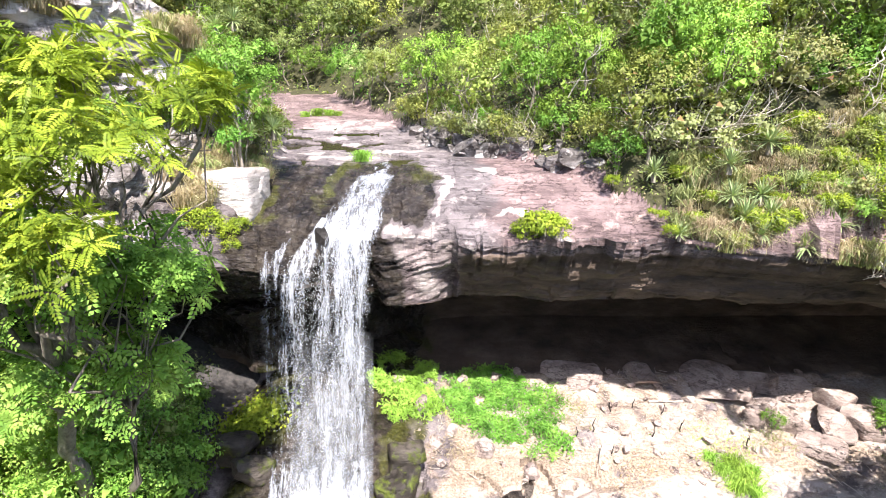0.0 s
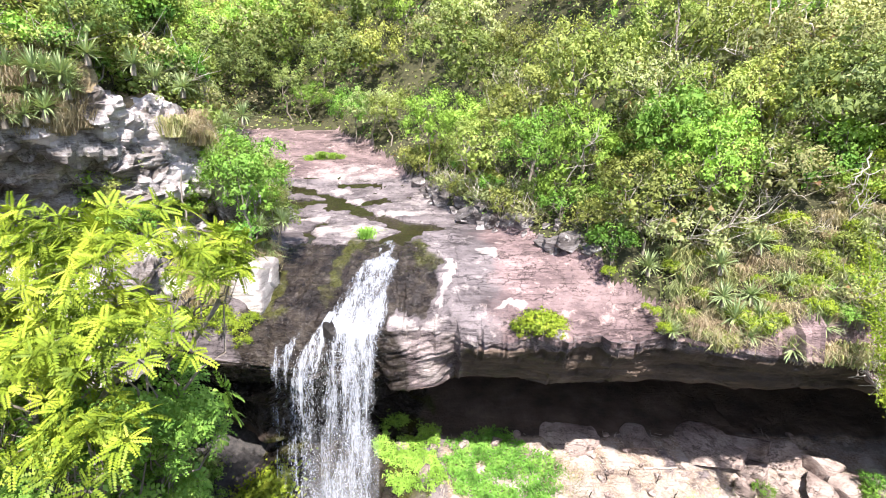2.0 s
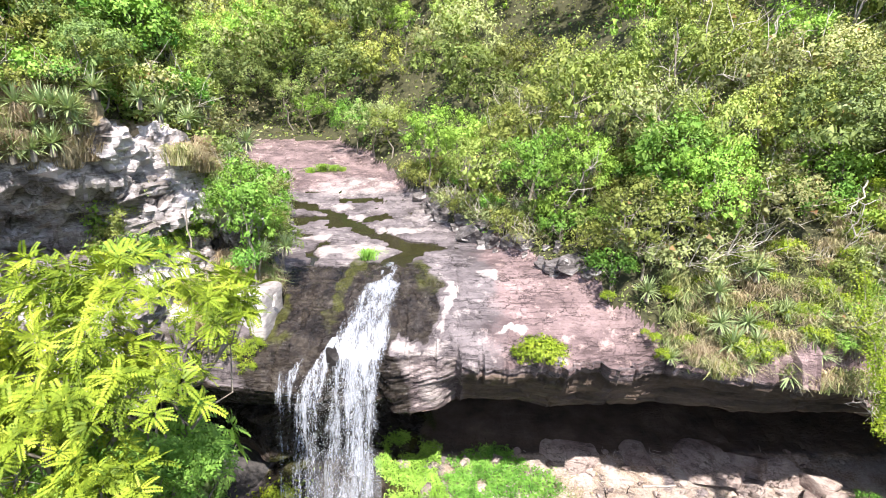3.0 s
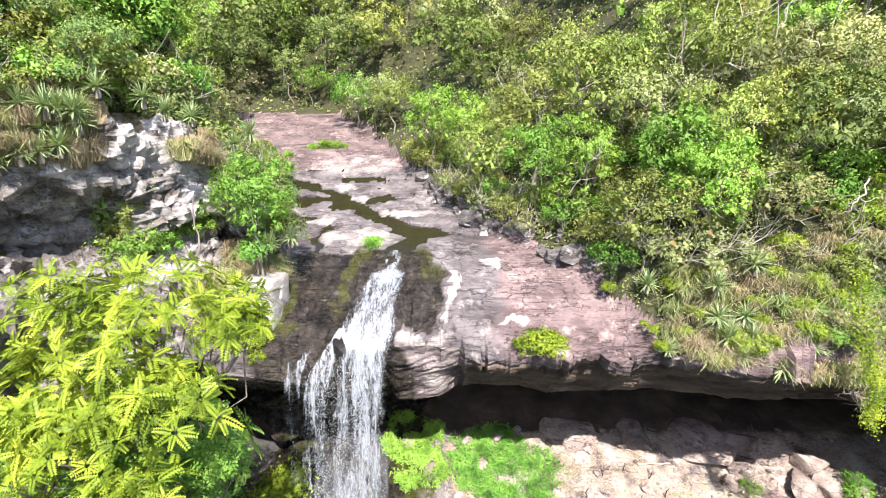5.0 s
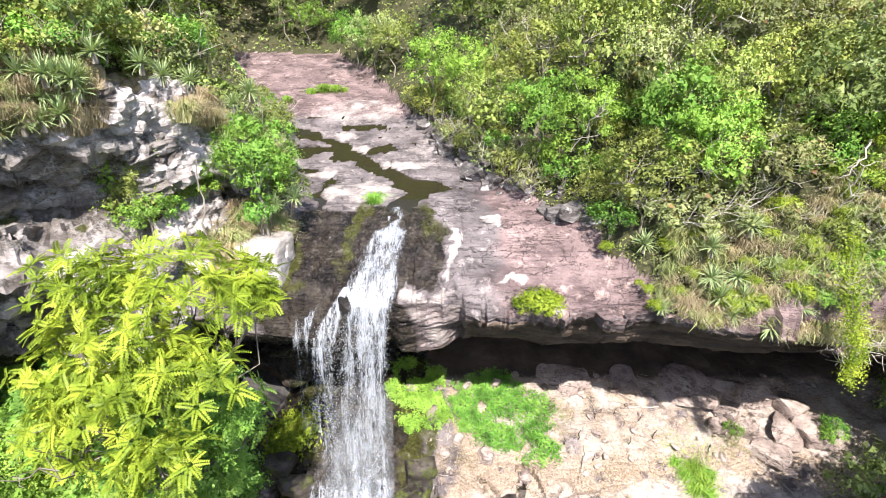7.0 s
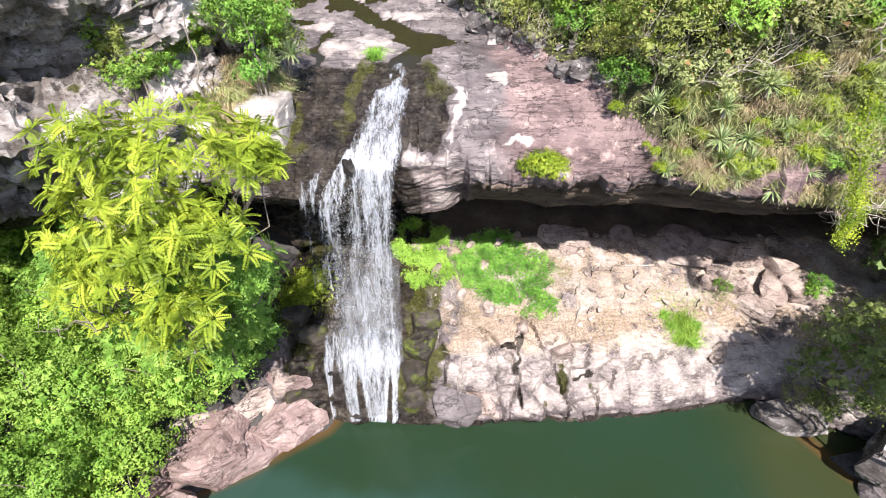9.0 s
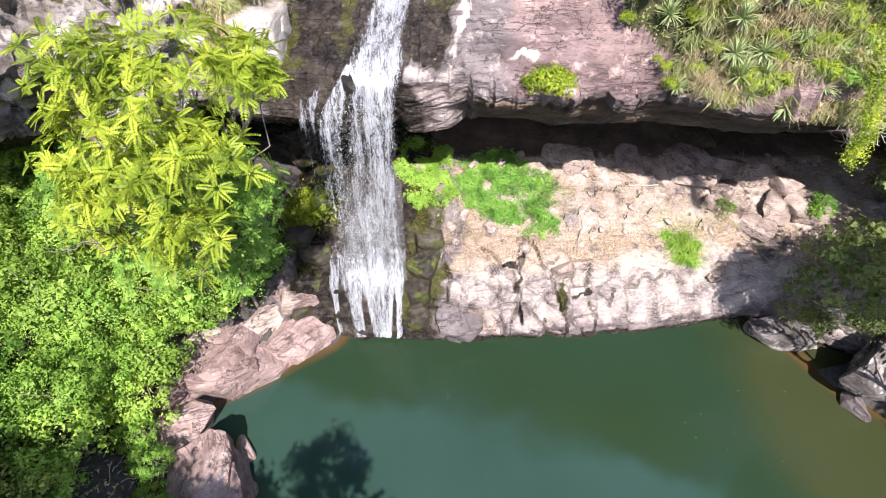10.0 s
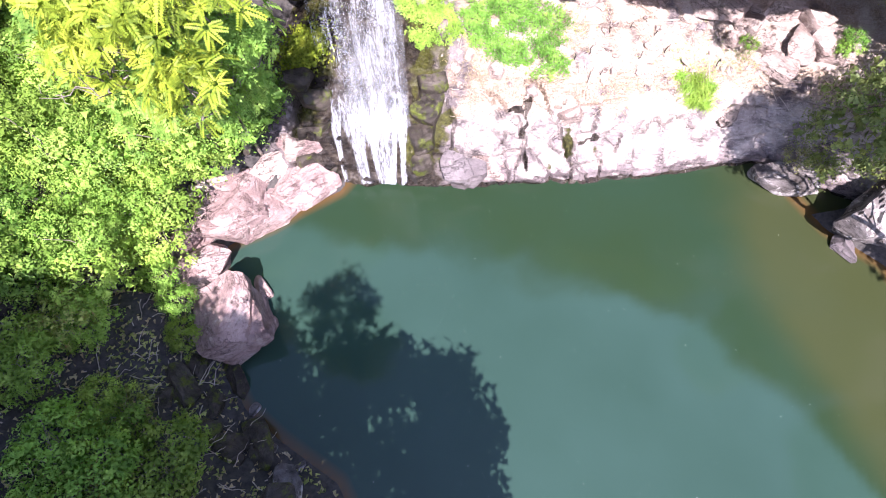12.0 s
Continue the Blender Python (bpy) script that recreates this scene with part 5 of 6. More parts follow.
SHELF = P[cum[3]:cum[5], (cx > -10.9) & (cx < -8.9)].reshape(-1, 3)
stone((-7.15, 18.75, 12.75), (0.95, 1.0, 1.0), 31, "pale sunlit block of rock beside the wet slab", -6, mat=MAT_PALE, facets=0, sharp=0.10, detail=5, square=10, groove=0.7)


# ---- spiky rosettes ----
def spike_leaf(length, width, arch, seed):
    t = np.linspace(0, 1, 6)
    out = length * t
    z = length * (0.75 * t - arch * t ** 2)
    w = width * np.array([0.6, 1.0, 0.95, 0.75, 0.45, 0.03])
    V = np.stack([np.stack([out, -w, z + 0.25 * w], -1), np.stack([out, 0 * w, z - 0.25 * w], -1), np.stack([out, w, z + 0.25 * w], -1)], 1).reshape(-1, 3)
    return mesh_of("leaf", V, grid_faces(6, 3), LEAF_SPIKE, True)


put(KINDS[3], -6.95, 18.9, 14.0, 0.82, 0.4)
put(KINDS[3], -7.5, 19.5, 14.2, 0.72, 2.4)
put(KINDS[3], -7.0, 19.5, 13.9, 0.6, 1.1)
put(SHRUBS[1], -7.2, 19.0, 13.9, 0.8, 0.9)
for k in range(7):
    q = SHELF[(k * 1237 + 211) % len(SHELF)]
    put(SHRUBS[3 if k % 3 else 1], q[0], q[1] - 0.1, q[2] - 0.25, 0.6 + 0.05 * (k % 5), k * 2.1)
put(SHRUBS[0], -6.5, 20.6, 14.2, 0.9, 1.4)
put(SHRUBS[2], -8.1, 20.4, 16.6, 0.9, 3.1)
rng = np.random.default_rng(61)
high = P[-12:, (cx > -16) & (cx < -8.6)].reshape(-1, 3)
for i, q in enumerate(high[rng.integers(0, len(high), 70)]):
    if i % 3:
        put(SHRUBS[int(rng.choice([0, 0, 1, 2]))], q[0], q[1], q[2] - 0.1, rng.uniform(0.7, 1.3), rng.uniform(0, 6.28))
    else:
        put(KINDS[int(rng.choice([0, 4, 5, 1]))], q[0], q[1], q[2] - 0.3, rng.uniform(0.45, 0.8), rng.uniform(0, 6.28))
for i in range(64):
    x, y = rng.uniform(-15, -9.6), rng.uniform(18.4, 23.0)
    if i % 4:
        put(SHRUBS[int(rng.choice([0, 0, 1, 3]))], x, y, float(land(x, y)) - 0.1, rng.uniform(0.9, 1.5), rng.uniform(0, 6.28))
    else:
        put(KINDS[int(rng.choice([0, 4, 6, 1]))], x, y, float(land(x, y)) - 0.3, rng.uniform(0.5, 0.8), rng.uniform(0, 6.28))
# dark rocks heaped along the foot of the right slope
rng = np.random.default_rng(51)
for i in range(60):
    y = 20.0 + 14.5 * rng.random()
    x = float(line(y, RIGHT_X)) + 0.35 + rng.normal() * 0.4
    r = 0.18 + 0.75 * rng.random() ** 2.2
    stone((x, y, float(land(x, y)) + r * 0.25), (r, r * rng.uniform(0.6, 0.9), r * rng.uniform(0.6, 0.95)), 700 + i, "dark lichen-spotted rock at the foot of the wooded slope", rng.uniform(0, 180), mat=MAT_LICHEN, group="rocks below the slope", detail=3, facets=9, sharp=0.2)


LEAVES = [spike_leaf(0.54, 0.026, 0.05, 0), spike_leaf(0.56, 0.025, 0.25, 0), spike_leaf(0.52, 0.026, 0.45, 0), spike_leaf(0.48, 0.025, -0.10, 0)]


def rosette(seed, label):
    rng = np.random.default_rng(seed)
    ob = thing("rosette_plant", label, "rosette plant", "spiky rosette plants")
    for i in range(78):
        p = part("leaf", LEAVES[i % 4], ob)
        k = rng.uniform(0.8, 1.1)
        p.matrix_basis = Matrix.LocRotScale((0, 0, 0.12), Euler((rng.normal() * 0.12, rng.uniform(-0.75, 1.1), i * 2.399 + rng.normal() * 0.1)), (k, k, k))
    stem = np.array([(0, 0, -0.25), (0.02, 0, -0.1), (0, 0, 0.1)])
    part("stem", mesh_of("stem", *tube(stem, [0.09, 0.09, 0.07], 6), MAT_BARK, True), ob)
    return ob


ROSETTES = [rosette(81, "spiky grey-green rosette plant growing on the rocky slope"), rosette(82, "pale green spiky rosette plant rooted at the rock edge")]
LEFT_ROS = [(-12.2, 15.8, 19.9, 0.85), (-11.4, 15.8, 19.7, 0.85), (-11.0, 15.9, 20.2, 0.8), (-10.6, 15.9, 20.1, 0.85), (-10.2, 15.9, 19.9, 0.85), (-11.7, 15.8, 19.1, 0.85), (-11.2, 15.8, 19.0, 0.85), (-10.2, 16.3, 20.9, 0.8), (-12.8, 15.4, 18.4, 0.85), (-12.2, 15.5, 18.6, 0.85), (-12.9, 15.6, 19.6, 0.8), (-11.7, 15.6, 18.6, 0.8), (-10.7, 15.9, 19.4, 0.75), (-9.1, 16.6, 20.0, 0.75), (-8.7, 16.9, 19.6, 0.75), (-8.2, 17.6, 19.4, 0.75), (-7.5, 20.7, 18.6, 0.8), (-7.9, 20.0, 18.3, 0.7), (-6.0, 19.65, 14.8, 0.8), (-6.7, 19.3, 14.7, 0.7), (-7.6, 18.9, 16.2, 0.7), (-8.0, 19.0, 17.0, 0.8)]
for i, (x, y, z, s) in enumerate(RIGHT_ROS + LEFT_ROS):
    if i >= len(RIGHT_ROS):
        near = SURF[np.argmin(((SURF - np.array([x, y, z - 0.3])) ** 2).sum(1))]
        if np.linalg.norm(near - np.array([x, y, z])) < 1.3:
            x, y, z = near + np.array([0.0, -0.12, 0.22])
    put(ROSETTES[i % 2], x, y - 0.1, z + 0.08, s * 1.2, i * 1.7)


# ---- grass tufts ----
def tuft(seed, mat, label, blades=170, height=0.5, spread=0.28, name="grass_tuft", wide=0.016):
    rng = np.random.default_rng(seed)
    base = rng.normal(size=(blades, 2)) * spread * 0.5
    tip = base + rng.normal(size=(blades, 2)) * spread
    h = height * rng.uniform(0.5, 1.1, blades)
    side = rng.normal(size=(blades, 2))
    side = side / np.linalg.norm(side, axis=1, keepdims=True) * wide
    z = np.zeros(blades)
    a = np.column_stack([base - side, z - 0.05])
    b = np.column_stack([base + side, z - 0.05])
    mid1 = np.column_stack([(base * 0.6 + tip * 0.4) + side, h])
    mid0 = np.column_stack([(base * 0.6 + tip * 0.4) - side, h])
    end = np.column_stack([tip * 1.25, h * 0.75])
    V = np.stack([a, b, mid1, mid0, end], 1).reshape(-1, 3)
    i = np.arange(blades)[:, None] * 5
    F = np.concatenate([i + np.array([[0, 1, 2]]), i + np.array([[0, 2, 3]]), i + np.array([[3, 2, 4]])])
    return thing(name, label, "grass", "grass tufts", mesh=mesh_of(name, V, F, mat))


TUFTS = [tuft(91, LEAF_DRY, "dry straw-coloured grass tuft", 150, 0.5, wide=0.009), tree(92, 0.62, 0.46, LEAF_YELLOW, 30, 44, 0.065, "yellow-green leafy tuft hanging from the rock", "leafy_tuft", "herbs", crown_from=0.0, spread=0.16, wide=0.5), tuft(93, LEAF_LIME, "bright green grass tuft", 160, 0.4, 0.3), tuft(94, LEAF_GREY, "faded grey-green grass tuft", 140, 0.55)]
tagged(TUFTS[1], group="leafy tufts")
rng = np.random.default_rng(17)
SOWN = [(-7.0, 17.35, 11.35, 1, 1.2), (-7.4, 17.3, 11.4, 1, 1.3), (-6.7, 17.5, 11.6, 1, 0.9), (-7.8, 17.4, 11.7, 1, 1.3), (-8.2, 17.3, 11.8, 1, 1.2), (-6.9, 17.2, 11.0, 1, 0.8), (3.1, 16.75, 11.55, 1, 1.5), (2.7, 16.95, 11.4, 1, 1.2), (3.5, 16.7, 11.5, 1, 1.3), (7.1, 17.3, 12.1, 1, 0.55), (7.3, 16.9, 11.6, 1, 0.7), (6.9, 17.7, 12.2, 1, 0.4), (-3.4, 22.7, 13.75, 2, 0.9), (5.9, 18.9, 13.0, 1, 0.7), (-9.9, 40.1, 15.9, 2, 0.9), (-9.1, 40.5, 16.0, 2, 1.2), (-8.3, 40.7, 16.0, 2, 1.0), (-7.6, 40.4, 16.0, 2, 0.7), (-11.3, 38.5, 15.7, 2, 0.7)]
for _ in range(120):
    x, y = rng.uniform(-9.4, -6.6), rng.uniform(17.3, 21.2)
    if x > -7.7 and y < 19.3:
        continue
    over = SURF[(np.hypot(SURF[:, 0] - x, SURF[:, 1] - y) < 0.35)]
    z = max(float(land(x, y)), over[:, 2].max() if len(over) else 0.0)
    SOWN.append((x, y, z - 0.03, int(rng.choice([0, 0, 0, 3])), rng.uniform(0.8, 1.3)))
for _ in range(170):
    x = rng.uniform(7.6, 15)
    y = float(line(x, LIP_Y)) + rng.uniform(-0.05, 2.4)
    SOWN.append((x, y, None, int(rng.choice([0, 0, 0, 3, 3, 1])), rng.uniform(0.7, 1.2)))
for kind, count in ((TUFTS[0], 150), (TUFTS[3], 60)):
    me = kind.data
    v0 = np.array([q.co[:] for q in me.vertices])
    f0 = np.array([q.vertices[:] for q in me.polygons])
    vs = []
    for q in TOP[rng.integers(0, len(TOP), count)]:
        a, w = rng.uniform(0, 6.28), rng.uniform(0.6, 1.1)
        R = np.array([[math.cos(a), math.sin(a), 0], [-math.sin(a), math.cos(a), 0], [0, 0, 1]])
        vs.append((v0 @ R) * w + q - np.array([0, 0, 0.05]))
    f = np.concatenate([f0 + len(v0) * k for k in range(count)])
    thing("dry_grass", "dry straw-coloured grass over the top of the outcrop", "grass", kind="stuff", mesh=mesh_of("dry_grass", np.concatenate(vs), f, me.materials[0]))
for _ in range(54):
    x = rng.uniform(8.2, 16.2)
    y = float(line(x, LIP_Y)) + rng.uniform(-0.12, 0.25)
    SOWN.append((x, y, float(line(x, LIP_Z)) + rng.uniform(-0.25, 0.15), int(rng.choice([0, 0, 3])), rng.uniform(0.8, 1.3)))
for x, y, z, k, s in SOWN:
    put(TUFTS[k], x, y, float(land(x, y)) - 0.02 if z is None else z, s, rng.uniform(0, 6.28))


# ---- the tree leaning out from the left bank ----
def frond_template(length, pairs, leaflet, width, droop):
    """A feathered leaf along +x, leaflets in pairs: (verts, quads)."""
    V = []
    for i in range(pairs):
        t = 0.18 + 0.82 * i / (pairs - 1)
        x, z = length * t, -droop * length * t * t
        l = leaflet * (1 - 0.55 * abs(t - 0.45))
        for s in (-1, 1):
            d = np.array([0.45, s * 0.85, -0.22])
            d /= np.linalg.norm(d)
            a = np.array([x, 0, z])
            q = np.array([0.85, -s * 0.45, 0.0]) * width * 0.5
            V += [a, a + d * l * 0.45 + q, a + d * l, a + d * l * 0.45 - q]
    V = np.array(V)
    return V, np.arange(len(V)).reshape(-1, 4)


def feathered_crown(lumps, tips, per_tip, rng, template, spread=0.35):
    """Whorls of drooping fronds at branch ends over ellipsoids (centre, radii): (verts, quads, tip places)."""
    tv, tf = template
    vs, fs, ends, k = [], [], [], 0
    for (c, r), n in zip(lumps, tips):
        d = rng.normal(size=(n, 3))
        d /= np.linalg.norm(d, axis=1, keepdims=True)
        d[:, 2] = np.where(d[:, 2] < -0.25, -d[:, 2], d[:, 2])
        P = np.array(c) + d * np.array(r) * rng.uniform(0.45, 1.1, n)[:, None]
        ends.append(P)
        for p, out in zip(P, d):
            axis = Vector(out * 0.75 + np.array([0, 0, 0.55]) + rng.normal(size=3) * 0.3).normalized()
            turned = np.array(axis.to_track_quat('Z', 'X').to_matrix())
            turn, grow = rng.uniform(0, 6.28), rng.uniform(0.65, 1.2)
            for j in range(per_tip):
                el = rng.uniform(-0.1, 0.1 + 2 * spread)
                m = turned @ np.array(Euler((rng.normal() * 0.25, -el, turn + j * 6.283 / per_tip + rng.normal() * 0.2)).to_matrix()) * grow * rng.uniform(0.75, 1.15)
                q = tv @ m.T
                q[:, 2] -= 0.30 * (q[:, 0] ** 2 + q[:, 1] ** 2)
                vs.append(q + p)
                fs.append(tf + k)
                k += len(tv)
    return np.concatenate(vs), np.concatenate(fs), np.concatenate(ends)


rng = np.random.default_rng(101)
leaning = thing("leaning_tree", "tree with feathery yellow-green leaves leaning out over the pool", "tree", at=(-10.8, 14.4, 3.0))
LUMPS = [((-6.6, 10.6, 15.6), (2.3, 1.8, 1.3)), ((-8.3, 10.6, 15.8), (1.1, 1.4, 1.1)), ((-4.95, 11.2, 15.2), (0.8, 1.0, 1.1)), ((-6.0, 9.2, 14.6), (1.5, 1.2, 0.9)), ((-7.6, 9.0, 13.7), (1.5, 1.1, 1.0)), ((-8.9, 10.0, 14.1), (0.9, 1.0, 1.0)), ((-6.1, 8.3, 12.9), (1.0, 0.7, 1.0)), ((-7.6, 10.2, 14.6), (2.0, 1.5, 1.0)), ((-8.6, 9.6, 12.4), (1.4, 0.9, 0.9))]
V, F, ENDS = feathered_crown(LUMPS, [116, 52, 46, 62, 62, 38, 40, 56, 50], 7, rng, frond_template(0.39, 8, 0.105, 0.05, 0.2))
O = np.array(leaning.location)
part("crown", mesh_of("crown", V - O, F, LEAF_YELLOW), leaning)
pieces = []
fork = np.array([-8.6, 11.2, 9.8])
trunk = wander((-10.8, 14.4, 2.4), fork, 9, 0.02, rng)
pieces.append(tube(trunk - O, np.linspace(0.26, 0.17, 9), 9))
for c, r in LUMPS:
    limb = wander(fork, np.array(c) - np.array([0, 0, 0.5]), 8, 0.05, rng)
    pieces.append(tube(limb - O, np.linspace(0.13, 0.05, 8), 6))
    near = ENDS[np.argsort(np.linalg.norm(ENDS - np.array(c), axis=1))[:9]]
    for e in near:
        pieces.append(tube(wander(limb[rng.integers(4, 8)], e, 5, 0.07, rng) - O, np.linspace(0.035, 0.01, 5), 4))
part("trunk", mesh_of("trunk", *joined(pieces), MAT_BARK, True), leaning, "pale grey trunk with forking limbs")
hung = thing("dead_branch_litter", "grey dry vine tangle caught in the branches", "dead branches", kind="stuff", mesh=mesh_of("dead_branch_litter", *deadwood(rng, np.array([-8.4, 8.9, 12.4]), 1.2, 0.7, 9), MAT_BARK, True))

# a darker leafy tree under it
shade_tree = thing("leafy_tree", "dark green leafy tree beneath the leaning yellow-green one", "tree", at=(-9.8, 14.6, 2.6))
O = np.array(shade_tree.location)
V, F, ENDS = feathered_crown([((-6.2, 11.2, 11.6), (1.2, 1.1, 1.6)), ((-7.0, 11.1, 9.4), (1.2, 1.0, 1.5)), ((-8.6, 10.7, 11.4), (1.6, 1.2, 1.8)), ((-7.3, 9.6, 12.4), (1.6, 0.9, 1.1)), ((-9.4, 11.2, 9.0), (1.5, 1.2, 1.6)), ((-9.6, 10.4, 12.6), (1.1, 1.0, 1.2))], [60, 48, 60, 40, 52, 34], 8, rng, frond_template(0.42, 5, 0.17, 0.085, 0.25))
part("crown", mesh_of("crown", V - O, F, LEAF_FRESH), shade_tree)
pieces = [tube(wander((-9.8, 14.6, 2.0), (-7.2, 11.6, 9.0), 8, 0.02, rng) - O, np.linspace(0.16, 0.08, 8), 7)]
for e in ENDS[::8]:
    pieces.append(tube(wander((-7.3, 11.5, 8.6), e, 6, 0.05, rng) - O, np.linspace(0.05, 0.012, 6), 4))
part("trunk", mesh_of("trunk", *joined(pieces), MAT_BARK, True), shade_tree)

# ---- shrubs over the left bank ----
rng = np.random.default_rng(23)
bank_spots = []
for _ in range(2500):
    x, y = rng.uniform(-24, -9.4), rng.uniform(7.5, 18.5)
    if x > -12.6 and y < 13.9:
        continue
    if y < 9.6 and x > -13.5:
        continue
    if all((x - a) ** 2 + (y - b) ** 2 > 1.15 for a, b in bank_spots):
        bank_spots.append((x, y))
print("bank shrubs", len(bank_spots))
for x, y in bank_spots:
    w = rng.random()
    h = float(bank_height(np.array(x), np.array(y)))
    if w < 0.25:
        put(KINDS[4 if w < 0.15 else 3], x, y, h - 0.6, rng.uniform(0.6, 0.95), rng.uniform(0, 6.28))
    else:
        put(BUSHES[int(rng.integers(0, 2))], x, y, h - 0.1, rng.uniform(0.75, 1.25), rng.uniform(0, 6.28))
for x, y, s in [(-10.6, 14.4, 1.5), (-9.8, 15.2, 1.5), (-9.2, 16.0, 1.3), (-10.8, 15.9, 1.7), (-13.2, 12.6, 1.4), (-13.6, 11.2, 1.3), (-11.8, 14.2, 1.5), (-12.6, 13.2, 1.4), (-13.4, 10.0, 0.9), (-11.3, 7.4, 0.75), (-12.2, 8.4, 0.8), (-10.9, 6.0, 0.7), (-13.5, 6.0, 1.0), (-14.5, 4.0, 1.2), (-12.4, 3.2, 0.9), (-16, 6.4, 1.4), (-16.5, 2.0, 1.4), (-9.6, 1.2, 1.5), (-11.2, 0.6, 1.5), (-12.6, 1.5, 1.3)]:
    put(BUSHES[0 if s < 1.35 else 1], x, y, float(bank_height(np.array(x), np.array(y))) - 0.1, s * 0.7, s * 9)

for x, y, k, w in [(-10.6, 13.9, 4, 1.15), (-9.3, 14.7, 3, 1.2), (-11.9, 13.1, 3, 1.15), (-13.2, 12.4, 4, 1.2), (-10.2, 15.6, 1, 1.25), (-12.4, 14.4, 4, 1.3), (-14.6, 11.6, 3, 1.2)]:
    put(KINDS[k], x, y, float(bank_height(np.array(x), np.array(y))) - 0.4, w, x * 3)

# ---- trees standing behind and beside the view, whose shade falls on pool, bank and ledge ----
BIG = [
    tree(201, 13.5, 4.3, LEAF_DARK, 200, 50, 0.52, "tall dark green tree on the shore behind the pool", crown_from=0.42, spread=0.9, uneven=0.12),
    tree(202, 12.5, 3.4, LEAF_OLIVE, 130, 50, 0.38, "tall olive-green tree on the bank beside the pool", crown_from=0.4, spread=1.0),
]
for i, (k, x, y, s) in enumerate([(0, -3.0, -6.0, 1.12), (0, -9.0, -8.6, 1.0), (0, -13.5, -5.0, 0.9), (0, -18.0, -2.6, 0.9), (1, -8.5, -5.2, 0.75), (1, -21, 3.0, 1.0), (0, -14, -9, 1.1), (1, 22.5, 10.5, 1.0), (0, 24, 2, 1.0), (0, 6, -24, 1.2), (1, 16, -22, 1.2)]):
    tagged(put(BIG[k], x, y, float(bank_height(np.array(x), np.array(y))) - 0.3, s, i * 1.3), group="tall trees round the pool")

BIG[0].rotation_euler = (0, radians(7.5), 0)
slim = tree(203, 16.6, 1.5, LEAF_OLIVE, 40, 50, 0.26, "tall slim tree with a small round crown", crown_from=0.84, spread=0.5, uneven=0.2)
slim.location = (-3.4, -4.2, 0.2)

high = tree(204, 13.0, 2.0, LEAF_DARK, 70, 50, 0.28, "tall leaning tree with a high narrow crown on the bank", crown_from=0.7, spread=0.7)
high.matrix_basis = Matrix.LocRotScale((19.9, 8.6, 0.6), Euler((0, radians(-22), 0)), (1, 1, 1))

overhang = tree(205, 11.5, 2.4, LEAF_DARK, 90, 50, 0.26, "leafy dark tree leaning in over the corner of the pool", crown_from=0.6, spread=0.75)
overhang.matrix_basis = Matrix.LocRotScale((21.2, 10.2, 0.4), Euler((0, radians(-19), 0)), (1, 1, 1))

# ---- right bank ----
for i, (x, y, z, k, s, lean) in enumerate([(18.4, 13.7, 2.2, 1, 1.2, -37), (19.4, 14.4, 2.4, 0, 1.15, -30), (21.4, 13.0, 2.2, 6, 1.1, -16), (18.9, 15.6, 2.8, 1, 1.1, -14), (21.0, 14.8, 3.6, 1, 0.9, 0), (19.4, 17.0, 3.4, 1, 1.05, -14)]):
    copy_thing(KINDS[k], Matrix.LocRotScale((x, y, z - 0.4), Euler((0, radians(lean), i * 0.8)), (s, s, s)))
for x, y, z, k, s in [(17.2, 18.8, 3.4, 3, 0.6), (15.3, 14.7, 0.9, 2, 0.6), (16.4, 14.4, 0.8, 0, 0.6), (21.6, 11.6, 1.8, 0, 0.9), (17.4, 16.0, 2.6, 1, 0.8), (17.2, 18.9, 4.0, 1, 0.55)]:
    put(SHRUBS[k], x, y, z, s, x)
# climbing plant trailing over the right edge
rng = np.random.default_rng(31)
path = np.array([(13.3, 16.6, 14.9), (13.0, 15.9, 13.6), (12.95, 15.1, 12.6), (12.9, 14.5, 11.8), (12.8, 14.2, 10.6)])
t = np.sort(rng.random(5600)) ** 0.9 * 4
c = np.stack([np.interp(t, np.arange(5), path[:, i]) for i in range(3)], -1)
c += rng.normal(size=c.shape) * np.array([0.20, 0.18, 0.22]) * (0.5 + 0.5 * np.interp(t, [0, 2, 4], [0.4, 1, 0.6]))[:, None]
vine = thing("hanging_vine", "bright yellow-green creeper trailing over the rock edge", "creeper", at=tuple(path[0]))
part("leaves_mass", mesh_of("foliage", *leaf_cloud(c - path[0], rng.normal(size=c.shape) + np.array([0, -0.6, 0.6]), 0.075, 0.042, rng), LEAF_YELLOW), vine)
part("stem", mesh_of("stem", *tube(path - path[0], [0.03] * 5, 5), MAT_BARK, True), vine)
thing("dead_shrub", "leafless grey shrub hanging from the overhang", "dead shrub", mesh=mesh_of("dead_shrub", *deadwood(rng, np.array([13.6, 15.8, 10.8]), 1.0, 0.8, 22), MAT_TWIG, True))
stone((14.3, 16.3, 10.3), (0.75, 0.5, 0.5), 41, "pinkish block of rock jutting from the lip", 10, facets=14)


# ---- ledge under the overhang ----
def ledge(x, y):
    """Height of the bank and ledge under the overhang."""
    x, y = np.broadcast_arrays(np.asarray(x, float), np.asarray(y, float))
    return np.array([np.interp(b, *zip(*profile(a)[2:9])) for a, b in zip(x.ravel(), y.ravel())]).reshape(x.shape)


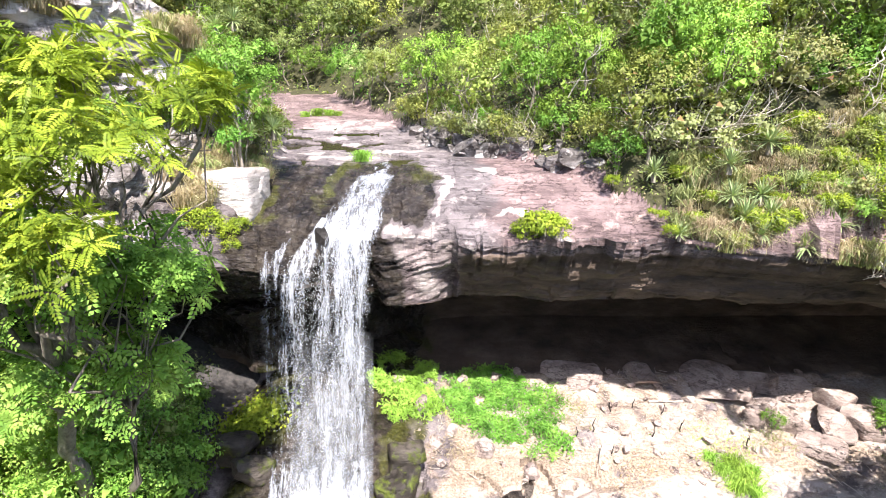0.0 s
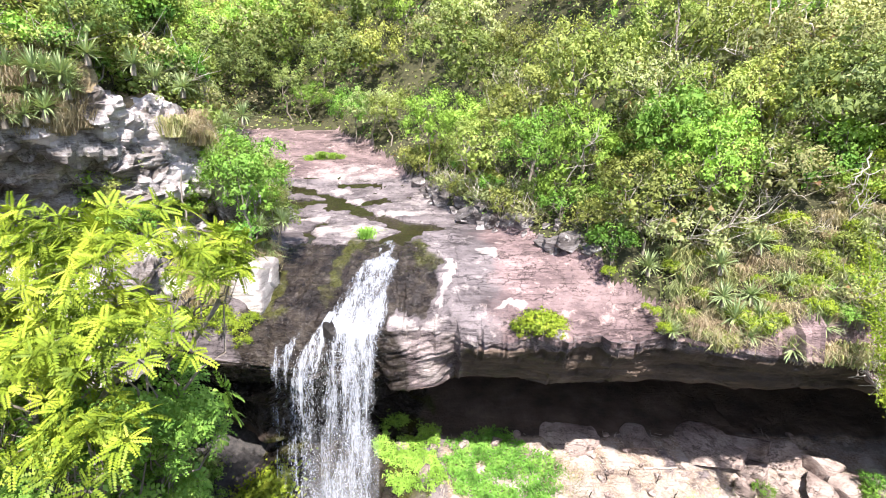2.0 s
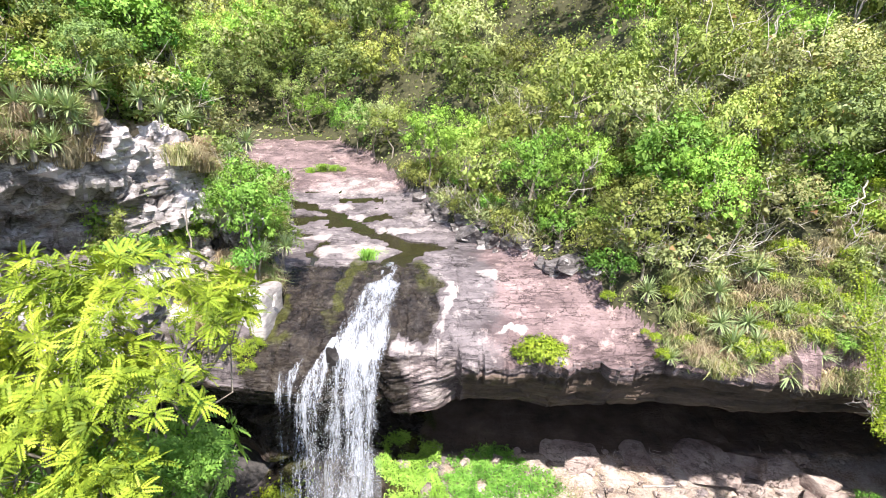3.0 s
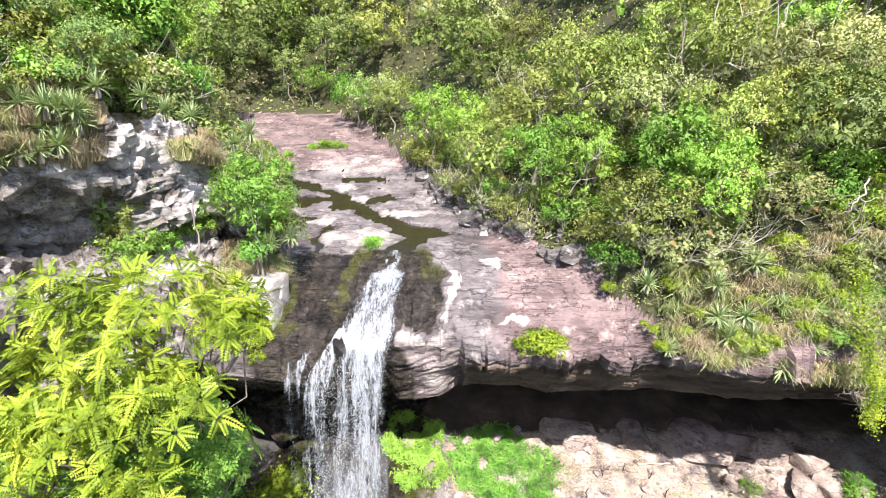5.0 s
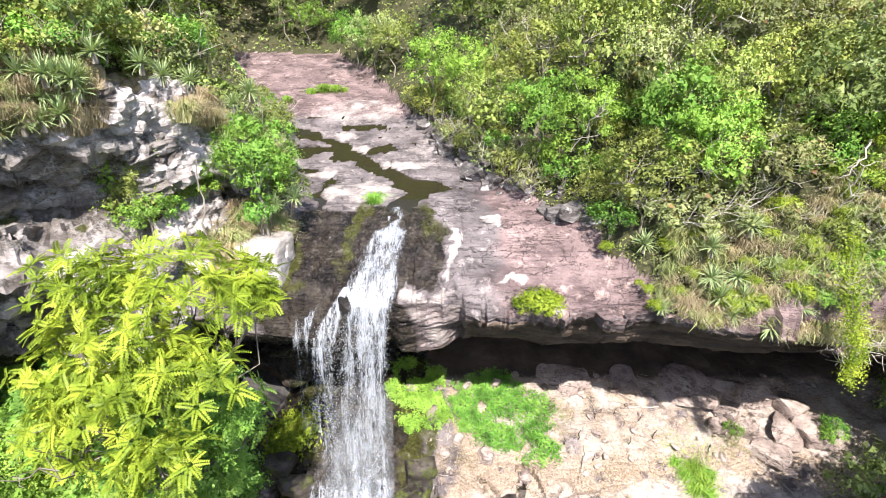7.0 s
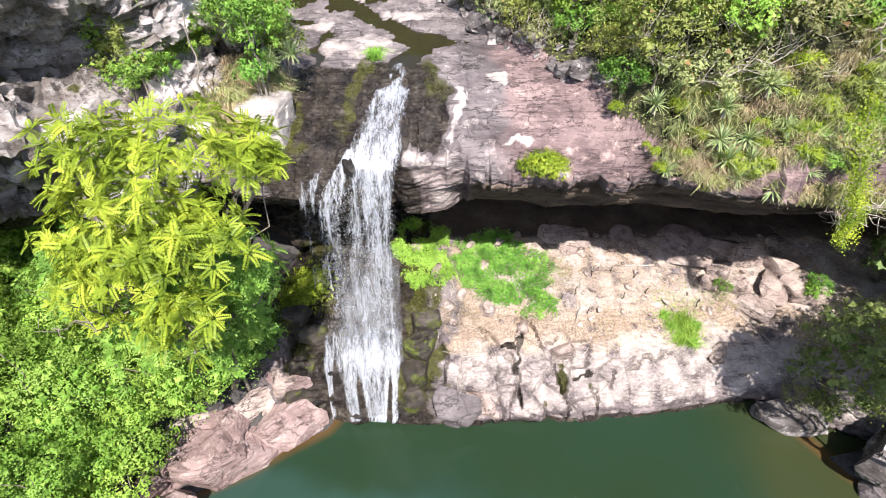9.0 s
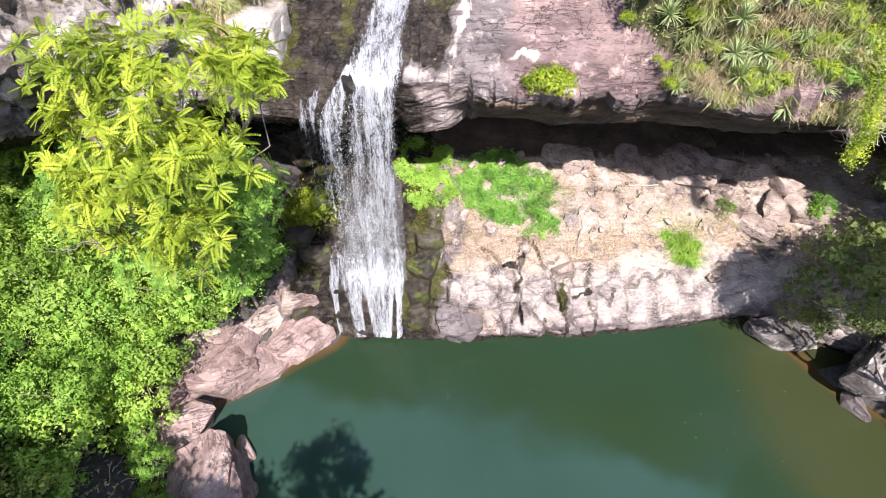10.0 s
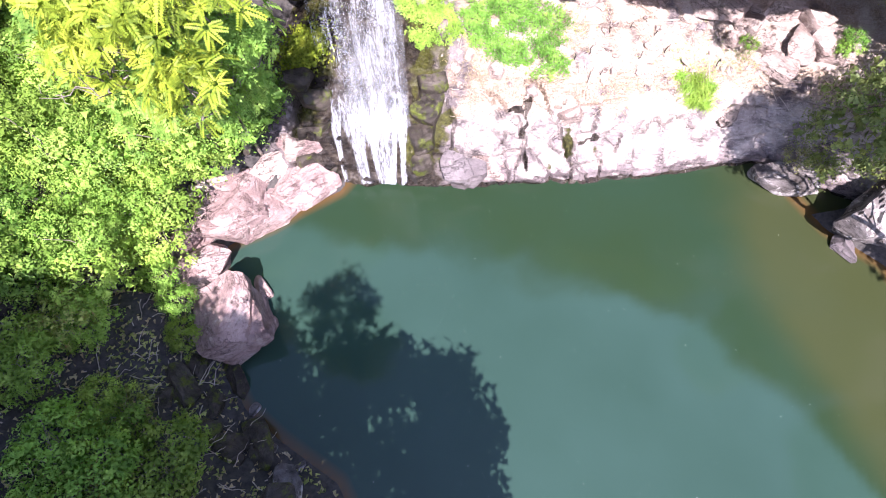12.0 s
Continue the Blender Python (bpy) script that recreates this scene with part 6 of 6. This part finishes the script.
rng = np.random.default_rng(41)
LEDGE = "stones on the ledge"
blocks = [(0.8, 22.0, 0.42, 0.3), (2.3, 22.2, 0.5, 0.32), (3.0, 19.1, 0.32, 0.24), (-1.9, 21.4, 0.36, 0.26), (-0.9, 20.2, 0.32, 0.4), (1.5, 18.4, 0.5, 0.3), (3.3, 17.6, 0.35, 0.3), (-0.3, 18.3, 0.3, 0.3), (0.3, 19.0, 0.3, 0.22),
          (13.3, 20.6, 0.75, 0.5), (14.0, 19.8, 0.8, 0.5), (15.0, 21.3, 1.0, 0.6), (16.2, 20.8, 1.0, 0.6), (15.7, 19.6, 1.1, 0.6), (14.7, 18.8, 0.9, 0.5), (16.8, 19.4, 1.1, 0.6), (12.6, 19.9, 0.5, 0.45), (11.8, 21.8, 1.7, 0.42), (5.8, 22.4, 1.6, 0.34), (8.9, 22.4, 1.3, 0.32), (13.6, 21.9, 1.1, 0.6), (12.6, 16.9, 0.6, 0.4)]
for i, (x, y, r, h) in enumerate(blocks):
    stone((x, y, float(ledge(x, y)) + 0.25 * h), (r, r * rng.uniform(0.6, 0.9), h), 300 + i, "angular pale pinkish rock on the sunlit ledge", rng.uniform(0, 180), mat=MAT_LEDGE, group=LEDGE, detail=4, facets=6, sharp=0.10, tilt=rng.uniform(-12, 12))
shards = []
base_mesh = [boulder_mesh("stone", (0.16, 0.12, 0.09), 500 + i, MAT_LEDGE, detail=2, facets=12) for i in range(5)]
for i in range(130):
    x, y = rng.uniform(-1, 16.5), rng.uniform(17.2, 23)
    ob = thing("stone", "small loose pinkish stone on the ledge", "stone", "loose stones", at=(x, y, float(ledge(x, y)) + 0.06), mesh=base_mesh[i % 5])
    ob.rotation_euler, ob.scale = (rng.uniform(-0.5, 0.5), rng.uniform(-0.5, 0.5), rng.uniform(0, 6.28)), [rng.uniform(0.6, 1.9)] * 3
# dry sticks and straw
pieces = []
for i in range(900):
    x, y = rng.uniform(-0.5, 16), rng.uniform(16.2, 22.8)
    a = rng.uniform(0, 6.28)
    l = rng.uniform(0.12, 0.5) if i > 25 else rng.uniform(0.8, 1.6)
    z = float(ledge(x, y)) + 0.10
    d = np.array([math.cos(a), math.sin(a), 0.25 * math.sin(a) + rng.normal() * 0.12]) * l
    pieces.append(tube(wander((x, y, z), np.array((x, y, z)) + d, 4, 0.05, rng), np.linspace(0.012, 0.006, 4) * (1.6 if i < 26 else 1), 3))
thing("dry_sticks", "bleached dry sticks and straw strewn over the ledge", "sticks", kind="stuff", mesh=mesh_of("dry_sticks", *joined(pieces), MAT_TWIG, True))
thing("fallen_branch", "pale fallen branch lying on the ledge", "branch", mesh=mesh_of("fallen_branch", *tube(wander((8.7, 20.9, 3.75), (10.3, 21.0, 3.7), 7, 0.02, rng), np.linspace(0.05, 0.03, 7), 6), MAT_TWIG, True))
# low green herbs beside the fall
n = 46000
hx, hy = rng.uniform(-3.4, 5.4, n), rng.uniform(17.6, 23.4, n)
wobx, woby = hx + 0.5 * fbm(hx, hy, 0, 92, 3), hy + 0.5 * fbm(hx, hy, 0, 93, 3)
patch = np.maximum.reduce([ease(1.15, 0.85, np.hypot((wobx - 2.1) / 1.9, (woby - 20.7) / 2.1)), ease(1.15, 0.85, np.hypot((wobx + 1.5) / 1.5, (woby - 21.3) / 1.9)), ease(1.2, 0.7, np.hypot((wobx - 4.2) / 0.8, (woby - 18.9) / 0.8)), 0.5 * ease(1.2, 0.6, np.hypot((wobx - 4.2) / 1.2, (woby - 20.6) / 1.0))])
ok = rng.random(n) < patch * ease(-0.8, -0.1, vnoise(hx * 1.3, hy * 1.3, 0, 90))
hx, hy = hx[ok], hy[ok]
hz = ledge(hx, hy) + rng.random(len(hx)) * (0.20 + 0.25 * np.abs(vnoise(hx * 2.1, hy * 2.1, 0, 91))) + 0.06
for mat, k, label in ((LEAF_FRESH, wobx[ok] > 0.0, "dense bright green herbs on the ledge"), (LEAF_LIME, wobx[ok] <= 0.0, "yellow-green moss and herbs beside the fall")):
    v, f = leaf_cloud(np.stack([hx, hy, hz], -1)[k], rng.normal(size=(k.sum(), 3)) * 0.5 * 2.0 + np.array([0, -0.3, 0.5]), 0.16, 0.05, rng, 0.2)
    thing("herb_patch", label, "herbs", kind="stuff", mesh=mesh_of("herb_patch", v, f, mat))
n = 2600
hx, hy = -7.1 + rng.normal(size=n) * 0.6, 18.4 + rng.normal(size=n) * 0.6
v, f = leaf_cloud(np.stack([hx, hy, ledge(hx, hy) + 0.1 + rng.random(n) * 0.35], -1), rng.normal(size=(n, 3)) * 0.5 + np.array([0, -0.3, 0.8]), 0.15, 0.1, rng)
thing("herb_patch", "yellow-green herbs on the wet rock beside the fall", "herbs", kind="stuff", mesh=mesh_of("herb_patch", v, f, LEAF_YELLOW))
for x, y, w in ((10.7, 17.3, 1.1), (11.1, 17.6, 1.2), (10.4, 17.8, 0.9), (11.3, 17.2, 0.9), (10.9, 18.1, 1.0), (10.1, 18.3, 0.7), (11.5, 17.9, 0.8)):
    put(TUFTS[2], x, y, float(ledge(x, y)), w, x * 9)
put(SHRUBS[1], 13.0, 19.3, 3.4, 0.45, 2)

# thin dry herbs and standing dead twigs on the ledge
for cx_, cy_, sx_, sy_, count, mat, label in ((4.9, 20.4, 0.8, 0.7, 700, LEAF_GREY, "thin grey-green herbs at the edge of the green patch"), (7.4, 17.4, 0.9, 0.5, 500, LEAF_DRY, "thin dry yellow grass on the sandy ledge"), (10.9, 18.7, 0.8, 0.6, 420, LEAF_LIME, "sparse green herbs on the sandy ledge"), (13.2, 19.2, 0.7, 0.4, 420, LEAF_GREY, "thin grey-green herbs between the ledge rocks"), (0.3, 18.2, 0.8, 0.4, 420, LEAF_DRY, "dry brown stalks below the green patch")):
    hx, hy = cx_ + sx_ * rng.normal(size=count), cy_ + sy_ * rng.normal(size=count)
    v, f = leaf_cloud(np.stack([hx, hy, ledge(hx, hy) + 0.06 + 0.14 * rng.random(count)], -1), rng.normal(size=(count, 3)) + np.array([0, -0.4, 0.2]), 0.17, 0.022, rng)
    thing("ledge_herbs", label, "herbs", kind="stuff", mesh=mesh_of("ledge_herbs", v, f, mat))
for x, y in ((5.9, 19.2), (6.9, 20.3), (7.9, 20.6), (8.2, 19.0), (5.2, 18.9), (9.4, 19.3), (6.4, 18.3), (11.9, 18.9), (9.0, 20.2)):
    z = float(ledge(x, y))
    thing("dead_twig", "thin dark dead twig standing on the sandy ledge", "twig", "dead twigs", mesh=mesh_of("dead_twig", *tube(wander((x, y, z - 0.05), (x + rng.uniform(-0.15, 0.15), y - 0.1, z + rng.uniform(0.35, 0.7)), 5, 0.06, rng), np.linspace(0.03, 0.012, 5), 5), MAT_WETDARK, True))

# ---- white water on the rocks below the fall ----
for i, (x0, x1, x2, wide, dn) in enumerate([(-5.45, -5.65, -5.45, 0.26, 0.58), (-4.8, -4.75, -4.5, 0.62, 0.60), (-4.1, -3.9, -3.6, 0.70, 0.66), (-3.3, -3.2, -3.3, 0.55, 0.64), (-2.75, -2.65, -2.7, 0.34, 0.58)]):
    s = np.linspace(0, 1, 26)
    y = 16.2 + (14.0 - 16.2) * s
    z = line(y - line(np.interp(s, [0, 1], [x0, x2]), SHORE_Y) + 14.2, [(14.2, 0), (14.6, 1.1), (15.3, 2.4), (16.0, 3.6), (17.1, 4.5)]) + 0.36
    xm = np.interp(s, [0, 0.5, 1], [x0, x1, x2])
    w = wide * np.interp(s, [0, 0.35, 0.6, 1], [1.25, 0.9, 0.5, 0.42])
    water_sheet("base_cascade", np.stack([xm - w, y, z], -1), np.stack([xm + w, y, z], -1), 18, np.interp(s, [0, 0.3, 0.45, 1], [-0.05 + 0.05 * i, dn - 0.08, dn - 0.12, dn - 0.2]), 0.12, 60 + i)

# drops thrown clear of the fall
n = 4200
t = rng.uniform(0.3, 1.32, n)
x0 = rng.uniform(-4.9, -2.3, n) + rng.normal(size=n) * 0.12
px = x0 - (0.35 + 0.10 * rng.normal(size=n)) * t
py = 17.35 - (1.3 + 0.25 * rng.normal(size=n)) * t
pz = 11.6 - 4.905 * t * t - 0.3 * t
ok = pz > 2.2
px, py, pz = px[ok], py[ok], pz[ok]
r = rng.uniform(0.004, 0.009, len(px))
octa = np.array([(1, 0, 0), (0, 1, 0), (-1, 0, 0), (0, -1, 0), (0, 0, 2.2), (0, 0, -2.2)])
of = np.array([(0, 1, 4), (1, 2, 4), (2, 3, 4), (3, 0, 4), (1, 0, 5), (2, 1, 5), (3, 2, 5), (0, 3, 5)])
V = (np.stack([px, py, pz], -1)[:, None] + octa[None] * r[:, None, None]).reshape(-1, 3)
F = (np.arange(len(px))[:, None, None] * 6 + of[None]).reshape(-1, 3)
MAT_DROP = plain_material("white_spray", (0.80, 0.83, 0.86), (0.90, 0.92, 0.94), 4.0, 0.3, 0.0)
thing("spray", "white drops of spray thrown from the waterfall", "spray", kind="stuff", mesh=mesh_of("spray", V, F, MAT_DROP))

# flecks of foam drifting on the pool
n = 260
fy = rng.uniform(-1.5, 13.6, n)
fx = np.where(rng.random(n) < 0.45, -1.2 + 0.22 * (13 - fy) * 0.5 + rng.normal(size=n) * 0.5, rng.uniform(-8, 15, n))
ok = shore_distance(fx, fy) > 0.5
fx, fy = fx[ok], fy[ok]
fr = rng.uniform(0.005, 0.013, len(fx))
th = np.arange(6) * math.pi / 3
V = np.stack([fx[:, None] + fr[:, None] * np.cos(th), fy[:, None] + fr[:, None] * np.sin(th) * 0.8, np.full((len(fx), 6), 0.006)], -1).reshape(-1, 3)
F = (np.arange(len(fx))[:, None, None] * 6 + np.array([(0, 1, 2, 3), (0, 3, 4, 5)])[None]).reshape(-1, 4)
thing("foam_flecks", "white flecks of foam drifting on the pool", "foam", kind="stuff", mesh=mesh_of("foam_flecks", V, F, MAT_DROP))

# shallow running water on the slab
sx, sy = np.linspace(-13, 1, 90), np.linspace(22, 36.5, 90)
SX, SY = np.meshgrid(sx, sy)
m, nt, bs = shader("shallow_brown_water")
bs.inputs["Base Color"].default_value = (0.024, 0.021, 0.011, 1)
bs.inputs["Roughness"].default_value = 0.08
bs.inputs["IOR"].default_value = 1.33
co = nt.nodes.new("ShaderNodeTexCoord")
w = node(nt, "ShaderNodeBump", Strength=0.12, Distance=0.05)
nt.links.new(noise_tex(nt, co.outputs["Object"], 6.0, 4, 0.6), w.inputs["Height"])
nt.links.new(w.outputs[0], bs.inputs["Normal"])
thing("stream_water", "shallow brown stream water in hollows of the slab", "stream", kind="structure", mesh=mesh_of("stream_water", np.stack([SX, SY, line(SY, SLAB_Z) - 0.085], -1).reshape(-1, 3), grid_faces(90, 90), m, True))

# litter on the shaded bank
rng = np.random.default_rng(84)
lx_, ly_ = rng.uniform(-22, -4, 9000), rng.uniform(-1.5, 10.5, 9000)
ok = shore_distance(lx_, ly_) < -0.15
lx_, ly_ = lx_[ok], ly_[ok]
at = np.stack([lx_, ly_, bank_height(lx_, ly_) + 0.04 + 0.12 * rng.random(len(lx_))], -1)
for mat, pick, label in ((LEAF_DRY, rng.random(len(at)) < 0.4, "dry fallen leaves on the shaded bank"), (LEAF_DARK, vnoise(lx_ * 0.7, ly_ * 0.7, 0, 85) > 0.05, "low dark green herbs on the shaded bank")):
    thing("leaf_litter", label, "leaf litter", kind="stuff", mesh=mesh_of("leaf_litter", *blade_cloud(at[pick], rng.normal(size=(pick.sum(), 3)) * 0.4 + np.array([0, 0, 0.8]), 0.20, 0.12, rng), mat))
rng = np.random.default_rng(83)
pieces = []
for i in range(260):
    x, y = rng.uniform(-17, -6.5), rng.uniform(0.3, 9.5)
    if float(shore_distance(np.array(x), np.array(y))) > -0.4:
        continue
    z = float(bank_height(np.array(x), np.array(y))) + 0.06
    a = rng.uniform(0, 6.28)
    l = rng.uniform(0.3, 1.4)
    pieces.append(tube(wander((x, y, z), (x + l * math.cos(a), y + l * math.sin(a), z + 0.12 + 0.3 * rng.random()), 5, 0.06, rng), np.linspace(0.022, 0.008, 5), 4))
thing("dry_sticks", "pale dead sticks littering the shaded bank", "sticks", kind="stuff", mesh=mesh_of("dry_sticks", *joined(pieces), MAT_TWIG, True))
for i in range(26):
    x, y = rng.uniform(-20, -9.0), rng.uniform(0.0, 8.5)
    if float(shore_distance(np.array(x), np.array(y))) > -1.6 or (x > -13 and 4.5 < y):
        continue
    put(SHRUBS[int(rng.choice([0, 0, 1]))], x, y, float(bank_height(np.array(x), np.array(y))) - 0.1, rng.uniform(0.6, 1.3), x * 7)

# dead limbs reaching out of the right slope
rng = np.random.default_rng(71)
for a, b, r in [((12.9, 18.0, 15.9), (15.6, 18.2, 15.5), 0.05), ((13.2, 17.6, 15.0), (13.4, 17.2, 16.9), 0.04), ((13.9, 17.9, 17.6), (13.0, 17.2, 16.6), 0.035), ((12.2, 22.5, 20.2), (12.6, 22.0, 23.4), 0.06), ((4.9, 21.9, 16.2), (6.0, 21.2, 18.3), 0.03), ((-13.4, 15.6, 20.6), (-11.9, 15.0, 22.4), 0.05)]:
    main = wander(a, b, 8, 0.05, rng)
    bough = thing("dead_branch", "bare bleached branch sticking out of the scrub", "branch", "dead branches", mesh=mesh_of("dead_branch", *tube(main, np.linspace(r, r * 0.35, 8), 6), MAT_TWIG, True))
    for _ in range(9):
        g = main[rng.integers(2, 8)]
        part("twig", mesh_of("twig", *tube(wander(g, g + rng.normal(size=3) * 0.35 + (np.array(b) - np.array(a)) * 0.15, 4, 0.08, rng), np.linspace(r * 0.4, 0.005, 4), 4), MAT_TWIG, True), bough)
thing("dead_stump", "thin dead grey trunk standing on the grassy ledge", "trunk", mesh=mesh_of("dead_stump", *tube(wander((-8.75, 17.7, 14.2), (-8.6, 17.7, 17.0), 7, 0.02, rng), np.linspace(0.04, 0.02, 7), 6), MAT_BARK, True))
